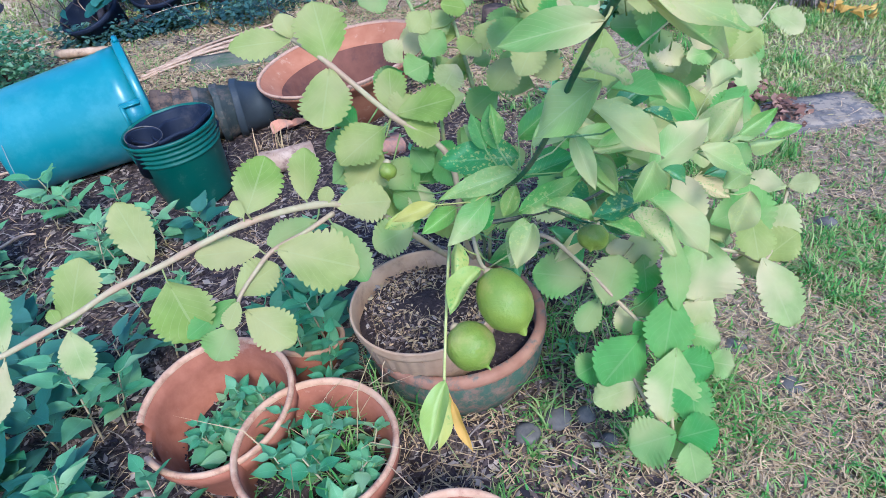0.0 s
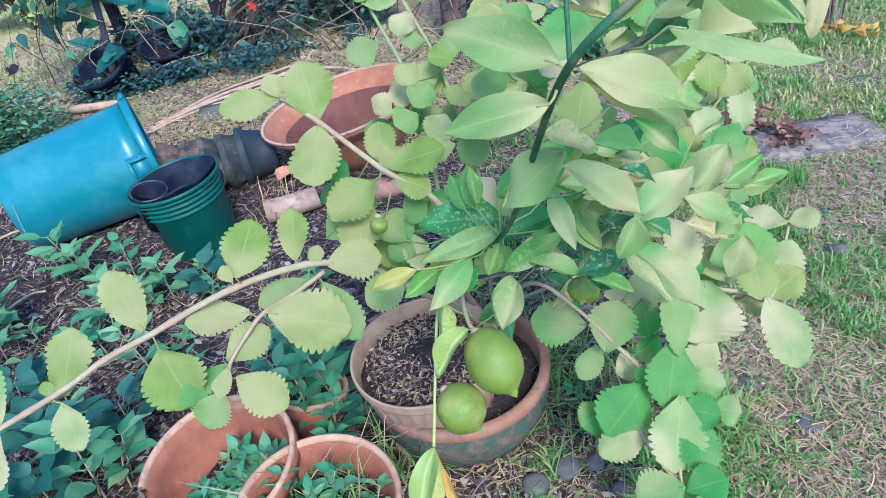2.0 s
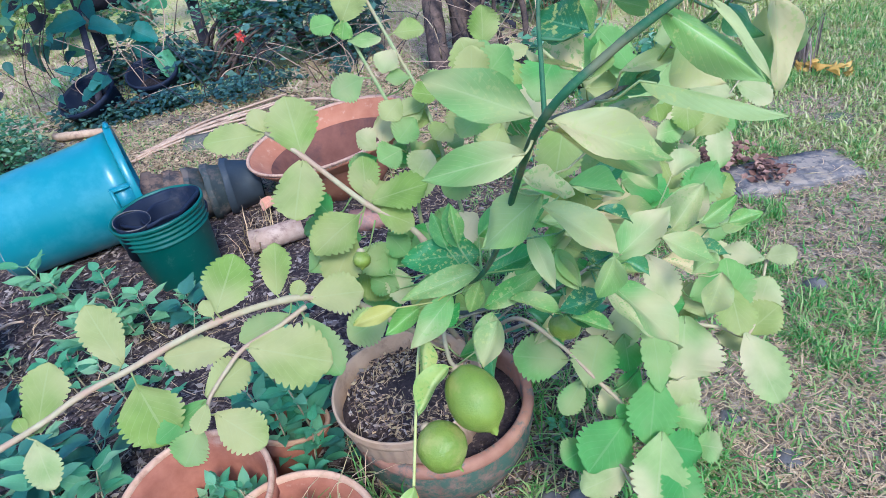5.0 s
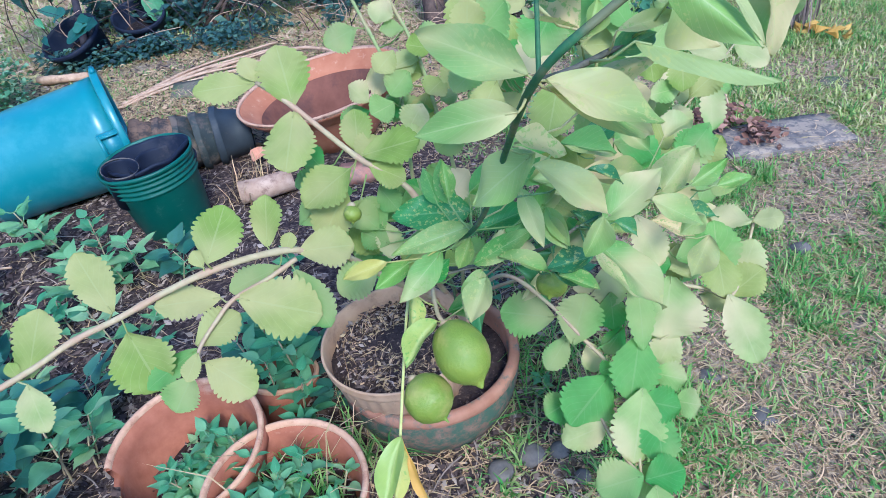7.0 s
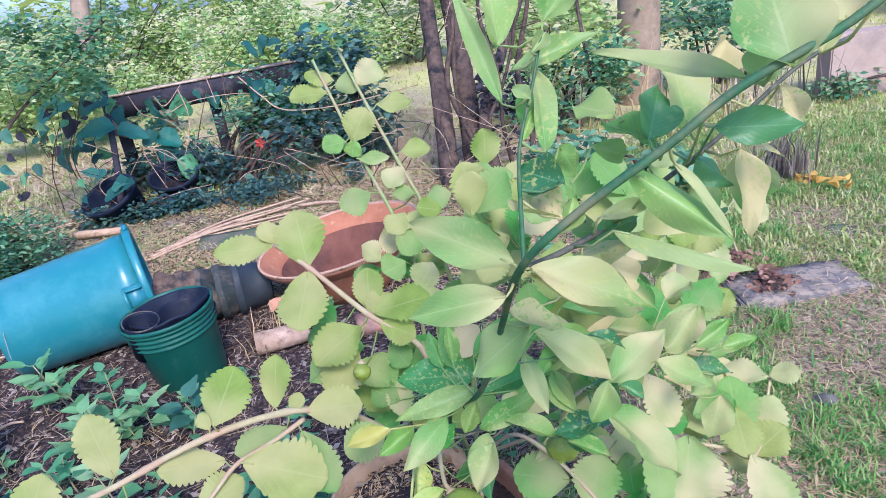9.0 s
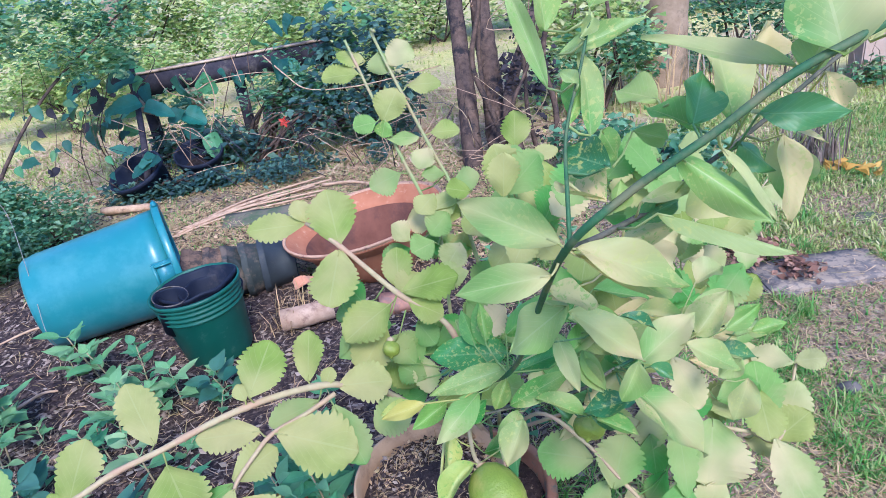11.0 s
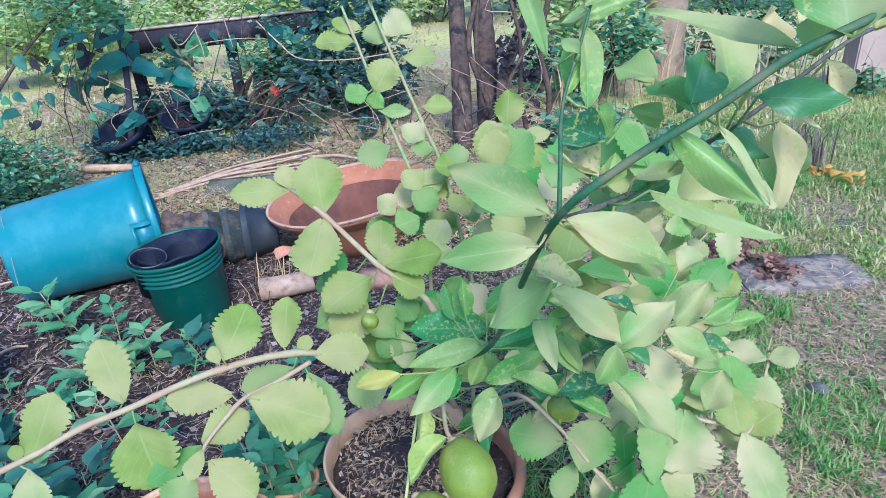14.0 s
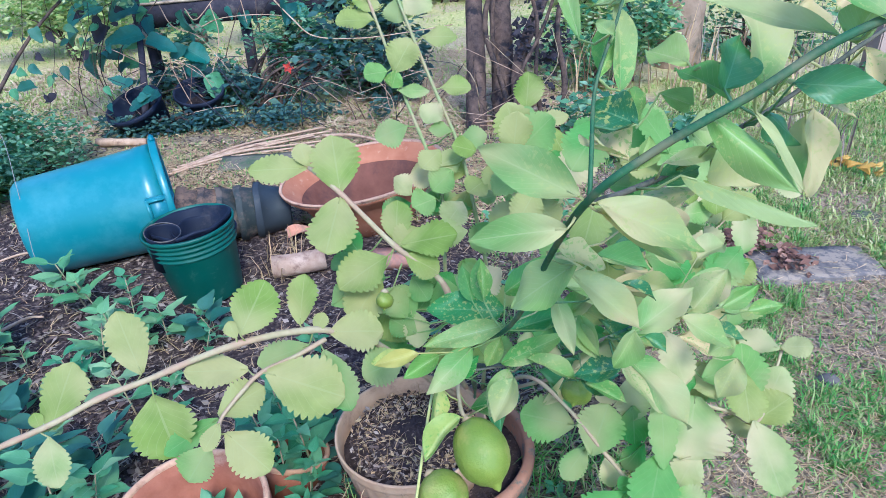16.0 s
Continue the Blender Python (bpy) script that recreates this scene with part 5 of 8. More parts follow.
leaf(tree, (0.196, 1.046, 0.506), (0.301, 1.099, 0.565), 0.051, "lemon", lemon_leaf_mat, near=tw4)
leaf(tree, (0.260, 1.051, 0.660), (0.354, 1.017, 0.597), 0.049, "lemon", yellow_green_mat, near=tw4)
leaf(tree, (0.189, 1.100, 0.532), (0.273, 1.152, 0.592), 0.044, "lemon", yellow_green_mat, near=tw4)
leaf(tree, (0.252, 1.200, 0.681), (0.353, 1.192, 0.654), 0.038, "lemon", yellow_green_mat, near=tw4)
leaf(tree, (0.363, 0.663, 1.110), (0.380, 0.665, 1.067), 0.028, "lemon", lemon_pale_mat, near=trunk_pts)
leaf(borage, (0.146, 1.244, 0.813), (0.075, 1.207, 0.819), 0.066, "borage", pale_borage_mat, near=st_g)
leaf(borage, (0.266, 1.102, 0.909), (0.334, 1.078, 0.914), 0.065, "borage", borage_mat, near=st_g)
leaf(borage, (0.143, 1.348, 0.751), (0.116, 1.350, 0.829), 0.070, "borage", borage_mat, near=st_g)
leaf(borage, (0.270, 1.412, 0.812), (0.186, 1.387, 0.846), 0.080, "borage", borage_mat, near=st_g)
leaf(borage, (0.246, 1.386, 0.900), (0.304, 1.333, 0.849), 0.075, "borage", pale_borage_mat, near=st_g)
leaf(borage, (0.336, 1.078, 0.938), (0.291, 1.075, 1.010), 0.063, "borage", shade_borage_mat, near=st_g)
leaf(borage, (0.165, 1.312, 0.788), (0.115, 1.314, 0.869), 0.086, "borage", borage_mat, near=st_g)
leaf(borage, (0.106, 1.218, 0.858), (0.048, 1.164, 0.829), 0.069, "borage", shade_borage_mat, near=st_g)
leaf(borage, (0.241, 1.199, 0.907), (0.167, 1.139, 0.867), 0.077, "borage", pale_borage_mat, near=st_g)
leaf(borage, (0.444, 1.351, 0.902), (0.499, 1.328, 0.914), 0.057, "borage", shade_borage_mat, near=st_g)
leaf(borage, (0.393, 1.292, 0.906), (0.312, 1.269, 0.945), 0.074, "borage", shade_borage_mat, near=st_g)
leaf(borage, (0.314, 1.112, 0.828), (0.317, 1.123, 0.920), 0.074, "borage", shade_borage_mat, near=st_g)
leaf(borage, (0.104, 1.283, 0.763), (0.045, 1.225, 0.726), 0.074, "borage", borage_mat, near=st_g)
leaf(borage, (0.386, 1.425, 0.860), (0.421, 1.367, 0.802), 0.080, "borage", shade_borage_mat, near=st_g)
leaf(borage, (0.259, 1.113, 0.934), (0.303, 1.109, 0.984), 0.060, "borage", shade_borage_mat, near=st_g)
leaf(borage, (0.215, 1.003, 0.899), (0.189, 0.935, 0.836), 0.075, "borage", borage_mat, near=st_g)
leaf(borage, (0.221, 1.052, 0.998), (0.170, 0.986, 0.943), 0.081, "borage", shade_borage_mat, near=st_g)
leaf(borage, (0.305, 1.437, 0.856), (0.219, 1.408, 0.882), 0.080, "borage", shade_borage_mat, near=st_g)
leaf(borage, (0.397, 1.085, 0.940), (0.330, 1.025, 0.898), 0.076, "borage", pale_borage_mat, near=st_g)
leaf(borage, (0.428, 1.256, 0.896), (0.404, 1.189, 0.831), 0.073, "borage", shade_borage_mat, near=st_g)
leaf(borage, (0.123, 1.082, 0.874), (0.088, 1.024, 0.831), 0.062, "borage", borage_mat, near=st_g)
leaf(borage, (0.386, 1.328, 0.753), (0.422, 1.280, 0.716), 0.056, "borage", pale_borage_mat, near=st_g)
leaf(borage, (0.086, 1.047, 0.948), (0.141, 1.049, 1.009), 0.070, "borage", shade_borage_mat, near=st_g)
leaf(borage, (0.515, 1.406, 0.819), (0.457, 1.394, 0.874), 0.058, "borage", pale_borage_mat, near=st_g)
leaf(borage, (0.389, 1.235, 0.791), (0.299, 1.202, 0.810), 0.078, "borage", shade_borage_mat, near=st_g)
leaf(borage, (0.080, 1.017, 0.955), (0.087, 1.019, 1.026), 0.058, "borage", borage_mat, near=st_g)
leaf(borage, (0.505, 1.325, 0.792), (0.496, 1.266, 0.741), 0.065, "borage", borage_mat, near=st_g)
leaf(borage, (0.199, 1.230, 0.864), (0.259, 1.215, 0.891), 0.055, "borage", borage_mat, near=st_g)
leaf(borage, (0.320, 1.237, 0.901), (0.292, 1.172, 0.842), 0.068, "borage", borage_mat, near=st_g)
leaf(borage, (0.301, 1.102, 0.947), (0.369, 1.063, 0.924), 0.068, "borage", pale_borage_mat, near=st_g)
leaf(borage, (0.113, 1.386, 0.927), (0.119, 1.391, 1.003), 0.073, "borage", borage_mat, near=st_g)
leaf(borage, (0.349, 1.182, 0.828), (0.255, 1.151, 0.851), 0.073, "borage", shade_borage_mat, near=st_g)
leaf(borage, (0.095, 1.097, 0.933), (0.072, 1.102, 1.017), 0.075, "borage", borage_mat, near=st_g)
leaf(borage, (0.382, 1.158, 0.909), (0.385, 1.091, 0.840), 0.073, "borage", borage_mat, near=st_g)
leaf(borage, (0.137, 1.507, 0.872), (0.072, 1.509, 0.888), 0.045, "borage", borage_mat, near=st_g)
leaf(borage, (0.144, 1.505, 0.866), (0.216, 1.516, 0.874), 0.045, "borage", borage_mat, near=st_g)
leaf(borage, (0.164, 1.403, 0.883), (0.205, 1.374, 0.815), 0.061, "borage", borage_mat, near=st_g)
leaf(borage, (0.103, 1.473, 0.809), (0.163, 1.492, 0.835), 0.053, "borage", borage_mat, near=st_g)
leaf(tree, (0.296, 0.677, 1.062), (0.362, 0.719, 1.044), 0.036, "lemon", lemon_leaf_mat, near=tw2)
leaf(tree, (0.436, 0.897, 0.656), (0.410, 0.873, 0.591), 0.049, "lemon", lemon_leaf_mat, near=trunk_pts)
leaf(tree, (0.204, 0.620, 1.040), (0.251, 0.639, 1.001), 0.033, "lemon", lemon_pale_mat, near=trunk_pts)
leaf(borage, (0.203, 1.001, 0.410), (0.099, 1.019, 0.421), 0.098, "borage", shade_borage_mat, near=st_e)
leaf(borage, (0.232, 0.954, 0.380), (0.267, 1.014, 0.454), 0.095, "borage", shade_borage_mat, near=st_e)
leaf(borage, (0.228, 0.993, 0.361), (0.183, 0.952, 0.314), 0.057, "borage", shade_borage_mat, near=st_e)
leaf(borage, (0.289, 0.888, 0.356), (0.209, 0.831, 0.292), 0.113, "borage", shade_borage_mat, near=st_e)
leaf(borage, (0.224, 0.893, 0.294), (0.169, 0.875, 0.271), 0.074, "borage", shade_borage_mat, near=st_e)
leaf(borage, (0.279, 0.831, 0.292), (0.192, 0.813, 0.263), 0.072, "borage", pale_borage_mat, near=st_e)
leaf(borage, (0.347, 0.918, 0.430), (0.320, 0.835, 0.344), 0.099, "borage", shade_borage_mat, near=st_e)
leaf(borage, (0.347, 0.982, 0.535), (0.353, 0.880, 0.424), 0.057, "borage", shade_borage_mat, near=st_e)
leaf(borage, (0.432, 1.029, 0.465), (0.405, 0.956, 0.372), 0.155, "borage", pale_borage_mat, near=st_f)
leaf(borage, (0.538, 1.052, 0.414), (0.539, 1.130, 0.517), 0.097, "borage", pale_borage_mat, near=st_f)
leaf(borage, (0.575, 1.064, 0.385), (0.621, 1.113, 0.474), 0.080, "borage", pale_borage_mat, near=st_f)
leaf(borage, (0.559, 1.047, 0.389), (0.622, 1.059, 0.442), 0.079, "borage", borage_mat, near=st_f)
leaf(borage, (0.545, 1.021, 0.415), (0.579, 0.918, 0.328), 0.096, "borage", pale_borage_mat, near=st_f)
leaf(borage, (0.630, 1.158, 0.488), (0.683, 1.142, 0.506), 0.051, "borage", pale_borage_mat, near=st_f)
leaf(borage, (0.624, 1.150, 0.491), (0.551, 1.189, 0.497), 0.068, "borage", pale_borage_mat, near=st_f)
leaf(borage, (0.372, 0.897, 0.347), (0.429, 0.874, 0.346), 0.060, "borage", pale_borage_mat, near=st_e)
leaf(borage, (0.339, 0.846, 0.332), (0.404, 0.822, 0.333), 0.070, "borage", shade_borage_mat, near=st_e)
leaf(borage, (0.399, 0.846, 0.325), (0.442, 0.829, 0.327), 0.060, "borage", pale_borage_mat, near=st_e)
leaf(borage, (0.341, 0.848, 0.362), (0.312, 0.751, 0.277), 0.107, "borage", pale_borage_mat, near=st_e)
leaf(borage, (0.363, 0.833, 0.329), (0.360, 0.753, 0.267), 0.083, "borage", shade_borage_mat, near=st_e)
leaf(borage, (0.320, 0.734, 0.268), (0.239, 0.726, 0.246), 0.094, "borage", shade_borage_mat, near=st_e)
leaf(borage, (0.322, 0.728, 0.264), (0.389, 0.730, 0.285), 0.071, "borage", shade_borage_mat, near=st_e)
leaf(borage, (0.336, 0.712, 0.270), (0.338, 0.657, 0.236), 0.064, "borage", pale_borage_mat, near=st_e)
leaf(borage, (0.270, 0.980, 0.356), (0.273, 0.937, 0.315), 0.050, "borage", pale_borage_mat, near=st_e)
leaf(borage, (0.303, 0.900, 0.371), (0.274, 0.896, 0.360), 0.037, "borage", shade_borage_mat, near=st_e)
leaf(borage, (0.318, 1.037, 0.431), (0.321, 0.987, 0.376), 0.066, "borage", shade_borage_mat, near=st_e)
leaf(borage, (0.303, 1.054, 0.448), (0.248, 1.055, 0.435), 0.039, "borage", pale_borage_mat, near=st_e)
leaf(borage, (0.435, 0.978, 0.377), (0.389, 0.929, 0.312), 0.070, "borage", pale_borage_mat, near=st_e)
leaf(borage, (0.512, 1.080, 0.368), (0.573, 1.044, 0.361), 0.055, "borage", pale_borage_mat, near=st_f)
leaf(borage, (0.347, 0.766, 0.260), (0.321, 0.716, 0.220), 0.064, "borage", shade_borage_mat, near=st_e)
leaf(borage, (0.420, 0.967, 0.330), (0.411, 1.030, 0.393), 0.071, "borage", shade_borage_mat, near=st_e)
leaf(borage, (0.495, 1.091, 0.406), (0.477, 1.139, 0.458), 0.079, "borage", pale_borage_mat, near=st_f)
leaf(borage, (0.338, 0.995, 0.375), (0.300, 0.964, 0.333), 0.051, "borage", shade_borage_mat, near=st_e)
leaf(tree, (0.119, 0.467, 1.120), (0.043, 0.510, 1.146), 0.036, "lemon", lemon_leaf_mat, near=trunk_pts, cup=0.3, lean=(0.12, -0.8, 0.6))
leaf(tree, (0.112, 0.474, 1.092), (0.036, 0.474, 1.083), 0.030, "lemon", lemon_pale_mat, near=trunk_pts, lean=(0.12, -0.8, 0.6))
leaf(tree, (0.162, 0.509, 1.160), (0.132, 0.536, 1.167), 0.034, "lemon", lemon_dark_mat, near=tw3, cup=0.25, lean=(0.12, -0.8, 0.6))
leaf(tree, (0.160, 0.520, 1.129), (0.133, 0.548, 1.138), 0.051, "lemon", lemon_pale_mat, near=tw3, lean=(0.12, -0.8, 0.6))
leaf(tree, (0.154, 0.546, 1.175), (0.160, 0.589, 1.240), 0.024, "lemon", lemon_leaf_mat, near=tw3, cup=0.3, lean=(0.12, -0.8, 0.6))
leaf(tree, (0.146, 0.546, 1.216), (0.134, 0.559, 1.226), 0.013, "lemon", yellow_green_mat, near=tw3, lean=(0.12, -0.8, 0.6))
leaf(tree, (0.152, 0.570, 1.247), (0.165, 0.580, 1.260), 0.014, "lemon", yellow_green_mat, near=tw3, lean=(0.12, -0.8, 0.6))
leaf(tree, (0.137, 0.550, 1.184), (0.151, 0.564, 1.209), 0.008, "lemon", yellow_green_mat, near=tw3, lean=(0.12, -0.8, 0.6))
leaf(tree, (0.236, 0.558, 1.172), (0.253, 0.582, 1.209), 0.039, "lemon", lemon_dark_mat, near=trunk_pts, cup=0.2, lean=(0.12, -0.8, 0.6))
leaf(tree, (0.225, 0.627, 1.178), (0.193, 0.656, 1.186), 0.037, "lemon", lemon_pale_mat, near=trunk_pts, cup=0.2, lean=(0.12, -0.8, 0.6))
leaf(tree, (0.246, 0.574, 1.163), (0.210, 0.610, 1.180), 0.033, "lemon", lemon_pale_mat, near=trunk_pts, cup=0.25, lean=(0.12, -0.8, 0.6))
leaf(tree, (0.270, 0.568, 1.171), (0.271, 0.624, 1.235), 0.048, "lemon", lemon_leaf_mat, near=trunk_pts, cup=0.2, lean=(0.12, -0.8, 0.6))
leaf(tree, (0.285, 0.485, 1.220), (0.298, 0.483, 1.245), 0.027, "lemon", yellow_green_mat, near=trunk_pts, cup=-0.4, lean=(0.12, -0.8, 0.6))
leaf(tree, (0.277, 0.535, 1.181), (0.335, 0.519, 1.179), 0.028, "lemon", lemon_dark_mat, near=tw2, cup=0.15, droop=-0.08, lean=(0.12, -0.8, 0.6))
leaf(tree, (0.273, 0.548, 1.181), (0.329, 0.528, 1.159), 0.010, "lemon", lemon_pale_mat, near=tw2, cup=0.2, lean=(0.12, -0.8, 0.6))
leaf(tree, (0.199, 0.473, 1.177), (0.258, 0.437, 1.137), 0.026, "lemon", yellow_green_mat, near=trunk_pts, cup=-0.5, droop=0.16, lean=(0.12, -0.8, 0.6))
# narrow pale strip added as the sunlit right half of the previous leaf
leaf(tree, (0.229, 0.470, 1.179), (0.261, 0.441, 1.136), 0.010, "lemon", lemon_pale_mat, near=trunk_pts, cup=0.2, droop=0.1, lean=(0.12, -0.8, 0.6))
leaf(tree, (0.226, 0.521, 1.146), (0.266, 0.525, 1.105), 0.032, "lemon", lemon_leaf_mat, near=tw2, lean=(0.12, -0.8, 0.6))
leaf(tree, (0.193, 0.490, 1.127), (0.274, 0.444, 1.116), 0.017, "lemon", yellow_green_mat, near=tw2, cup=-0.6, droop=0.1, lean=(0.12, -0.8, 0.6))
leaf(tree, (0.129, 0.464, 1.117), (0.213, 0.463, 1.081), 0.034, "lemon", lemon_leaf_mat, near=trunk_pts, cup=0.25, lean=(0.12, -0.8, 0.6))
leaf(tree, (0.311, 0.569, 1.152), (0.320, 0.551, 1.082), 0.031, "lemon", lemon_leaf_mat, near=tw2, cup=0.3, lean=(0.12, -0.8, 0.6))
leaf(tree, (0.273, 0.562, 1.152), (0.306, 0.562, 1.124), 0.024, "lemon", lemon_dark_mat, near=tw2, lean=(0.12, -0.8, 0.6))
leaf(tree, (0.338, 0.568, 1.199), (0.355, 0.563, 1.167), 0.019, "lemon", lemon_pale_mat, near=tw2, cup=0.6, lean=(0.12, -0.8, 0.6))
leaf(tree, (0.174, 0.532, 1.085), (0.231, 0.554, 1.091), 0.021, "lemon", lemon_pale_mat, near=tw2, lean=(0.12, -0.8, 0.6))
leaf(tree, (0.154, 0.456, 1.145), (0.163, 0.467, 1.165), 0.015, "lemon", yellow_green_mat, near=trunk_pts, cup=0.7, lean=(0.12, -0.8, 0.6))
leaf(tree, (0.188, 0.523, 1.124), (0.244, 0.542, 1.129), 0.014, "lemon", lemon_pale_mat, near=tw2, cup=0.3, lean=(0.12, -0.8, 0.6))
leaf(tree, (0.185, 0.536, 1.101), (0.229, 0.561, 1.108), 0.022, "lemon", lemon_dark_mat, near=tw2, lean=(0.12, -0.8, 0.6))
leaf(tree, (0.305, 0.649, 1.201), (0.333, 0.664, 1.226), 0.035, "lemon", lemon_leaf_mat, near=tw2, lean=(0.12, -0.8, 0.6))
leaf(tree, (0.317, 0.582, 1.224), (0.336, 0.599, 1.243), 0.021, "lemon", lemon_pale_mat, near=trunk_pts, lean=(0.12, -0.8, 0.6))
leaf(tree, (0.203, 0.625, 1.152), (0.237, 0.635, 1.138), 0.022, "lemon", lemon_pale_mat, near=trunk_pts, lean=(0.12, -0.8, 0.6))
leaf(tree, (0.173, 0.612, 1.160), (0.192, 0.620, 1.125), 0.028, "lemon", lemon_leaf_mat, near=trunk_pts, lean=(0.12, -0.8, 0.6))
leaf(borage, (0.099, 1.186, 0.958), (0.160, 1.185, 0.962), 0.042, "borage", shade_borage_mat, near=st_g)
leaf(borage, (0.103, 1.180, 0.939), (0.154, 1.169, 0.914), 0.051, "borage", shade_borage_mat, near=st_g)
leaf(borage, (0.125, 1.190, 0.972), (0.089, 1.191, 0.975), 0.036, "borage", shade_borage_mat, near=st_g)
leaf(borage, (-0.684, 0.789, 0.567), (-0.672, 0.870, 0.646), 0.096, "borage", borage_mat, near=st_a)
leaf(borage, (-0.673, 0.769, 0.571), (-0.651, 0.721, 0.506), 0.061, "borage", pale_borage_mat, near=st_a)
leaf(borage, (-0.554, 0.872, 0.621), (-0.598, 0.912, 0.721), 0.075, "borage", borage_mat, near=st_a)
leaf(borage, (-0.515, 0.831, 0.610), (-0.472, 0.780, 0.523), 0.125, "borage", borage_mat, near=st_a)
leaf(borage, (-0.412, 0.829, 0.563), (-0.483, 0.765, 0.548), 0.048, "borage", shade_borage_mat, near=st_a2)
leaf(borage, (-0.371, 0.889, 0.621), (-0.464, 0.851, 0.644), 0.068, "borage", borage_mat, near=st_a2)
leaf(borage, (-0.400, 0.813, 0.586), (-0.338, 0.866, 0.607), 0.071, "borage", borage_mat, near=st_a2)
leaf(borage, (-0.332, 0.873, 0.628), (-0.204, 0.880, 0.573), 0.113, "borage", borage_mat, near=st_a2)
leaf(borage, (-0.249, 0.936, 0.629), (-0.197, 0.881, 0.541), 0.070, "borage", shade_borage_mat, near=st_a2)
leaf(borage, (-0.283, 0.958, 0.623), (-0.365, 0.914, 0.614), 0.055, "borage", shade_borage_mat, near=st_a)
leaf(borage, (-0.367, 0.882, 0.699), (-0.333, 0.943, 0.767), 0.091, "borage", borage_mat, near=st_a)
leaf(borage, (-0.290, 0.952, 0.673), (-0.285, 1.001, 0.747), 0.064, "borage", borage_mat, near=st_a)
leaf(borage, (-0.244, 0.973, 0.642), (-0.151, 0.995, 0.634), 0.084, "borage", borage_mat, near=st_a)
leaf(borage, (-0.375, 0.778, 0.581), (-0.305, 0.758, 0.522), 0.077, "borage", borage_mat, near=st_a2)
leaf(borage, (-0.382, 0.778, 0.601), (-0.399, 0.743, 0.577), 0.035, "borage", borage_mat, near=st_a2)
leaf(borage, (-0.412, 0.782, 0.547), (-0.434, 0.735, 0.517), 0.068, "borage", shade_borage_mat, near=st_a2)
leaf(borage, (-0.115, 0.978, 0.583), (-0.189, 0.947, 0.567), 0.080, "borage", shade_borage_mat, near=st_a)
leaf(borage, (-0.702, 0.788, 0.568), (-0.713, 0.800, 0.593), 0.025, "borage", borage_mat, near=st_a)
leaf(borage, (-0.376, 0.884, 0.690), (-0.390, 0.895, 0.716), 0.028, "borage", borage_mat, near=st_a)
leaf(borage, (-0.265, 0.960, 0.652), (-0.254, 0.982, 0.678), 0.031, "borage", borage_mat, near=st_a)
leaf(tree, (0.040, 0.764, 0.842), (0.036, 0.803, 0.889), 0.024, "lemon", lemon_leaf_mat, near=trunk_pts)
leaf(tree, (0.024, 0.772, 0.838), (0.011, 0.806, 0.878), 0.023, "lemon", lemon_pale_mat, near=trunk_pts)
leaf(tree, (0.080, 0.728, 0.859), (0.160, 0.771, 0.898), 0.039, "lemon", lemon_leaf_mat, near=trunk_pts, cup=0.25)
leaf(tree, (0.067, 0.771, 0.852), (0.137, 0.814, 0.890), 0.040, "lemon", lemon_leaf_mat, near=trunk_pts)
leaf(tree, (0.068, 0.775, 0.821), (-0.041, 0.779, 0.824), 0.059, "lemon", spotted_leaf_mat, near=trunk_pts, cup=0.1)
leaf(tree, (0.068, 0.752, 0.814), (-0.039, 0.718, 0.804), 0.033, "lemon", yellow_green_mat, near=trunk_pts, cup=0.2)
leaf(tree, (0.023, 0.737, 0.786), (-0.031, 0.673, 0.760), 0.039, "lemon", lemon_pale_mat, near=trunk_pts, cup=0.25)
leaf(tree, (-0.022, 0.745, 0.768), (-0.068, 0.712, 0.753), 0.028, "lemon", yellow_green_mat, near=trunk_pts)
leaf(tree, (0.070, 0.767, 0.792), (0.148, 0.788, 0.811), 0.039, "lemon", spotted_leaf_mat, near=trunk_pts)
leaf(tree, (0.130, 0.733, 0.873), (0.150, 0.676, 0.824), 0.027, "lemon", lemon_pale_mat, near=trunk_pts, cup=0.3)
leaf(tree, (0.166, 0.768, 0.820), (0.188, 0.728, 0.784), 0.025, "lemon", shade_borage_mat, near=trunk_pts)
leaf(tree, (0.063, 0.767, 0.739), (0.150, 0.772, 0.786), 0.034, "lemon", lemon_leaf_mat, near=tw1, cup=0.2)
leaf(tree, (0.062, 0.780, 0.775), (0.042, 0.763, 0.735), 0.026, "lemon", yellow_green_mat, near=trunk_pts)
leaf(tree, (0.224, 0.747, 0.752), (0.164, 0.749, 0.740), 0.032, "lemon", spotted_leaf_mat, near=tw1)
leaf(tree, (0.177, 0.739, 0.729), (0.229, 0.718, 0.716), 0.024, "lemon", lemon_leaf_mat, near=tw1)
leaf(tree, (0.074, 0.777, 0.719), (0.047, 0.714, 0.690), 0.037, "lemon", lemon_pale_mat, near=tw1, cup=0.3)
leaf(tree, (0.133, 0.588, 0.998), (0.070, 0.597, 0.942), 0.048, "lemon", yellow_green_mat, near=trunk_pts, cup=0.1, lean=(0.05, -0.8, 0.6))
leaf(tree, (0.115, 0.571, 1.027), (0.164, 0.584, 0.997), 0.029, "lemon", lemon_pale_mat, near=trunk_pts, cup=0.25)
leaf(tree, (0.039, 0.766, 0.845), (0.035, 0.802, 0.887), 0.020, "lemon", yellow_green_mat, near=trunk_pts)
leaf(tree, (0.049, 0.791, 0.829), (-0.003, 0.816, 0.856), 0.039, "lemon", lemon_pale_mat, near=trunk_pts)
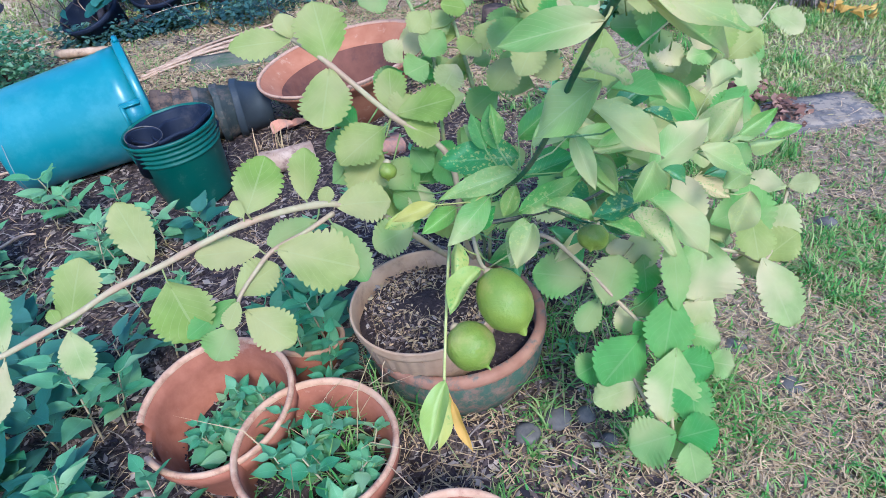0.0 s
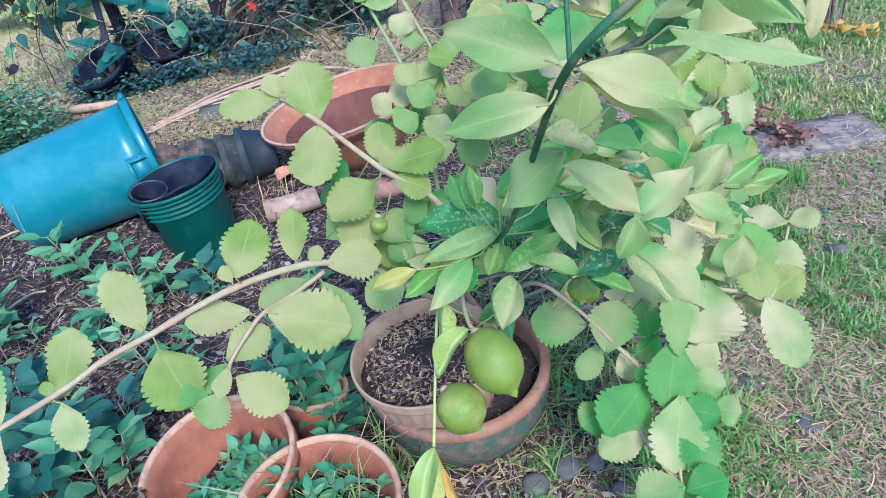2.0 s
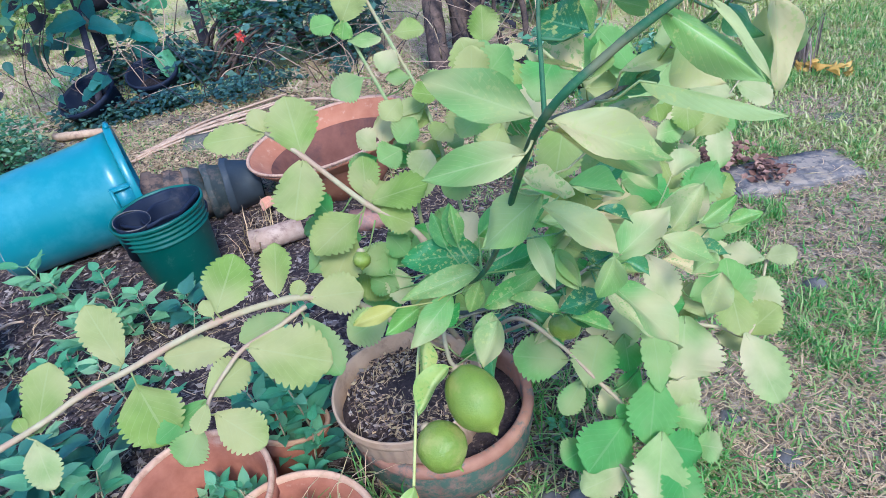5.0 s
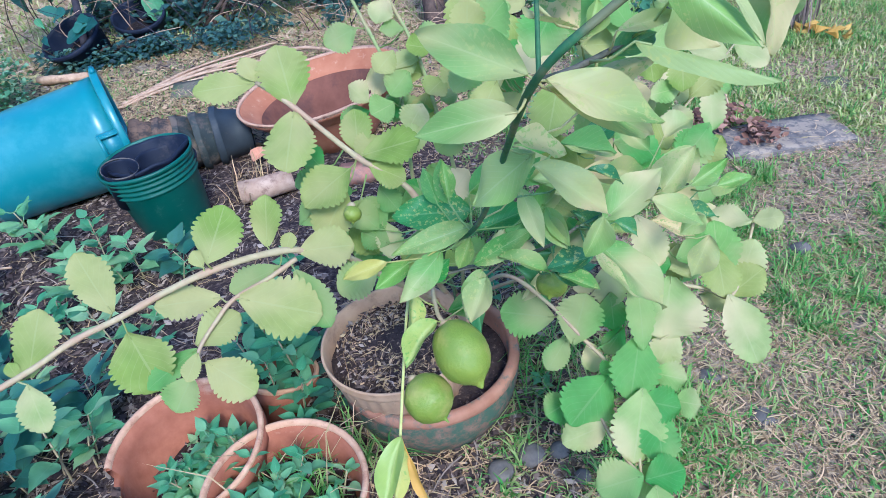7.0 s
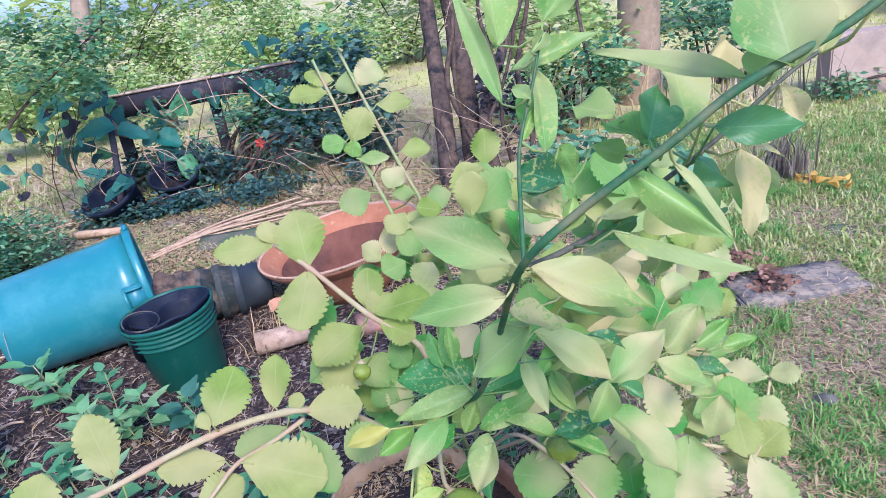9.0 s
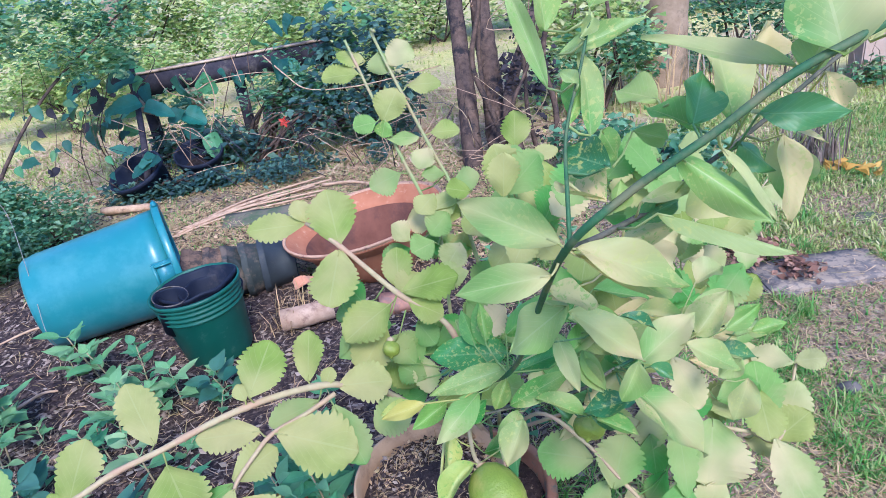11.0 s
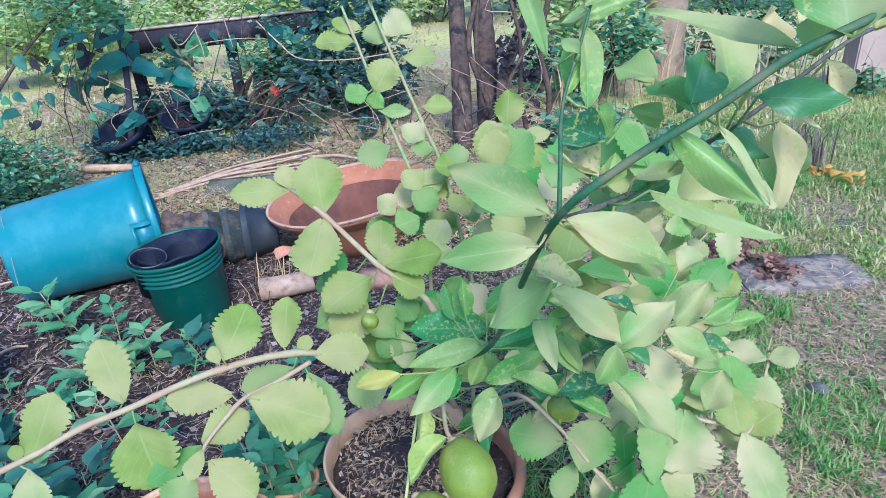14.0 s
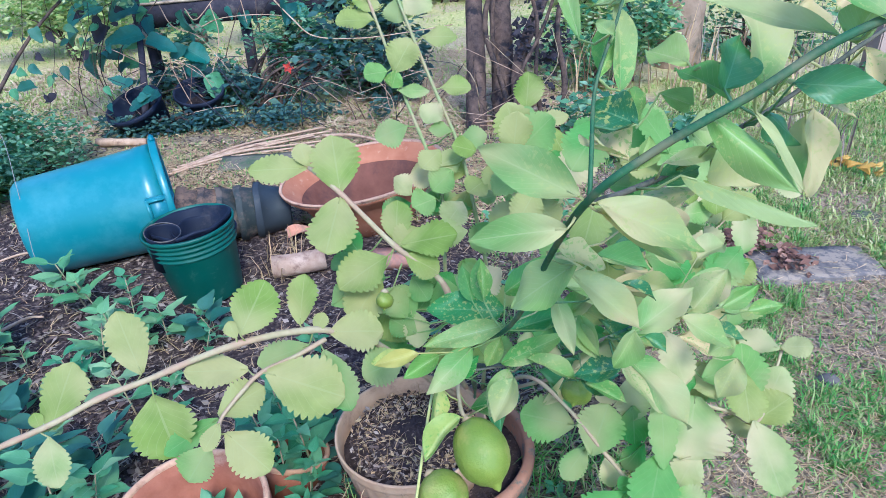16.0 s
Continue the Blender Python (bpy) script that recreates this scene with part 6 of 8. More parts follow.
leaf(tree, (-0.041, 0.694, 0.809), (-0.100, 0.684, 0.797), 0.022, "lemon", yellow_leaf_mat, near=trunk_pts)
leaf(tree, (0.080, 0.723, 0.750), (0.053, 0.684, 0.706), 0.040, "lemon", lemon_leaf_mat, near=tw6, cup=0.4)
leaf(tree, (0.144, 0.704, 0.921), (0.235, 0.685, 0.858), 0.046, "lemon", lemon_leaf_mat, near=trunk_pts, cup=0.3)
leaf(tree, (0.207, 0.718, 0.900), (0.253, 0.719, 0.879), 0.017, "lemon", lemon_dark_mat, near=trunk_pts)
leaf(tree, (0.243, 0.788, 0.777), (0.332, 0.835, 0.828), 0.053, "lemon", lemon_pale_mat, near=tw4, cup=0.25)
leaf(tree, (0.330, 0.825, 0.793), (0.387, 0.869, 0.837), 0.054, "lemon", lemon_pale_mat, near=tw4)
leaf(tree, (0.363, 0.811, 0.807), (0.414, 0.821, 0.836), 0.024, "lemon", yellow_green_mat, near=tw4, cup=0.5)
leaf(tree, (0.397, 0.808, 0.803), (0.443, 0.808, 0.815), 0.022, "lemon", yellow_green_mat, near=tw4)
leaf(tree, (0.304, 0.791, 0.804), (0.376, 0.776, 0.764), 0.038, "lemon", lemon_leaf_mat, near=tw4, cup=0.3)
leaf(tree, (0.252, 0.760, 0.793), (0.280, 0.744, 0.781), 0.022, "lemon", lemon_dark_mat, near=tw1)
leaf(tree, (0.228, 0.718, 0.832), (0.205, 0.700, 0.784), 0.037, "lemon", yellow_green_mat, near=tw1, cup=0.6)
leaf(tree, (0.158, 0.765, 0.812), (0.187, 0.734, 0.775), 0.028, "lemon", lemon_pale_mat, near=tw1)
leaf(tree, (0.221, 0.739, 0.756), (0.159, 0.739, 0.743), 0.036, "lemon", lemon_dark_mat, near=tw1)
leaf(tree, (0.235, 0.762, 0.755), (0.321, 0.714, 0.680), 0.066, "lemon", lemon_leaf_mat, near=tw1, cup=0.25)
leaf(tree, (0.171, 0.750, 0.727), (0.224, 0.745, 0.716), 0.028, "lemon", lemon_dark_mat, near=tw5)
leaf(tree, (0.098, 0.754, 0.757), (0.171, 0.750, 0.727), 0.029, "lemon", lemon_leaf_mat, near=tw1)
leaf(tree, (0.185, 0.791, 0.898), (0.263, 0.807, 0.870), 0.034, "lemon", lemon_pale_mat, near=trunk_pts)
leaf(tree, (0.340, 0.870, 0.852), (0.382, 0.888, 0.869), 0.045, "lemon", lemon_pale_mat, near=tw4)
leaf(tree, (-0.006, 0.735, 0.739), (0.032, 0.756, 0.761), 0.027, "lemon", lemon_leaf_mat, near=tw1)
leaf(tree, (0.406, 0.853, 0.726), (0.373, 0.855, 0.694), 0.037, "lemon", lemon_pale_mat, near=tw4)
leaf(borage, (0.336, 0.960, 0.663), (0.367, 0.901, 0.598), 0.065, "borage", pale_borage_mat, near=st_g)
leaf(tree, (0.294, 0.513, 1.217), (0.195, 0.557, 1.243), 0.020, "lemon", lemon_pale_mat, near=trunk_pts, cup=0.3, droop=0.0, lean=(0.12, -0.8, 0.6))
leaf(tree, (0.291, 0.451, 1.234), (0.282, 0.484, 1.299), 0.059, "lemon", lemon_leaf_mat, near=trunk_pts, cup=0.15, lean=(0.12, -0.8, 0.6))
leaf(tree, (0.324, 0.460, 1.254), (0.321, 0.476, 1.288), 0.029, "lemon", lemon_leaf_mat, near=trunk_pts, cup=0.2, lean=(0.12, -0.8, 0.6))
leaf(tree, (0.129, 0.616, 1.250), (0.126, 0.640, 1.316), 0.040, "lemon", yellow_green_mat, near=tw3, cup=0.2, lean=(0.12, -0.8, 0.6))
leaf(tree, (0.137, 0.593, 1.232), (0.209, 0.597, 1.254), 0.019, "lemon", yellow_green_mat, near=tw3, cup=0.3, lean=(0.12, -0.8, 0.6))
leaf(tree, (0.127, 0.599, 1.205), (0.095, 0.630, 1.303), 0.018, "lemon", lemon_pale_mat, near=tw3, cup=0.4, lean=(0.12, -0.8, 0.6))
leaf(tree, (0.165, 0.605, 1.264), (0.192, 0.623, 1.294), 0.030, "lemon", lemon_leaf_mat, near=tw3, lean=(0.12, -0.8, 0.6))
leaf(tree, (0.153, 0.610, 1.216), (0.145, 0.602, 1.178), 0.022, "lemon", lemon_pale_mat, near=tw3, cup=0.3, lean=(0.12, -0.8, 0.6))
leaf(tree, (0.243, 0.648, 1.173), (0.255, 0.647, 1.141), 0.031, "lemon", lemon_dark_mat, near=tw2, lean=(0.12, -0.8, 0.6))
leaf(tree, (0.340, 0.516, 1.228), (0.346, 0.528, 1.254), 0.018, "lemon", lemon_pale_mat, near=trunk_pts, cup=0.5, lean=(0.12, -0.8, 0.6))
leaf(borage, (-0.790, 0.753, 0.546), (-0.809, 0.816, 0.637), 0.058, "borage", pale_borage_mat, near=st_a)
leaf(borage, (-0.804, 0.746, 0.537), (-0.863, 0.718, 0.585), 0.054, "borage", pale_borage_mat, near=st_a)
leaf(borage, (-0.783, 0.738, 0.542), (-0.787, 0.657, 0.478), 0.058, "borage", pale_borage_mat, near=st_a)
leaf(borage, (-0.820, 0.746, 0.521), (-0.859, 0.699, 0.526), 0.052, "borage", borage_mat, near=st_a)


# ---- weeds ----
def weed(at, h, pairs, size, material, label, spread=0.9, seed=1):
    """An upright weed: a stem with opposite pairs of toothed leaves and a top rosette."""
    rng = random.Random(seed)
    w = thing("weed", at, label, "weed", "weeds")
    at = V(*at)
    top = at + V(rng.uniform(-0.03, 0.03), rng.uniform(-0.05, 0.0), h)
    pts = [at - V(0, 0, 0.01), (at + top) / 2 + V(rng.uniform(-0.01, 0.01), 0, 0), top]
    tube("stem", pts, 0.0026, 0.0015, stem_mat, w, 6, 4)
    for k in range(pairs):
        f = 0.35 + 0.65 * k / max(1, pairs - 1)
        c = at.lerp(top, f)
        a0 = k * 1.57 + rng.uniform(-0.3, 0.3)
        for s in (0, math.pi):
            a = a0 + s
            ln = size * (1.15 - 0.5 * f) * rng.uniform(0.8, 1.2)
            d = V(math.cos(a), math.sin(a), 0.35 + 0.4 * f * rng.random())
            b = c + d * (ln * 0.25 * spread)
            leaf(w, b, b + d.normalized() * ln, ln * rng.uniform(0.5, 0.65), "weed", material, (0, -0.2, 1), stalk=c)
    return w


protos = []
for k, (h, pairs, size, mt, lab) in enumerate((
        (0.16, 4, 0.085, light_weed_mat, "leafy light green weed growing on bare soil"),
        (0.11, 4, 0.062, weed_mat, "small green weed among leaf litter"),
        (0.20, 6, 0.075, weed_mat, "tall dull green weed with toothed leaves"),
        (0.08, 4, 0.06, light_weed_mat, "low light green weed seedling"),
        (0.13, 4, 0.13, dark_weed_mat, "low weed with broad dark bluish leaves"),
        (0.08, 4, 0.058, light_weed_mat, "fresh light green seedling with oval leaves"),
        (0.05, 3, 0.046, light_weed_mat, "tiny light green seedling with oval leaves"))):
    protos.append(weed((0, 0, 0), h, pairs, size, mt, lab, seed=10 + k))

rngw = random.Random(5)


def plant_at(k, x, y, z=None, s=1.0):
    m = pose(x, y, rise(x, y) if z is None else z, rngw.uniform(-9, 9), rngw.uniform(-9, 9), rngw.uniform(0, 360))
    ob = copy_thing(protos[k], m)
    ob.scale = (s, s, s)
    return ob


for x, y, k, s in ((-1.54, 2.02, 0, 1.35), (-1.47, 1.99, 0, 1.15), (-1.59, 1.97, 0, 0.9), (-1.68, 1.64, 2, 1.3), (-1.60, 1.57, 0, 1.2), (-1.75, 1.70, 0, 1.1), (-1.28, 1.80, 0, 0.9), (-1.22, 1.74, 5, 1.1), (-0.93, 1.82, 4, 0.9), (-1.02, 1.93, 3, 1.0), (-0.86, 2.02, 1, 0.7)):
    plant_at(k, x, y, None, s)
# thick patch of weeds on the shaded soil
for k in range(66):
    u, v = rngw.random(), rngw.random()
    y = 0.62 + 1.25 * u
    x = -0.42 - 0.30 * y + (-0.62 - 0.42 * y) * v
    if math.hypot(x + 0.6, y - 0.945) < 0.2 or math.hypot(x + 0.352, y - 0.8) < 0.2 or (x > -0.75 and y > 1.25 and rngw.random() < 0.5):
        continue
    kind = rngw.choice((0, 1, 1, 5, 0, 3, 5, 2))
    if kind == 4 and math.hypot(x + 0.6, y - 0.945) < 0.42:
        kind = 5
    if v > 0.25 and 0.75 < u and rngw.random() < 0.4:
        continue
    plant_at(kind, x, y, None, rngw.uniform(0.8, 1.3))
for x, y, s in ((-1.05, 0.95, 1.0), (-1.2, 1.15, 1.1), (-0.98, 1.2, 0.9), (-1.1, 0.8, 1.1), (-1.35, 1.3, 1.0), (-0.95, 0.78, 0.9)):
    plant_at(4, x, y, None, s)
for x, y, k, s in ((-0.98, 0.62, 2, 1.1), (-1.05, 0.70, 4, 1.0), (-0.88, 0.60, 0, 1.2), (-0.90, 0.72, 2, 1.0), (-1.12, 0.86, 2, 1.2), (-0.80, 0.64, 5, 1.3), (-1.0, 0.55, 4, 1.0), (-0.76, 0.56, 2, 1.0)):
    plant_at(k, x, y, None, s)
for dx, dy, k in ((0.06, -0.06, 5), (0.09, -0.02, 6), (0.03, -0.09, 5), (0.10, 0.03, 6)):
    plant_at(k, soil_b.x + dx, soil_b.y + dy, soil_b.z - 0.005, 1.0)
# between the pots, and inside them
for x, y, k, s in ((-0.46, 1.14, 2, 1.0), (-0.52, 1.22, 2, 1.1), (-0.42, 1.22, 2, 1.2), (-0.58, 1.25, 4, 0.8), (-0.47, 1.36, 2, 1.2), (-0.40, 1.10, 2, 0.9), (-0.36, 1.02, 2, 0.8), (-0.48, 1.28, 2, 1.1), (-0.38, 1.30, 4, 0.7), (-0.53, 1.36, 2, 1.0), (-0.33, 1.17, 4, 0.6), (-0.62, 1.45, 1, 1.2)):
    plant_at(k, x, y, None, s)
for c, r, n, kinds in ((soil_a + V(0.03, -0.01, 0), rs_a * 0.95, 32, (5, 6, 1, 6, 1)), (soil_b + V(-0.04, -0.01, 0), rs_b * 0.75, 9, (1, 6, 1))):
    for k in range(n):
        a, q = rngw.uniform(0, 6.28), r * 0.8 * math.sqrt(rngw.random())
        plant_at(rngw.choice(kinds), c.x + q * math.cos(a), c.y + q * math.sin(a), c.z - 0.005, rngw.uniform(0.8, 1.2) * (1.1 if n == 30 else 0.9))
for x, y, k, s in ((-0.78, 2.75, 1, 0.8), (-0.62, 2.52, 3, 0.8), (-0.35, 2.4, 3, 1.0), (-0.25, 2.15, 1, 1.0), (-0.45, 1.95, 3, 0.8), (-0.2, 1.75, 1, 0.9), (0.16, 1.35, 3, 0.8), (0.2, 1.15, 3, 0.6),
                   (0.1, 1.5, 1, 0.9), (-0.55, 1.75, 1, 0.9), (0.35, 1.6, 1, 0.9), (0.4, 2.0, 3, 1.1), (0.1, 2.1, 1, 1.0), (0.3, 2.6, 2, 1.0), (0.0, 2.6, 1, 1.1), (0.6, 2.2, 3, 1.0)):
    plant_at(k, x, y, None, s)
for p in protos:
    for o in (*p.children_recursive, p):
        bpy.data.objects.remove(o)


# ---- loose cover: grass, straw, litter ----
def blade(hmin, hmax, w, lie):
    def make(rng, p):
        a = rng.uniform(0, 6.283)
        h = rng.uniform(hmin, hmax)
        b = V(math.cos(a), math.sin(a), 0)
        s = V(-b.y, b.x, 0) * (w * rng.uniform(0.6, 1.3))
        k = lie * rng.uniform(0.4, 1.4)
        up = V(0, 0, 1)
        q1 = p + up * (h * 0.55) * (1 - 0.5 * min(1, k)) + b * (h * 0.3 * k)
        q2 = p + up * h * max(0.04, 1 - 0.85 * min(1, k)) + b * (h * 0.85 * k)
        return [p - s, p + s, q1 + s * 0.8, q1 - s * 0.8, q2], [(0, 1, 2, 3), (3, 2, 4)]
    return make


def curl(lmin, lmax, w):
    """A flat strip of straw lying on the ground in a loose bend."""
    def make(rng, p):
        a, bend = rng.uniform(0, 6.283), rng.gauss(0, 0.2)
        n, ln = 4, rng.uniform(lmin, lmax)
        ww = w * rng.uniform(0.6, 1.4)
        z, dz = rng.uniform(0.002, 0.014), rng.gauss(0, 0.12)
        v, q = [], V(p)
        for k in range(n + 1):
            s = V(-math.sin(a), math.cos(a), rng.uniform(-0.3, 0.3)) * (ww * (1 - 0.5 * k / n))
            c = q + V(0, 0, max(0.002, z + dz * ln * k / n))
            v += [c - s, c + s]
            q = q + V(math.cos(a), math.sin(a), 0) * (ln / n)
            a += bend
        return v, [(2 * k, 2 * k + 1, 2 * k + 3, 2 * k + 2) for k in range(n)]
    return make


def flake(smin, smax):
    def make(rng, p):
        ln, w = rng.uniform(smin, smax), rng.uniform(0.25, 0.6)
        a = rng.uniform(0, 6.283)
        d = V(math.cos(a), math.sin(a), rng.uniform(-0.3, 0.3)) * ln
        s = V(-math.sin(a), math.cos(a), rng.uniform(-0.4, 0.4)) * (ln * w * 0.5)
        p = p + V(0, 0, rng.uniform(0.002, 0.012))
        return [p - d * 0.5, p + s, p + d * 0.5, p - s, p + V(0, 0, ln * 0.15)], [(0, 1, 4), (1, 2, 4), (2, 3, 4), (3, 0, 4)]
    return make


def lawn_share(x, y):
    e = x - 0.30 - 0.10 * y + 0.5 * noise.noise(V(x * 1.3, y * 1.3, 4.0))
    return max(0.0, min(1.0, e * 2.2)) if y < 4.6 else 1.0


def tuft(x, y):
    return noise.noise(V(x * 2.2, y * 2.2, 9.0)) + 0.5 * noise.noise(V(x * 6, y * 6, 2.0))


SLAB = pose(1.275, 2.362, 0.0, 1, -1, 5)
TO_SLAB = SLAB.inverted()


def on_slab(x, y):
    p = TO_SLAB @ V(x, y, 0)
    return abs(p.x) < 0.25 and abs(p.y) < 0.125


def spot_grass(rng):
    y = -0.6 + 5.3 * rng.random() ** 1.2
    reach = 1.0 + 0.9 * max(y, 0)
    x = reach * (1.5 * rng.random() ** 1.25)
    if x > reach and rng.random() < 1.5 * (x / reach - 1) + 0.4 * noise.noise(V(x, y, 8)) + 0.15:
        return None
    if y < 0.4 and rng.random() < (0.4 - y) * 1.1:
        return None
    if on_slab(x, y) and rng.random() < 0.93:
        return None
    bare = 0.1 if (x > 0.6 and y < 1.2) else 0.0
    if rng.random() < lawn_share(x, y) * max(0.2, 0.36 + 1.0 * tuft(x, y) + 0.9 * noise.noise(V(x * 13, y * 13, 5.0)) - bare) + 0.16:
        return V(x, y, rise(x, y) - 0.004)
    return None


def spot_straw(rng):
    y = 0.2 + 4.4 * rng.random() ** 1.4
    x = rng.uniform(-0.25, 1.0 + 0.9 * y)
    if on_slab(x, y) and rng.random() < 0.9:
        return None
    return V(x, y, rise(x, y) + (0.03 if on_slab(x, y) else 0.004)) if rng.random() < 0.3 + lawn_share(x, y) else None


def spot_clod(rng):
    y = 0.3 + 3.4 * rng.random() ** 1.3
    x = rng.uniform(-0.6 - 0.6 * y, 0.8 + 0.75 * y)
    return V(x, y, rise(x, y)) if tuft(x + 5, y) > rng.uniform(-0.5, 0.6) else None


def clod(rng, p):
    r = rng.uniform(0.002, 0.009)
    k = [V(rng.uniform(0.6, 1.2), 0, 0), V(0, rng.uniform(0.6, 1.2), 0), V(-rng.uniform(0.6, 1.2), 0, 0), V(0, -rng.uniform(0.6, 1.2), 0), V(rng.uniform(-0.3, 0.3), rng.uniform(-0.3, 0.3), 0.8), V(0, 0, -0.3)]
    return [p + q * r for q in k], [(0, 1, 4), (1, 2, 4), (2, 3, 4), (3, 0, 4), (1, 0, 5), (2, 1, 5), (3, 2, 5), (0, 3, 5)]


def spot_litter(rng):
    y = 0.45 + 4.6 * rng.random() ** 1.3
    x = rng.uniform(-0.6 - 0.85 * y, 0.35 + 0.1 * y)
    return V(x, y, rise(x, y))


scatter("straw", 6500, spot_litter, curl(0.03, 0.11, 0.0015), straw_mat, 45, "pale dry stalks strewn over the dark soil", "straw")


def spot_far(rng):
    y = 4.5 + 9 * rng.random() ** 1.6
    x = rng.uniform(-0.85 * y, 0.85 * y)
    return V(x, y, rise(x, y)) if tuft(x * 0.5, y * 0.5) + rng.random() > 0.3 else None


scatter("clods", 20000, spot_clod, clod, clod_mat, 26, "small clods and pebbles on dry soil", "pebbles")
scatter("grass", 170000, spot_grass, blade(0.025, 0.07, 0.0026, 0.85), grass_mat, 21, "patchy green lawn grass", "grass")
tuft_rng = random.Random(61)
TUFTS = [q for q in (spot_grass(tuft_rng) for _ in range(9000)) if q is not None and tuft(q.x, q.y) > -0.05]


def spot_tuft(rng):
    """Blades crowd round the heart of a tuft."""
    c = TUFTS[rng.randrange(len(TUFTS))]
    x, y = c.x + rng.gauss(0, 0.016), c.y + rng.gauss(0, 0.016)
    return None if on_slab(x, y) else V(x, y, rise(x, y) - 0.004)


scatter("tall_grass", 44000, spot_tuft, blade(0.045, 0.11, 0.0026, 0.75), grass_mat, 62, "coarse green tufts standing in the lawn", "grass")
scatter("straw", 46000, spot_straw, curl(0.02, 0.075, 0.0014), straw_mat, 22, "dry straw-coloured grass lying flat", "grass")
scatter("dry_crumbs", 30000, spot_straw, flake(0.004, 0.014), straw_mat, 28, "crumbled dry grass and straw on bare soil", "straw")
scatter("leaf_litter", 34000, spot_litter, flake(0.008, 0.04), litter_mat, 23, "brown leaf litter and wood chips on soil", "leaf litter")
scatter("twig_litter", 6500, spot_litter, curl(0.04, 0.13, 0.0018), litter_mat, 24, "thin dry twigs and stalks on soil", "twigs")


def spot_back(rng):
    y = 2.75 + 1.9 * rng.random()
    x = rng.uniform(-2.4, 0.5)
    return V(x, y, rise(x, y) + 0.003) if tuft(x, y + 3) + rng.random() > 0.25 else None


scatter("dry_litter", 15000, spot_back, curl(0.04, 0.12, 0.003), straw_mat, 29, "pale dry stalks and straw behind the urn", "straw")
scatter("dry_crumbs", 16000, spot_back, flake(0.012, 0.045), straw_mat, 30, "pale crumbled leaf litter behind the urn", "leaf litter")
scatter("short_grass", 11000, spot_back, blade(0.02, 0.06, 0.003, 0.9), grass_mat, 39, "short grass between the litter", "grass")


def spot_mid(rng):
    y = 2.3 + 3.2 * rng.random()
    x = rng.uniform(0.7 + 0.12 * y, 0.85 * y + 0.4)
    if on_slab(x, y):
        return None
    return V(x, y, rise(x, y) - 0.004) if tuft(x, y) + rng.random() > 0.1 else None


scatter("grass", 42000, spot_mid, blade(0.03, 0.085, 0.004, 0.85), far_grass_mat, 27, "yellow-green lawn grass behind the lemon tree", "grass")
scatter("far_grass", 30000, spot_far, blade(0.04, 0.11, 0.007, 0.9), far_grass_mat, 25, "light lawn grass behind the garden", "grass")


def spot_pot(c, r):
    def place(rng):
        a, q = rng.uniform(0, 6.283), r * math.sqrt(rng.random())
        return V(c[0] + q * math.cos(a), c[1] + q * math.sin(a), c[2])
    return place


scatter("bark_chips", 380, spot_pot(SOIL - V(0, 0, 0.010), 0.15), flake(0.006, 0.018), straw_mat, 131, "pale dry chips and husks on the soil of the lemon pot", "bark chips")
scatter("bark_chips", 1300, spot_pot(SOIL - V(0, 0, 0.012), 0.152), flake(0.006, 0.02), litter_mat, 31, "dry bark chips on the soil of the lemon pot", "bark chips")
scatter("soil_straw", 220, spot_pot(SOIL - V(0, 0, 0.008), 0.14), blade(0.02, 0.06, 0.001, 1.6), straw_mat, 32, "dry stalks on the soil of the lemon pot", "straw")
scatter("bark_chips", 500, spot_pot(soil_b, rs_b), flake(0.006, 0.018), litter_mat, 33, "dark crumbs of bark on the pot's soil", "bark chips")
scatter("bark_chips", 400, spot_pot(soil_a, rs_a), flake(0.006, 0.018), litter_mat, 34, "brown crumbs of bark on the pot's soil", "bark chips")
scatter("pot_grass", 130, spot_pot(soil_b, rs_b * 0.95), blade(0.06, 0.17, 0.0022, 0.9), grass_mat, 35, "thin grass growing in the terracotta pot", "grass")
scatter("pot_grass", 60, lambda r: V(*(V(-0.2, 1.0, 0.0) + V(r.uniform(-0.08, 0.06), r.uniform(-0.05, 0.05), 0))), blade(0.12, 0.3, 0.0025, 0.7), grass_mat, 36, "long grass blades between the pots", "grass")
scatter("pot_straw", 16, lambda r: V(*(V(-0.35, 0.85, 0.1) + V(r.uniform(-0.1, 0.1), r.uniform(-0.06, 0.1), 0))), blade(0.2, 0.42, 0.0016, 0.75), straw_mat, 40, "long pale dry grass stalks over the clay pots", "grass")
scatter("tall_grass", 90, lambda r: V(r.uniform(0.12, 0.32), r.uniform(1.05, 1.35), 0.0), blade(0.12, 0.34, 0.0025, 0.9), grass_mat, 37, "long grass beside the lemon pot", "grass")
scatter("tall_grass", 60, lambda r: V(r.uniform(-0.95, -0.8), r.uniform(2.2, 2.5), 0.0), blade(0.08, 0.26, 0.002, 0.7), straw_mat, 38, "dry grass stalks beside the green pot", "grass")


# yellow fallen leaves on the lawn
for k in range(14):
    c = (V(*(1.841, 3.414, 0.030)) if k % 2 else V(*(1.920, 3.320, 0.030))) + V(rngw.uniform(-0.07, 0.07), rngw.uniform(-0.07, 0.07), 0)
    a = rngw.uniform(0, 6.28)
    ob = leaf(None, c, c + V(math.cos(a), math.sin(a), 0.5) * 0.065, 0.036, "lemon", orange_leaf_mat, (0, -0.3, 1), name="fallen_leaf")
    tagged(ob, "orange yellow fallen leaf on the lawn", "leaf", "fallen leaves")

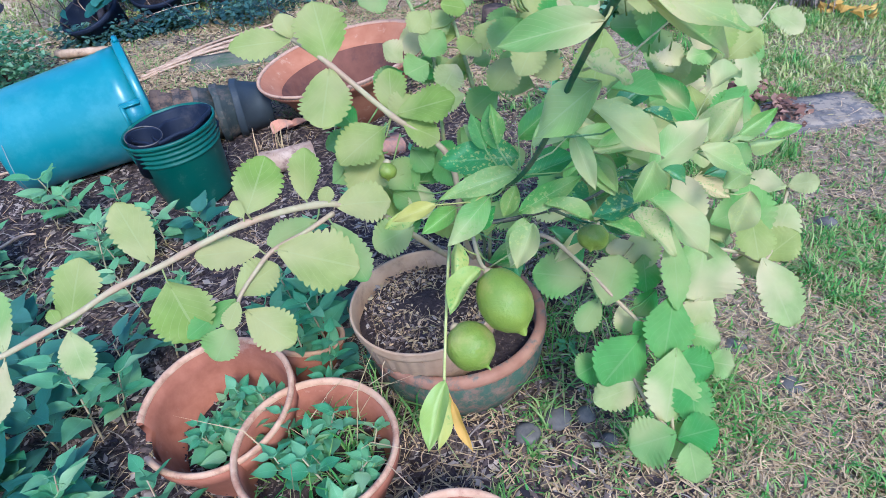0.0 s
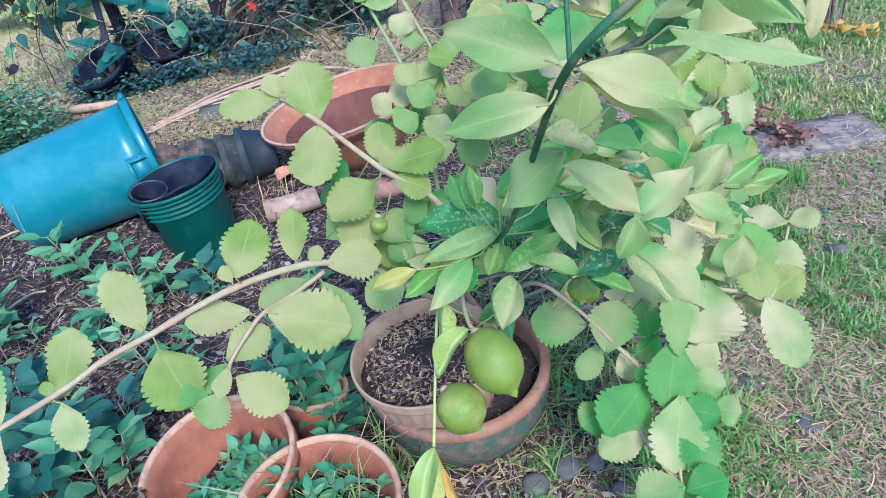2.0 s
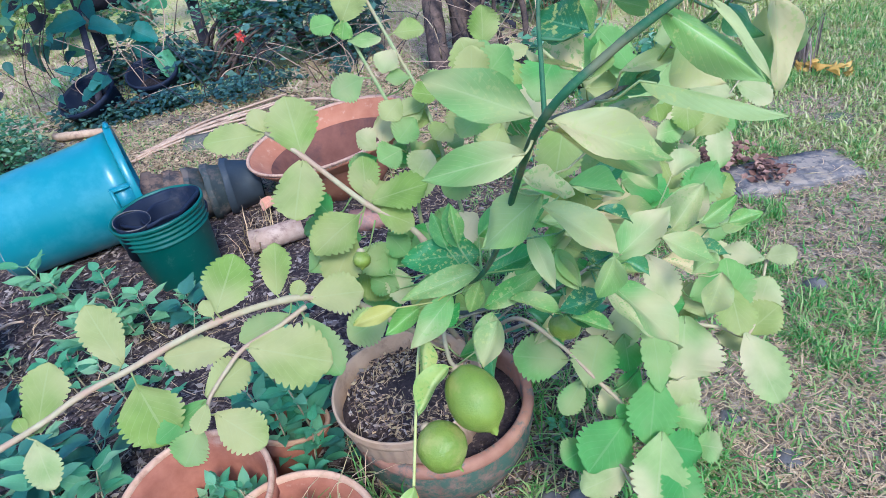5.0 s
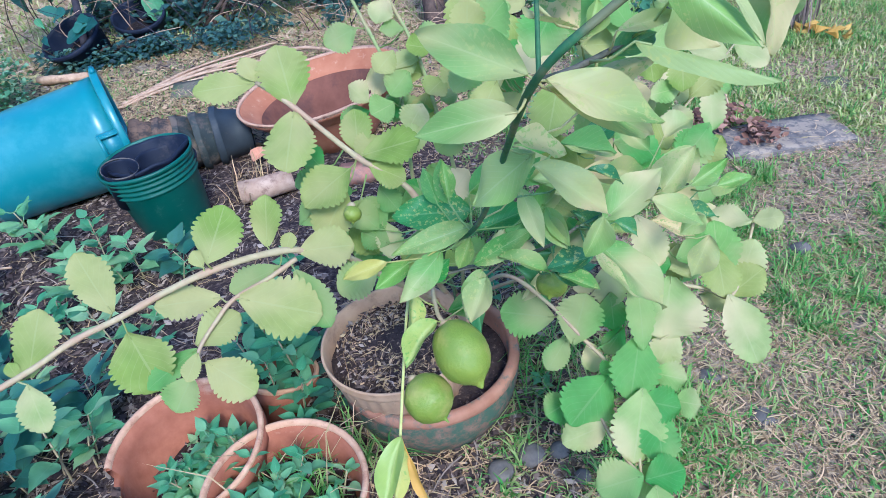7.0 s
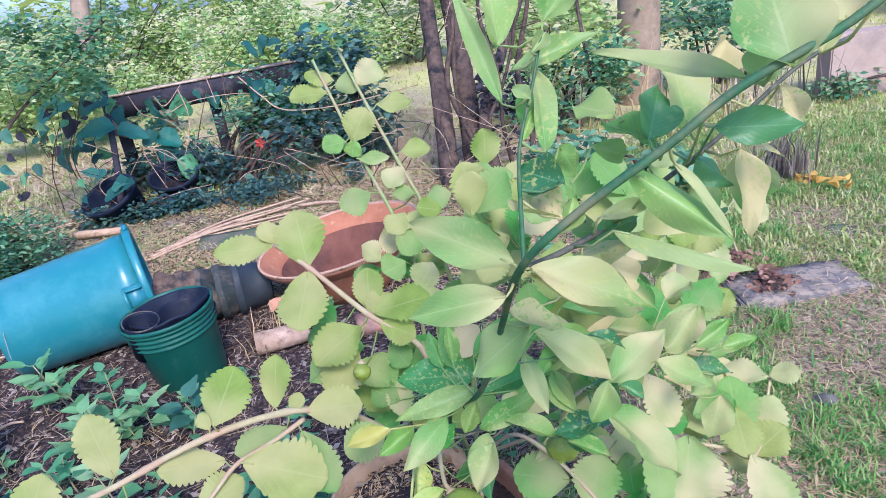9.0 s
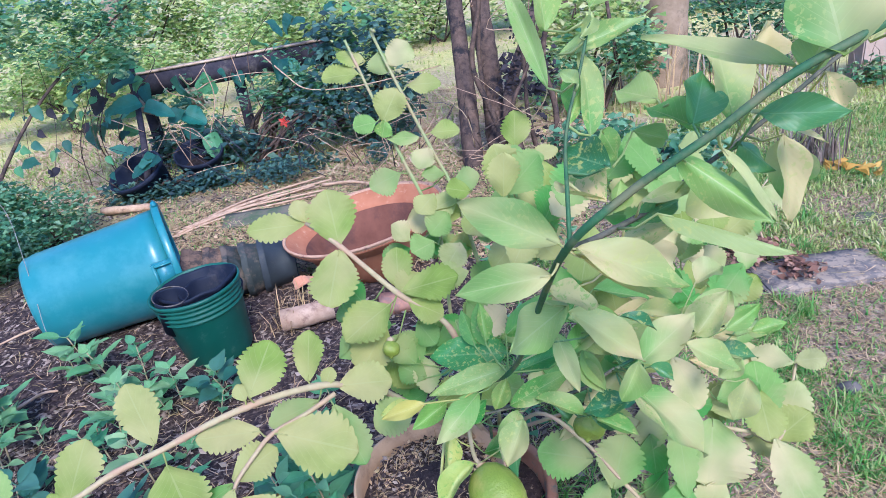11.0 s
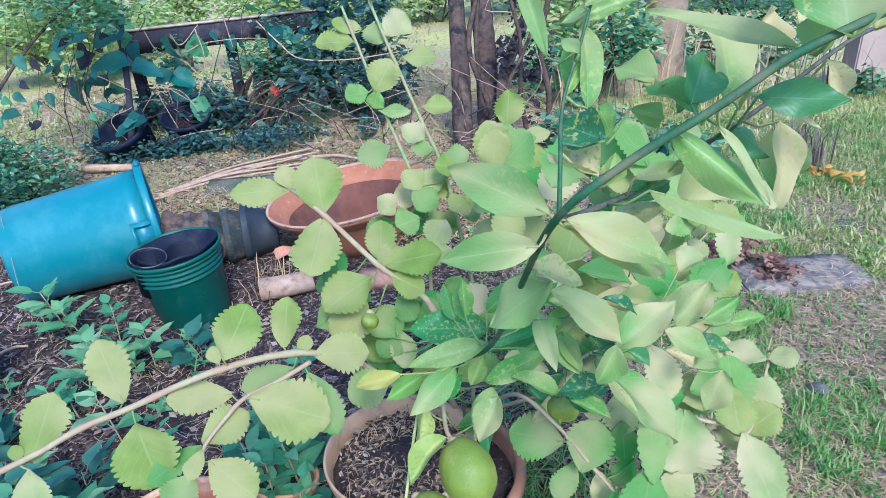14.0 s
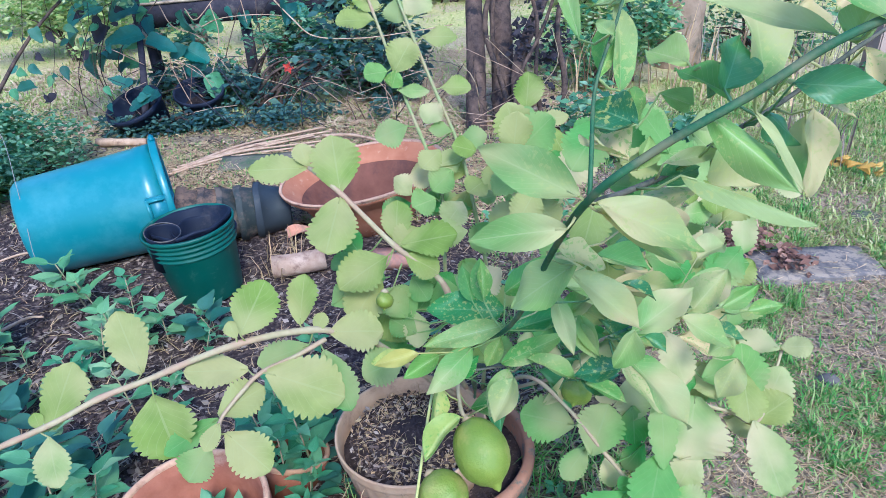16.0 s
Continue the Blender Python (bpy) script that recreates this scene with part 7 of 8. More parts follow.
for c, w in ((V(-0.90, 2.57, 0.03), 0.07), (V(-0.84, 2.60, 0.025), 0.05)):
    ob = leaf(None, c, c + V(0.09, 0.03, 0.03), w, "vine", brick_mat, (0, -0.4, 1), name="fallen_leaf", cup=0.4)
    tagged(ob, "curled reddish-brown fallen leaf beside the log", "leaf", "fallen leaves")

# wire hanging over the bin
wire = tube("wire", [(-1.975, 2.374, 0.709), (-1.880, 2.311, 0.592), (-1.832, 2.239, 0.437), (-1.779, 2.154, 0.299), (-1.719, 2.066, 0.189), (-1.726, 2.111, 0.077)], 0.0014, 0.0014, wire_mat, None, 5, 6)
tagged(wire, "thin pale wire hanging over the blue bin", "wire")


# ---- background: shrubs, vines, trunks, plank, wall ----
def cloud(name, clumps, size, material, seed, flat=0.9):
    """Many small bent leaves in uneven clumps: (centre, radii, count) each."""
    rng = random.Random(seed)
    verts, faces = [], []
    for c, rad, n in clumps:
        for _ in range(n):
            d = V(rng.gauss(0, 1), rng.gauss(0, 1), rng.gauss(0, 1)).normalized() * (rng.random() ** 0.45)
            p = V(*c) + V(d.x * rad[0], d.y * rad[1], d.z * rad[2])
            p += 0.25 * min(rad) * noise.noise_vector(p * 2.3)
            if p.z < 0.01:
                continue
            a = rng.uniform(0, 6.283)
            l = size * rng.uniform(0.5, 1.4)
            e = V(math.cos(a), math.sin(a), rng.uniform(-0.7, 0.3)).normalized()
            s = e.cross(V(rng.uniform(-0.6, 0.6), rng.uniform(-0.9, 0.3), flat)).normalized() * (l * 0.3)
            o = len(verts)
            t = p + e * l
            mid = p + e * (l * 0.45) + V(0, 0, 0.08 * l)
            verts += [p, mid + s, t, mid - s, mid - V(0, 0, 0.1 * l)]
            faces += [(o, o + 1, o + 4), (o + 1, o + 2, o + 4), (o + 2, o + 3, o + 4), (o + 3, o, o + 4)]
    return as_mesh(name, verts, faces, material)


def shrub(at, clumps, size, material, seed, label, stems=5, name="shrub"):
    ob = thing(name, at, label, "shrub")
    rng = random.Random(seed)
    for k in range(stems):
        c = V(*rng.choice(clumps)[0])
        b = V(at[0] + rng.uniform(-0.15, 0.15), at[1] + rng.uniform(-0.1, 0.1), -0.02)
        tube("branch", [b, b.lerp(c, 0.5) + V(rng.uniform(-0.1, 0.1), rng.uniform(-0.1, 0.1), 0.1), c], 0.016, 0.005, bark_mat, ob, 7, 5, 0.08)
    part("crown", cloud("crown", clumps, size, material, seed), None, ob)
    return ob


def around(c, r, rz, n, spread, count, seed):
    rng = random.Random(seed)
    return [((c[0] + rng.uniform(-1, 1) * spread[0], c[1] + rng.uniform(-1, 1) * spread[1], c[2] + rng.uniform(-1, 1) * spread[2]), (r * rng.uniform(0.6, 1.3), r * rng.uniform(0.6, 1.3), rz * rng.uniform(0.6, 1.3)), count) for _ in range(n)]


shrub((-2.75, 3.45, 0), around((-2.95, 3.15, 0.24), 0.25, 0.2, 15, (0.42, 0.5, 0.16), 900, 41), 0.038, light_bush_mat, 42, "low shrub with many small dull green leaves beside the bin", name="bush")
def by_line(a, b, n, r, rz, count, seed, wob):
    """Clumps strung from a to b."""
    rng = random.Random(seed)
    a, b = V(*a), V(*b)
    return [(tuple(a.lerp(b, rng.random()) + V(rng.uniform(-wob, wob), rng.uniform(-wob, wob), rng.uniform(-wob, wob))), (r * rng.uniform(0.6, 1.3), r, rz * rng.uniform(0.6, 1.3)), count) for _ in range(n)]


shrub((-3.3, 3.5, 0), by_line((-2.931, 3.934, 1.162), (-2.214, 4.322, 1.132), 18, 0.2, 0.11, 130, 43, 0.22), 0.048, mixed_bush_mat, 44, "leafy green shrub overhanging the garden's corner", 1, "bush")
strands = thing("vine", (-2.736, 4.421, 0.978), "thin hanging vine strands with scattered leaves", "vine")
r6 = random.Random(6)
for a, b in (((-2.999, 4.410, 1.005), (-2.882, 3.920, 0.211)), ((-2.866, 4.451, 0.950), (-2.749, 4.121, 0.367)), ((-2.750, 4.491, 0.895), (-2.607, 4.077, 0.251)), ((-2.578, 4.490, 0.860), (-2.646, 4.175, 0.459)), ((-3.045, 4.255, 0.925), (-3.018, 3.979, 0.358))):
    a, b = V(*a), V(*b)
    mid = a.lerp(b, 0.5) + V(r6.uniform(-0.12, 0.12), 0, 0)
    tube("runner", [a, mid, b], 0.0022, 0.0015, bark_mat, strands, 5, 6)
    for k in range(6):
        c = a.lerp(b, r6.random()) + V(r6.uniform(-0.08, 0.08), r6.uniform(-0.05, 0.05), 0)
        s = r6.uniform(0.05, 0.11)
        leaf(strands, c, c + V(r6.uniform(-1, 1), -0.3, r6.uniform(-1, 0.2)).normalized() * s, s * 0.6, "weed", r6.choice((weed_mat, vine_mat, black_leaf_mat)), (0, -0.8, 0.5), stalk=c + V(0, 0, 0.02))

# plank on posts with vines over it
bench = thing("plank_bench", (-2.793, 5.074, 0.724), "dark weathered plank on short posts, overgrown with vines", "bench")
pa, pb = V(*(-2.793, 5.074, 0.724)), V(*(-1.269, 5.623, 0.757))
d = (pb - pa)
q = Matrix.Translation((pa + pb) / 2) @ d.to_track_quat("X", "Z").to_matrix().to_4x4()
bm = bmesh.new()
box(bm, q @ pose(0, 0, -0.06), d.length, 0.05, 0.17, 0.008)
part("plank", bm, beam_mat, bench)
bm = bmesh.new()
box(bm, q @ pose(0, 0.02, 0.035), d.length * 1.01, 0.1, 0.018, 0.004)
part("cap", bm, edge_mat, bench, "pale weathered upper edge")
for f in (0.04, 0.5, 0.97):
    c = pa.lerp(pb, f)
    bm = bmesh.new()
    box(bm, pose(c.x, c.y + 0.06, (c.z - 0.15) / 2, 0, 0, 20), 0.09, 0.06, c.z - 0.15, 0.006)
    part("post", bm, beam_mat, bench)
bm = bmesh.new()
box(bm, q @ pose(-d.length * 0.46, -0.05, -0.2, 10, 24, 0), 0.26, 0.02, 0.14, 0.004)
part("board", bm, edge_mat, bench, "pale broken board end")
bm = bmesh.new()
box(bm, q @ pose(-d.length * 0.22, -0.03, -0.22, 5, 4, 0), 0.13, 0.02, 0.16, 0.004)
part("board", bm, edge_mat, bench, "pale broken board end")

vine = thing("vine", (pa.x, pa.y, 0), "dark vine with broad bluish-green leaves over the plank", "vine")
rv = random.Random(8)
v_pts = []
for k in range(9):
    a = pa.lerp(pb, rv.uniform(-0.1, 1.15)) + V(0, -0.15, 0.1 * rv.random())
    b = V(a.x + rv.uniform(-0.4, 0.4), a.y - 0.2 + rv.uniform(-0.2, 0.2), 0.0)
    mid = (a + b) / 2 + V(rv.uniform(-0.25, 0.25), -0.1, 0)
    v_pts += [tuple(a), tuple(mid)]
    tube("runner", [b, mid, a, a + V(rv.uniform(-0.4, 0.4), rv.uniform(-0.2, 0.2), rv.uniform(0, 0.35))], 0.0045, 0.0025, bark_mat, vine, 6, 6, 0.06)
for k in range(90):
    a = pa.lerp(pb, rv.uniform(-0.18, 1.25)) + V(rv.uniform(-0.1, 0.1), rv.uniform(-0.45, 0.05), rv.uniform(-0.55, 0.32))
    s = rv.uniform(0.10, 0.19)
    t = a + V(rv.uniform(-0.7, 0.7), rv.uniform(-0.5, 0.1), rv.uniform(-0.7, 0.1)).normalized() * s
    if a.z < 0.08 or k % 3 == 0:
        continue
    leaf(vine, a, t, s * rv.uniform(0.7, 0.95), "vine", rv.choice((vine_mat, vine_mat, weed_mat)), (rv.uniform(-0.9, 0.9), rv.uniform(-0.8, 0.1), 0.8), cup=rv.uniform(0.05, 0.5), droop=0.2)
# broad leaves and bare runners of the vine in front of the plank
leaf(vine, (-2.747, 4.619, 0.808), (-2.911, 4.445, 0.744), 0.237, "vine", broad_vine_mat, (0.1, -0.7, 0.7), cup=0.2, droop=0.15)
leaf(vine, (-2.589, 4.825, 0.780), (-2.746, 4.670, 0.731), 0.222, "vine", vine_mat, (0.1, -0.7, 0.7), cup=0.2, droop=0.15)
leaf(vine, (-2.492, 4.626, 0.608), (-2.683, 4.453, 0.602), 0.168, "vine", broad_vine_mat, (0.1, -0.7, 0.7), cup=0.2, droop=0.15)
leaf(vine, (-2.502, 4.672, 0.569), (-2.308, 4.705, 0.489), 0.141, "vine", broad_vine_mat, (0.1, -0.7, 0.7), cup=0.2, droop=0.15)
leaf(vine, (-2.692, 4.521, 0.698), (-2.737, 4.419, 0.604), 0.121, "vine", black_leaf_mat, (0.1, -0.7, 0.7), cup=0.2, droop=0.15)
leaf(vine, (-2.306, 4.821, 0.499), (-2.368, 4.718, 0.415), 0.133, "vine", vine_mat, (0.1, -0.7, 0.7), cup=0.2, droop=0.15)
leaf(vine, (-2.293, 4.822, 0.465), (-2.139, 4.825, 0.381), 0.171, "vine", broad_vine_mat, (0.1, -0.7, 0.7), cup=0.2, droop=0.15)
leaf(vine, (-1.609, 5.193, 0.359), (-1.772, 5.076, 0.329), 0.193, "vine", weed_mat, (0.1, -0.7, 0.7), cup=0.2, droop=0.15)
leaf(vine, (-1.619, 5.187, 0.348), (-1.424, 5.175, 0.247), 0.213, "vine", broad_vine_mat, (0.1, -0.7, 0.7), cup=0.2, droop=0.15)
leaf(vine, (-2.070, 4.676, 0.319), (-1.995, 4.601, 0.099), 0.146, "vine", weed_mat, (0.1, -0.7, 0.7), cup=0.2, droop=0.15)
leaf(vine, (-2.250, 4.829, 0.386), (-2.220, 4.754, 0.231), 0.161, "vine", vine_mat, (0.1, -0.7, 0.7), cup=0.2, droop=0.15)
leaf(vine, (-1.602, 5.242, 0.665), (-1.428, 5.235, 0.606), 0.174, "vine", broad_vine_mat, (0.1, -0.7, 0.7), cup=0.2, droop=0.15)
leaf(vine, (-2.624, 4.591, 0.977), (-2.448, 4.626, 0.876), 0.186, "vine", weed_mat, (0.1, -0.7, 0.7), cup=0.2, droop=0.15)
leaf(vine, (-1.392, 5.279, 0.475), (-1.533, 5.175, 0.421), 0.164, "vine", vine_mat, (0.1, -0.7, 0.7), cup=0.2, droop=0.15)
leaf(vine, (-2.683, 3.633, 0.496), (-2.721, 3.538, 0.496), 0.081, "vine", dark_weed_mat, (0.1, -0.7, 0.7), cup=0.2, droop=0.15)
leaf(vine, (-2.642, 3.719, 0.803), (-2.594, 3.681, 0.731), 0.073, "vine", dark_weed_mat, (0.1, -0.7, 0.7), cup=0.2, droop=0.15)
tube("runner", [V(-2.181, 4.899, 0.611), V(-2.044, 4.967, 0.659), V(-1.755, 5.082, 0.661), V(-1.428, 5.182, 0.605)], 0.0045, 0.0028, cane_mat, vine, 5, 6, 0.04)
tube("runner", [V(-1.909, 5.044, 0.850), V(-1.888, 5.039, 0.715), V(-1.872, 5.031, 0.608)], 0.0045, 0.0028, cane_mat, vine, 5, 6, 0.04)
tube("runner", [V(-2.062, 4.863, 0.772), V(-2.036, 4.842, 0.532), V(-2.148, 4.718, 0.172)], 0.0045, 0.0028, cane_mat, vine, 5, 6, 0.04)
tube("runner", [V(-2.305, 4.230, -0.035), V(-2.195, 4.328, 0.086), V(-2.031, 4.419, 0.119), V(-1.853, 4.501, 0.121)], 0.0045, 0.0028, cane_mat, vine, 5, 6, 0.04)
tube("runner", [V(-2.418, 4.803, 0.782), V(-2.357, 4.817, 0.633), V(-2.193, 4.882, 0.532), V(-1.998, 4.911, 0.226)], 0.0045, 0.0028, cane_mat, vine, 5, 6, 0.04)
tube("runner", [V(-2.771, 4.341, 0.628), V(-2.649, 4.409, 0.563), V(-2.466, 4.493, 0.427)], 0.0045, 0.0028, cane_mat, vine, 5, 6, 0.04)
tube("runner", [V(-2.268, 4.876, 0.749), V(-2.210, 4.893, 0.663), V(-2.080, 4.967, 0.791)], 0.0045, 0.0028, cane_mat, vine, 5, 6, 0.04)
tube("runner", [V(-1.768, 4.618, 0.011), V(-1.663, 4.688, 0.117), V(-1.484, 4.755, 0.134)], 0.0045, 0.0028, cane_mat, vine, 5, 6, 0.04)
tube("runner", [V(-2.142, 4.545, 0.401), V(-2.186, 4.457, 0.118)], 0.0045, 0.0028, bark_mat, vine, 5, 6, 0.04)
rose = thing("red_flower", (-1.484, 4.674, 0.344), "small red flower among dark vine leaves", "flower")
for k in range(5):
    c = V(*(-1.484, 4.674, 0.344))
    a = k * 1.256
    e = V(math.cos(a), -0.3, math.sin(a)) * 0.045
    leaf(rose, c, c + e, 0.03, "weed", red_mat, (0, -1, 0.3), name="petal", teeth=0)
tube("stalk", [c, c + V(0, 0.03, -0.15), c + V(0.02, 0.05, -0.55)], 0.003, 0.004, green_stem_mat, rose, 6, 4)
shrub((-1.8, 4.85, 0), around((-1.35, 4.9, 0.2), 0.26, 0.16, 11, (0.65, 0.28, 0.2), 130, 51), 0.07, shaded_bush_mat, 52, "dark tangled undergrowth below the plank", 12, "undergrowth")
shrub((-2.2, 4.95, 0), around((-2.1, 4.95, 0.2), 0.25, 0.16, 5, (0.45, 0.12, 0.08), 200, 55), 0.06, shaded_bush_mat, 56, "dark low undergrowth round black pots", 6, "undergrowth")
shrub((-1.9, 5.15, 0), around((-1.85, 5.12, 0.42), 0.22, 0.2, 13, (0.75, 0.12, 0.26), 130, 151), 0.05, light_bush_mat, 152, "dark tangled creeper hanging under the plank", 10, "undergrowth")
shrub((-1.0, 5.3, 0), around((-0.95, 5.25, 0.55), 0.26, 0.3, 8, (0.36, 0.3, 0.36), 170, 53), 0.075, shaded_bush_mat, 54, "dark leafy undergrowth beside tree trunks", 8, "undergrowth")
shrub((-2.23, 4.38, 0), by_line((-2.600, 4.120, 0.060), (-1.860, 4.340, 0.060), 20, 0.1, 0.06, 85, 157, 0.05), 0.042, shaded_bush_mat, 158, "low dark weeds in front of black pots", 5, "undergrowth")
shrub((-1.55, 4.3, 0), around((-1.5, 4.42, 0.07), 0.16, 0.07, 15, (0.75, 0.22, 0.03), 95, 57), 0.042, shaded_bush_mat, 58, "low dark weeds at the edge of the undergrowth", 0, "undergrowth")
rt = random.Random(77)
for k in range(46):
    a = V(rt.uniform(-2.7, -0.45), rt.uniform(4.2, 4.9), 0.02)
    tw = tube("dead_branch", [a, a + V(rt.uniform(-0.3, 0.3), -0.1, rt.uniform(0.15, 0.45)), a + V(rt.uniform(-0.45, 0.45), rt.uniform(-0.3, 0.1), rt.uniform(0.05, 0.5))], 0.0036, 0.0014, (bark_mat, beam_mat, cane_mat)[k % 3], None, 6, 5, 0.08)
    tagged(tw, "thin dead branch in the undergrowth", "branch", "dead branches")
hang = tube("creeper", [(-1.675, 5.094, 0.780), (-1.499, 4.983, 0.635), (-1.323, 4.889, 0.523), (-0.977, 4.856, 0.504), (-0.598, 4.905, 0.532), (-0.306, 5.001, 0.558)], 0.006, 0.004, cane_mat, None, 6, 6, 0.05)
tagged(hang, "thin pale creeper hanging from the plank to the trunks", "creeper")

# black pots at the plank's foot
for (x, y, _z), r, lean in (((-2.43, 4.345, 0.000), 0.19, (26, -10)), ((-2.17, 4.673, 0.000), 0.17, (24, 6))):
    bp = thing("black_pot", (x, y, 0), "black plastic pot with weeds at the foot of the plank", "flower pot", "black pots by the plank")
    bm = lathe([(0.02, 0), (r * 0.75, 0), (r * 0.97, 0.23), (r * 1.03, 0.235), (r * 1.04, 0.265), (r * 0.98, 0.27), (r * 0.95, 0.25), (r * 0.72, 0.012), (0.02, 0.012)], pose(x, y, -0.02, *lean), 44, wobble=0.03)
    part("wall", bm, black_mat, bp)
    part("soil", lathe([(r * 0.86, 0.12), (r * 0.5, 0.125), (0.001, 0.13)], pose(x, y, -0.02, *lean), 30), black_soil_mat, bp)
sap = thing("sapling", (-2.445, 4.304, 0.100), "thin dark sapling stem growing in a black pot", "sapling")
tube("trunk", [(-2.445, 4.304, 0.100), (-2.485, 4.496, 0.399), (-2.568, 4.719, 0.642), (-2.645, 4.948, 0.896)], 0.026, 0.018, beam_mat, sap, 9, 6, 0.06)
for k in range(7):
    a = V(-2.46 + rv.uniform(-0.15, 0.2), 4.15 + rv.uniform(-0.1, 0.2), 0.22 + rv.uniform(0, 0.12))
    leaf(sap, a, a + V(rv.uniform(-0.14, 0.14), -0.08, rv.uniform(-0.08, 0.08)), 0.1, "vine", vine_mat, (0, -0.6, 0.7))

# cluster of trunks
trunks = thing("tree", (0.05, 4.3, 0), "clump of slender brown trunks with dead twigs at the foot", "tree")
for (a, b, c, r0, r1) in (((-0.108, 4.173, 0.000), (-0.114, 4.451, 0.408), (-0.140, 4.757, 0.919), 0.072, 0.06), ((0.081, 4.275, 0.000), (0.062, 4.631, 0.401), (0.029, 4.874, 0.900), 0.088, 0.075),
                          ((0.210, 4.170, 0.000), (0.166, 4.400, 0.368), (0.340, 4.823, 0.740), 0.05, 0.035)):
    a, b, c = V(*a), V(*b), V(*c)
    e = c + (c - b) * 1.8
    tube("trunk", [a - V(0, 0, 0.05), b, c, e, e + V(rt.uniform(-0.08, 0.08), 0, 1.2)], r0, r1 * 0.7, bark_mat, trunks, 12, 9, 0.07)
for k in range(26):
    a = V(rt.uniform(-0.1, 0.4), rt.uniform(3.95, 4.3), rt.uniform(0.0, 0.3) if k % 4 else rt.uniform(0.8, 1.1))
    tube("twig", [a, a + V(rt.uniform(-0.25, 0.25), -0.05, rt.uniform(-0.1, 0.35)), a + V(rt.uniform(-0.55, 0.55), rt.uniform(-0.2, 0.2), rt.uniform(-0.1, 0.6))], 0.0042, 0.0014, (cane_mat, bark_mat, stem_mat)[k % 3], trunks, 5, 4, 0.05)
for k in range(5):
    a = V(rt.uniform(-0.22, 0.5), rt.uniform(4.15, 4.6), -0.03)
    b = a + V(rt.uniform(-0.2, 0.2), rt.uniform(-0.1, 0.1), 0.7)
    c = b + V(rt.uniform(-0.25, 0.25), rt.uniform(-0.1, 0.1), 0.8)
    tube("stem", [a, a.lerp(b, 0.5) + V(rt.uniform(-0.08, 0.08), 0, 0), b, b.lerp(c, 0.5) + V(rt.uniform(-0.1, 0.1), 0, 0), c, c + V(rt.uniform(-0.2, 0.2), 0, 0.7)], rt.uniform(0.012, 0.026), 0.008, bark_mat, trunks, 7, 5, 0.1)
part("dead_leaves", cloud("dead_leaves", around((0.33, 4.42, 0.6), 0.09, 0.22, 9, (0.16, 0.1, 0.34), 40, 176), 0.05, black_leaf_mat, 177, 0.2), None, trunks, "dark dry leaves hanging on the stems")
stump = thing("stump", (0.128, 3.753, 0.000), "short dark stump in front of the trunks", "stump")
v, f = tube_data([np.array(V(*(0.126, 3.654, 0.000)) + V(0, 0, z)) for z in (-0.03, 0.06, 0.15)], 0.08, 0.066, 14, 0.09)
part("wood", as_mesh("wood", v, f, bark_mat), None, stump)

broad = thing("tree", (1.60, 6.031, 0.000), "broad pale-barked tree trunk standing behind the lemon tree", "tree")
b0 = V(1.60, 6.031, 0.0)
tube("trunk", [b0 - V(0, 0, 0.1), b0 + V(0.0, 0, 0.5), b0 + V(0.02, 0, 1.3), b0 + V(0.05, 0, 3.2)], 0.2, 0.16, post_mat, broad, 18, 7, 0.03)
thin = tube("sapling", [(1.053, 5.122, 0.086), (1.040, 5.277, 0.402), (1.008, 5.470, 0.798), (0.995, 5.624, 1.113)], 0.018, 0.014, bark_mat, None, 8, 6, 0.06)
tagged(thin, "thin bare sapling stem behind the lemon tree", "sapling")


def spot_reed(rng):
    return V(rng.uniform(0.5, 2.2), rng.uniform(4.6, 5.6), 0.0)


scatter("brush", 80, spot_reed, blade(0.3, 0.95, 0.006, 0.35), straw_mat, 71, "dry upright brush of brown stalks", "brush")
scatter("brush", 80, lambda r: V(r.uniform(1.5, 3.0), r.uniform(5.0, 6.2), 0.0), blade(0.3, 0.9, 0.006, 0.3), clod_mat, 171, "dark dead stalks standing behind the lemon tree", "brush")
scatter("brush", 150, lambda r: V(1.80 + r.gauss(0, 0.06), 3.62 + r.gauss(0, 0.09), 0.0), blade(0.14, 0.40, 0.005, 0.3), clod_mat, 172, "clump of dead grey stalks standing in the lawn", "brush")
scatter("dry_litter", 13000, lambda r: V(r.uniform(-4.6, -2.4), r.uniform(4.3, 6.8), 0.0), curl(0.06, 0.2, 0.007), sunlit_straw_mat, 173, "pale dry grass lying behind the shrubs", "straw")
scatter("short_grass", 1800, lambda r: V(r.uniform(-4.6, -2.4), r.uniform(4.3, 6.8), 0.0), blade(0.05, 0.16, 0.006, 0.9), far_grass_mat, 178, "light green tufts behind the shrubs", "grass")
scatter("dry_litter", 12000, lambda r: V(r.uniform(-1.2, 0.9), r.uniform(4.3, 7.0), 0.0), curl(0.05, 0.17, 0.005), sunlit_straw_mat, 179, "pinkish dry straw lying behind the trunks", "straw")
shrub((2.4, 6.4, 0), around((2.35, 6.4, 0.45), 0.4, 0.35, 8, (0.55, 0.3, 0.3), 260, 174), 0.07, light_bush_mat, 175, "dull green shrub between the trunk and the wall", 6)
shrub((0.85, 5.3, 0), around((0.85, 5.3, 0.3), 0.26, 0.25, 7, (0.4, 0.25, 0.22), 190, 78), 0.06, mixed_bush_mat, 79, "tangled green shrub beside the trunks", 6)
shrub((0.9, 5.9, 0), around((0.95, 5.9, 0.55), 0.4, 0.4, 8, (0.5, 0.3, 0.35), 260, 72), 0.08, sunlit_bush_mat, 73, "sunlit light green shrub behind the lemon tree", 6)
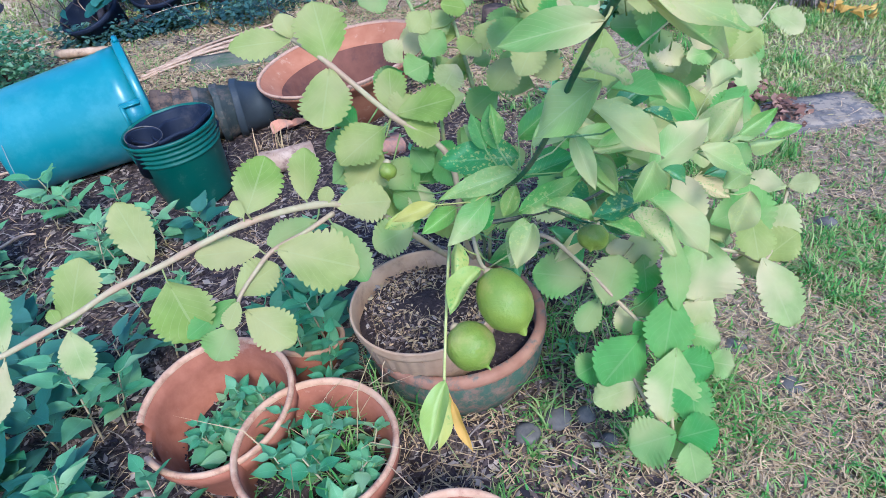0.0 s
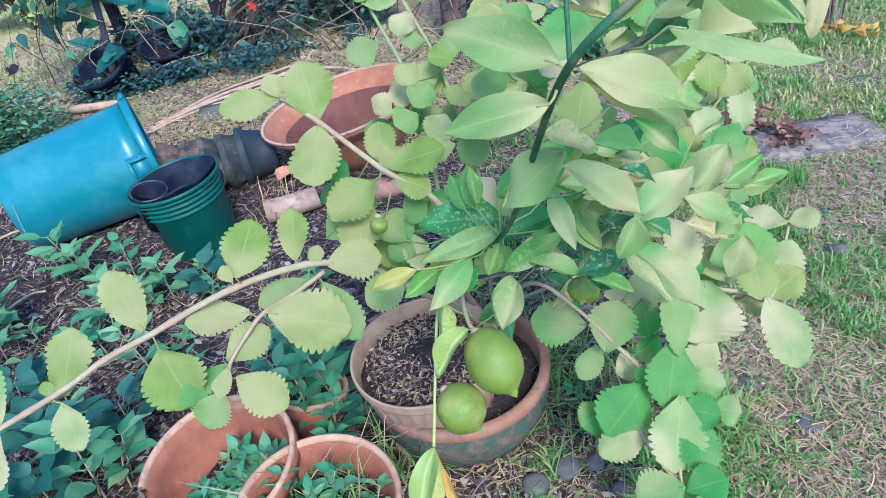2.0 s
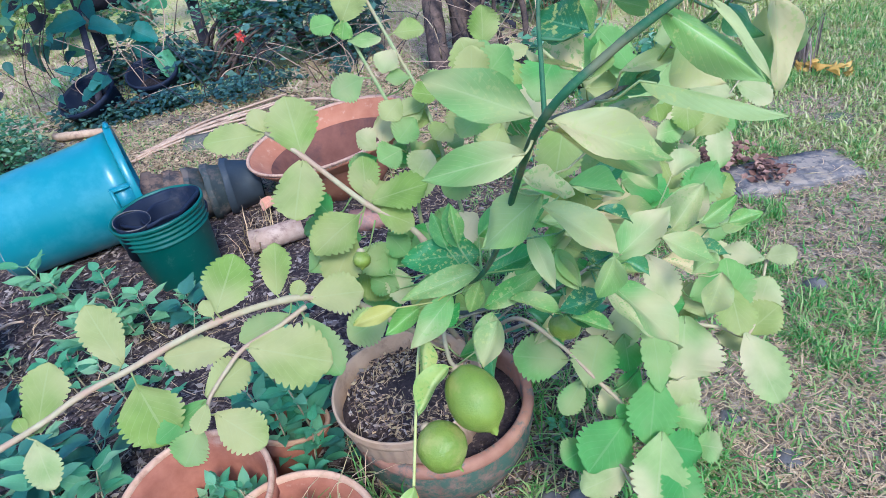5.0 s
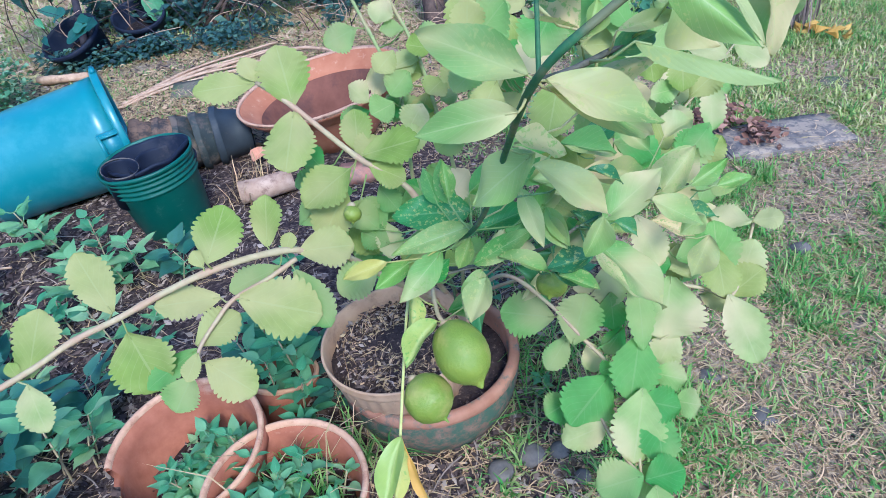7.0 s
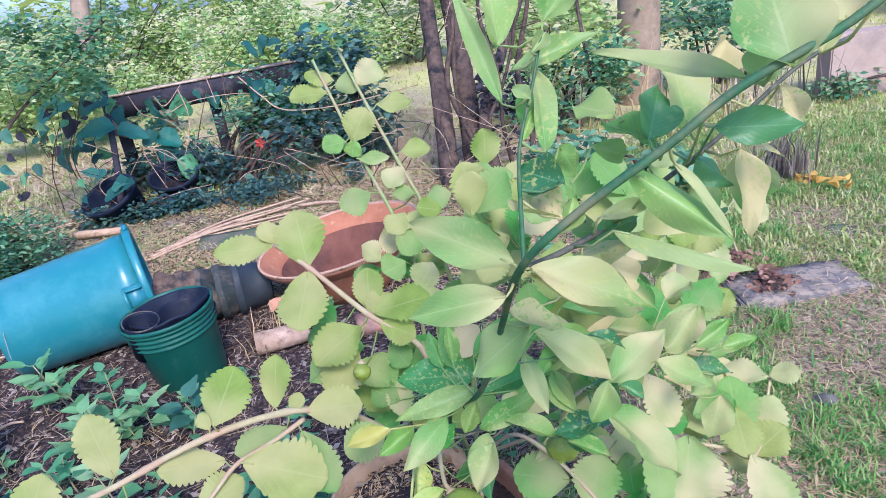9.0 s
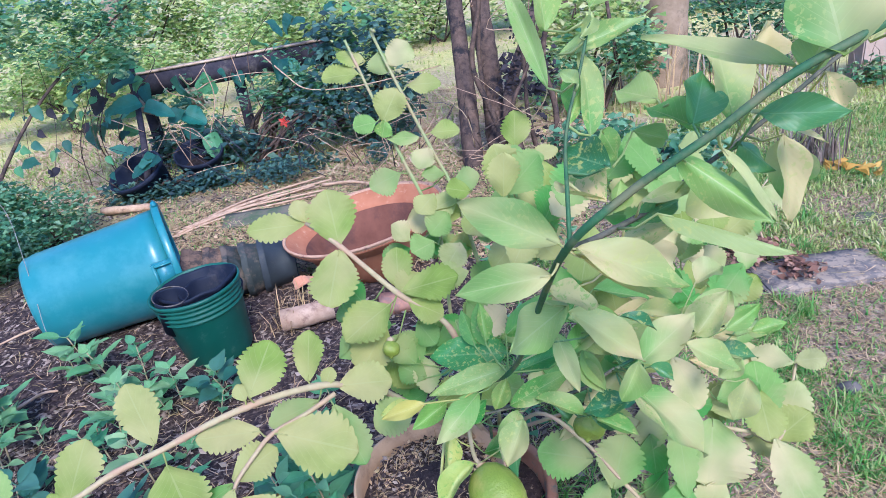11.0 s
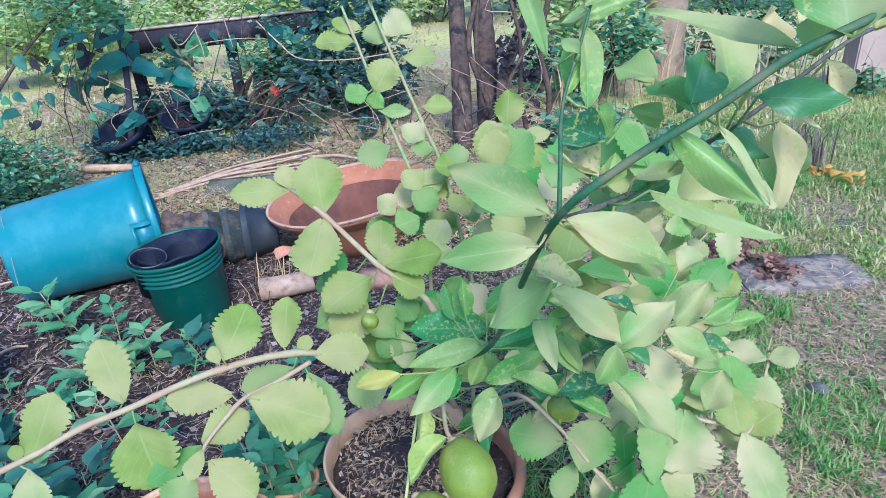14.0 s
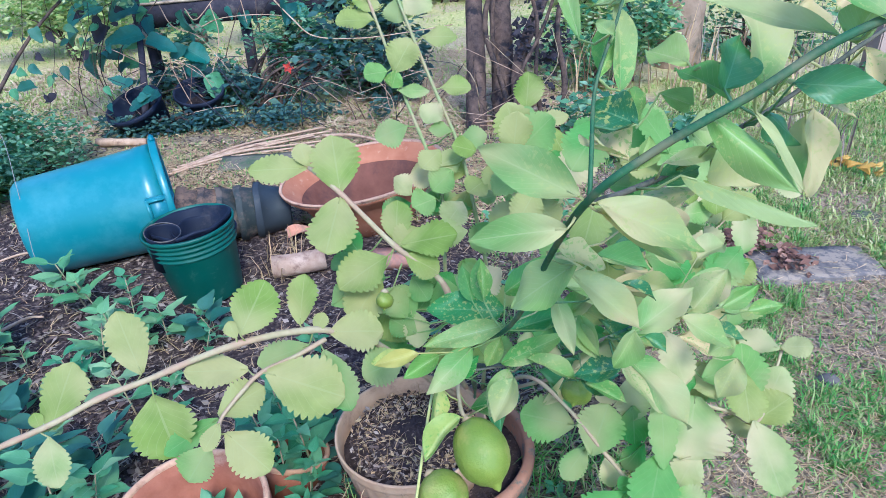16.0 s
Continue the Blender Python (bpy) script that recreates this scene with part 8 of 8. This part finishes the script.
shrub((0.9, 3.6, 0), around((0.85, 3.55, 0.18), 0.2, 0.16, 5, (0.3, 0.25, 0.08), 170, 74), 0.07, light_bush_mat, 75, "low light green weeds behind the lemon pot", 3)
shrub((1.15, 2.45, 0), around((1.13, 2.46, 0.04), 0.10, 0.035, 7, (0.13, 0.12, 0.015), 70, 76), 0.036, dead_bush_mat, 77, "heap of dry brown leaves beside the slab", 0, "leaf_heap")

for a, b, c in (((1.081, 2.298, 0.000), (1.178, 2.604, -0.028), (1.156, 2.682, 0.083)), ((1.090, 2.196, 0.000), (1.205, 2.523, -0.057), (1.254, 2.584, 0.022)), ((1.029, 2.230, 0.000), (1.089, 2.554, -0.086), (1.034, 2.571, -0.057))):
    dry_stem = tube("dry_stalk", [V(*a) - V(0, 0, 0.01), b, c], 0.008, 0.004, cane_mat, None, 7, 6, 0.08)
    tagged(dry_stem, "curved dry brown stalk beside the leaf heap", "stalk", "dry stalks")

# low plastered wall
bm = bmesh.new()
wa = V(*(2.881, 5.448, 0.000))
box(bm, pose(wa.x + 3.0, wa.y + 0.1, 0.22, 0, 0, 3), 6.0, 0.2, 0.5, 0.01)
part_wall = part("wall_low", bm, wall_mat, smooth=False)
tagged(part_wall, "low pinkish plastered garden wall", "wall", kind="structure")
shrub((wa.x + 0.8, wa.y - 0.25, 0), around((wa.x + 1.0, wa.y - 0.2, 0.08), 0.2, 0.1, 7, (1.0, 0.1, 0.03), 120, 140), 0.06, mixed_bush_mat, 141, "low weeds along the foot of the garden wall", 4)

# sunlit hedges and woods that close the garden
far_spots = [(-7.5, 9.0), (-5.2, 9.6), (-3.0, 10.4), (-0.8, 11.0), (1.6, 11.2), (4.0, 10.6), (6.4, 9.4), (8.4, 7.6), (-9.0, 7.0)]
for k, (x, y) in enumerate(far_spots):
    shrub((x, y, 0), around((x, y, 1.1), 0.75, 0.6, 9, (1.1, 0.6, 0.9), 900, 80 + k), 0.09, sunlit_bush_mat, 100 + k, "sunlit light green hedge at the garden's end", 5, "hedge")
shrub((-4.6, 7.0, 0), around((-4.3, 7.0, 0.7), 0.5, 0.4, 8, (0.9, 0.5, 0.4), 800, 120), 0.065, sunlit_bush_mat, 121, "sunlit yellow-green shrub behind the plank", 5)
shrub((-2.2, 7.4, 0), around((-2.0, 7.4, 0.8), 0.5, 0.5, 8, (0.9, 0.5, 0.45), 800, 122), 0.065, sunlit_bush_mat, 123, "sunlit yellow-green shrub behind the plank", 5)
pale = tube("tree", [(-4.006, 7.225, 0.977), (-4.029, 7.469, 1.549), (-4.008, 7.762, 2.229), (-3.915, 8.202, 3.240)], 0.1, 0.07, post_mat, None, 12, 6, 0.04)
pale.data.name = "trunk"
tagged(pale, "pale slender tree trunk behind the plank", "tree")
woods = []
for k in range(40):
    a = 6.283 * k / 40
    woods.append(((22 * math.cos(a), 3 + 22 * math.sin(a), 2.5), (2.4, 2.4, 2.8), 260))
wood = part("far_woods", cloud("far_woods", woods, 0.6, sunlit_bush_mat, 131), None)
tagged(wood, "ring of far green woods round the garden", "woods", kind="stuff")
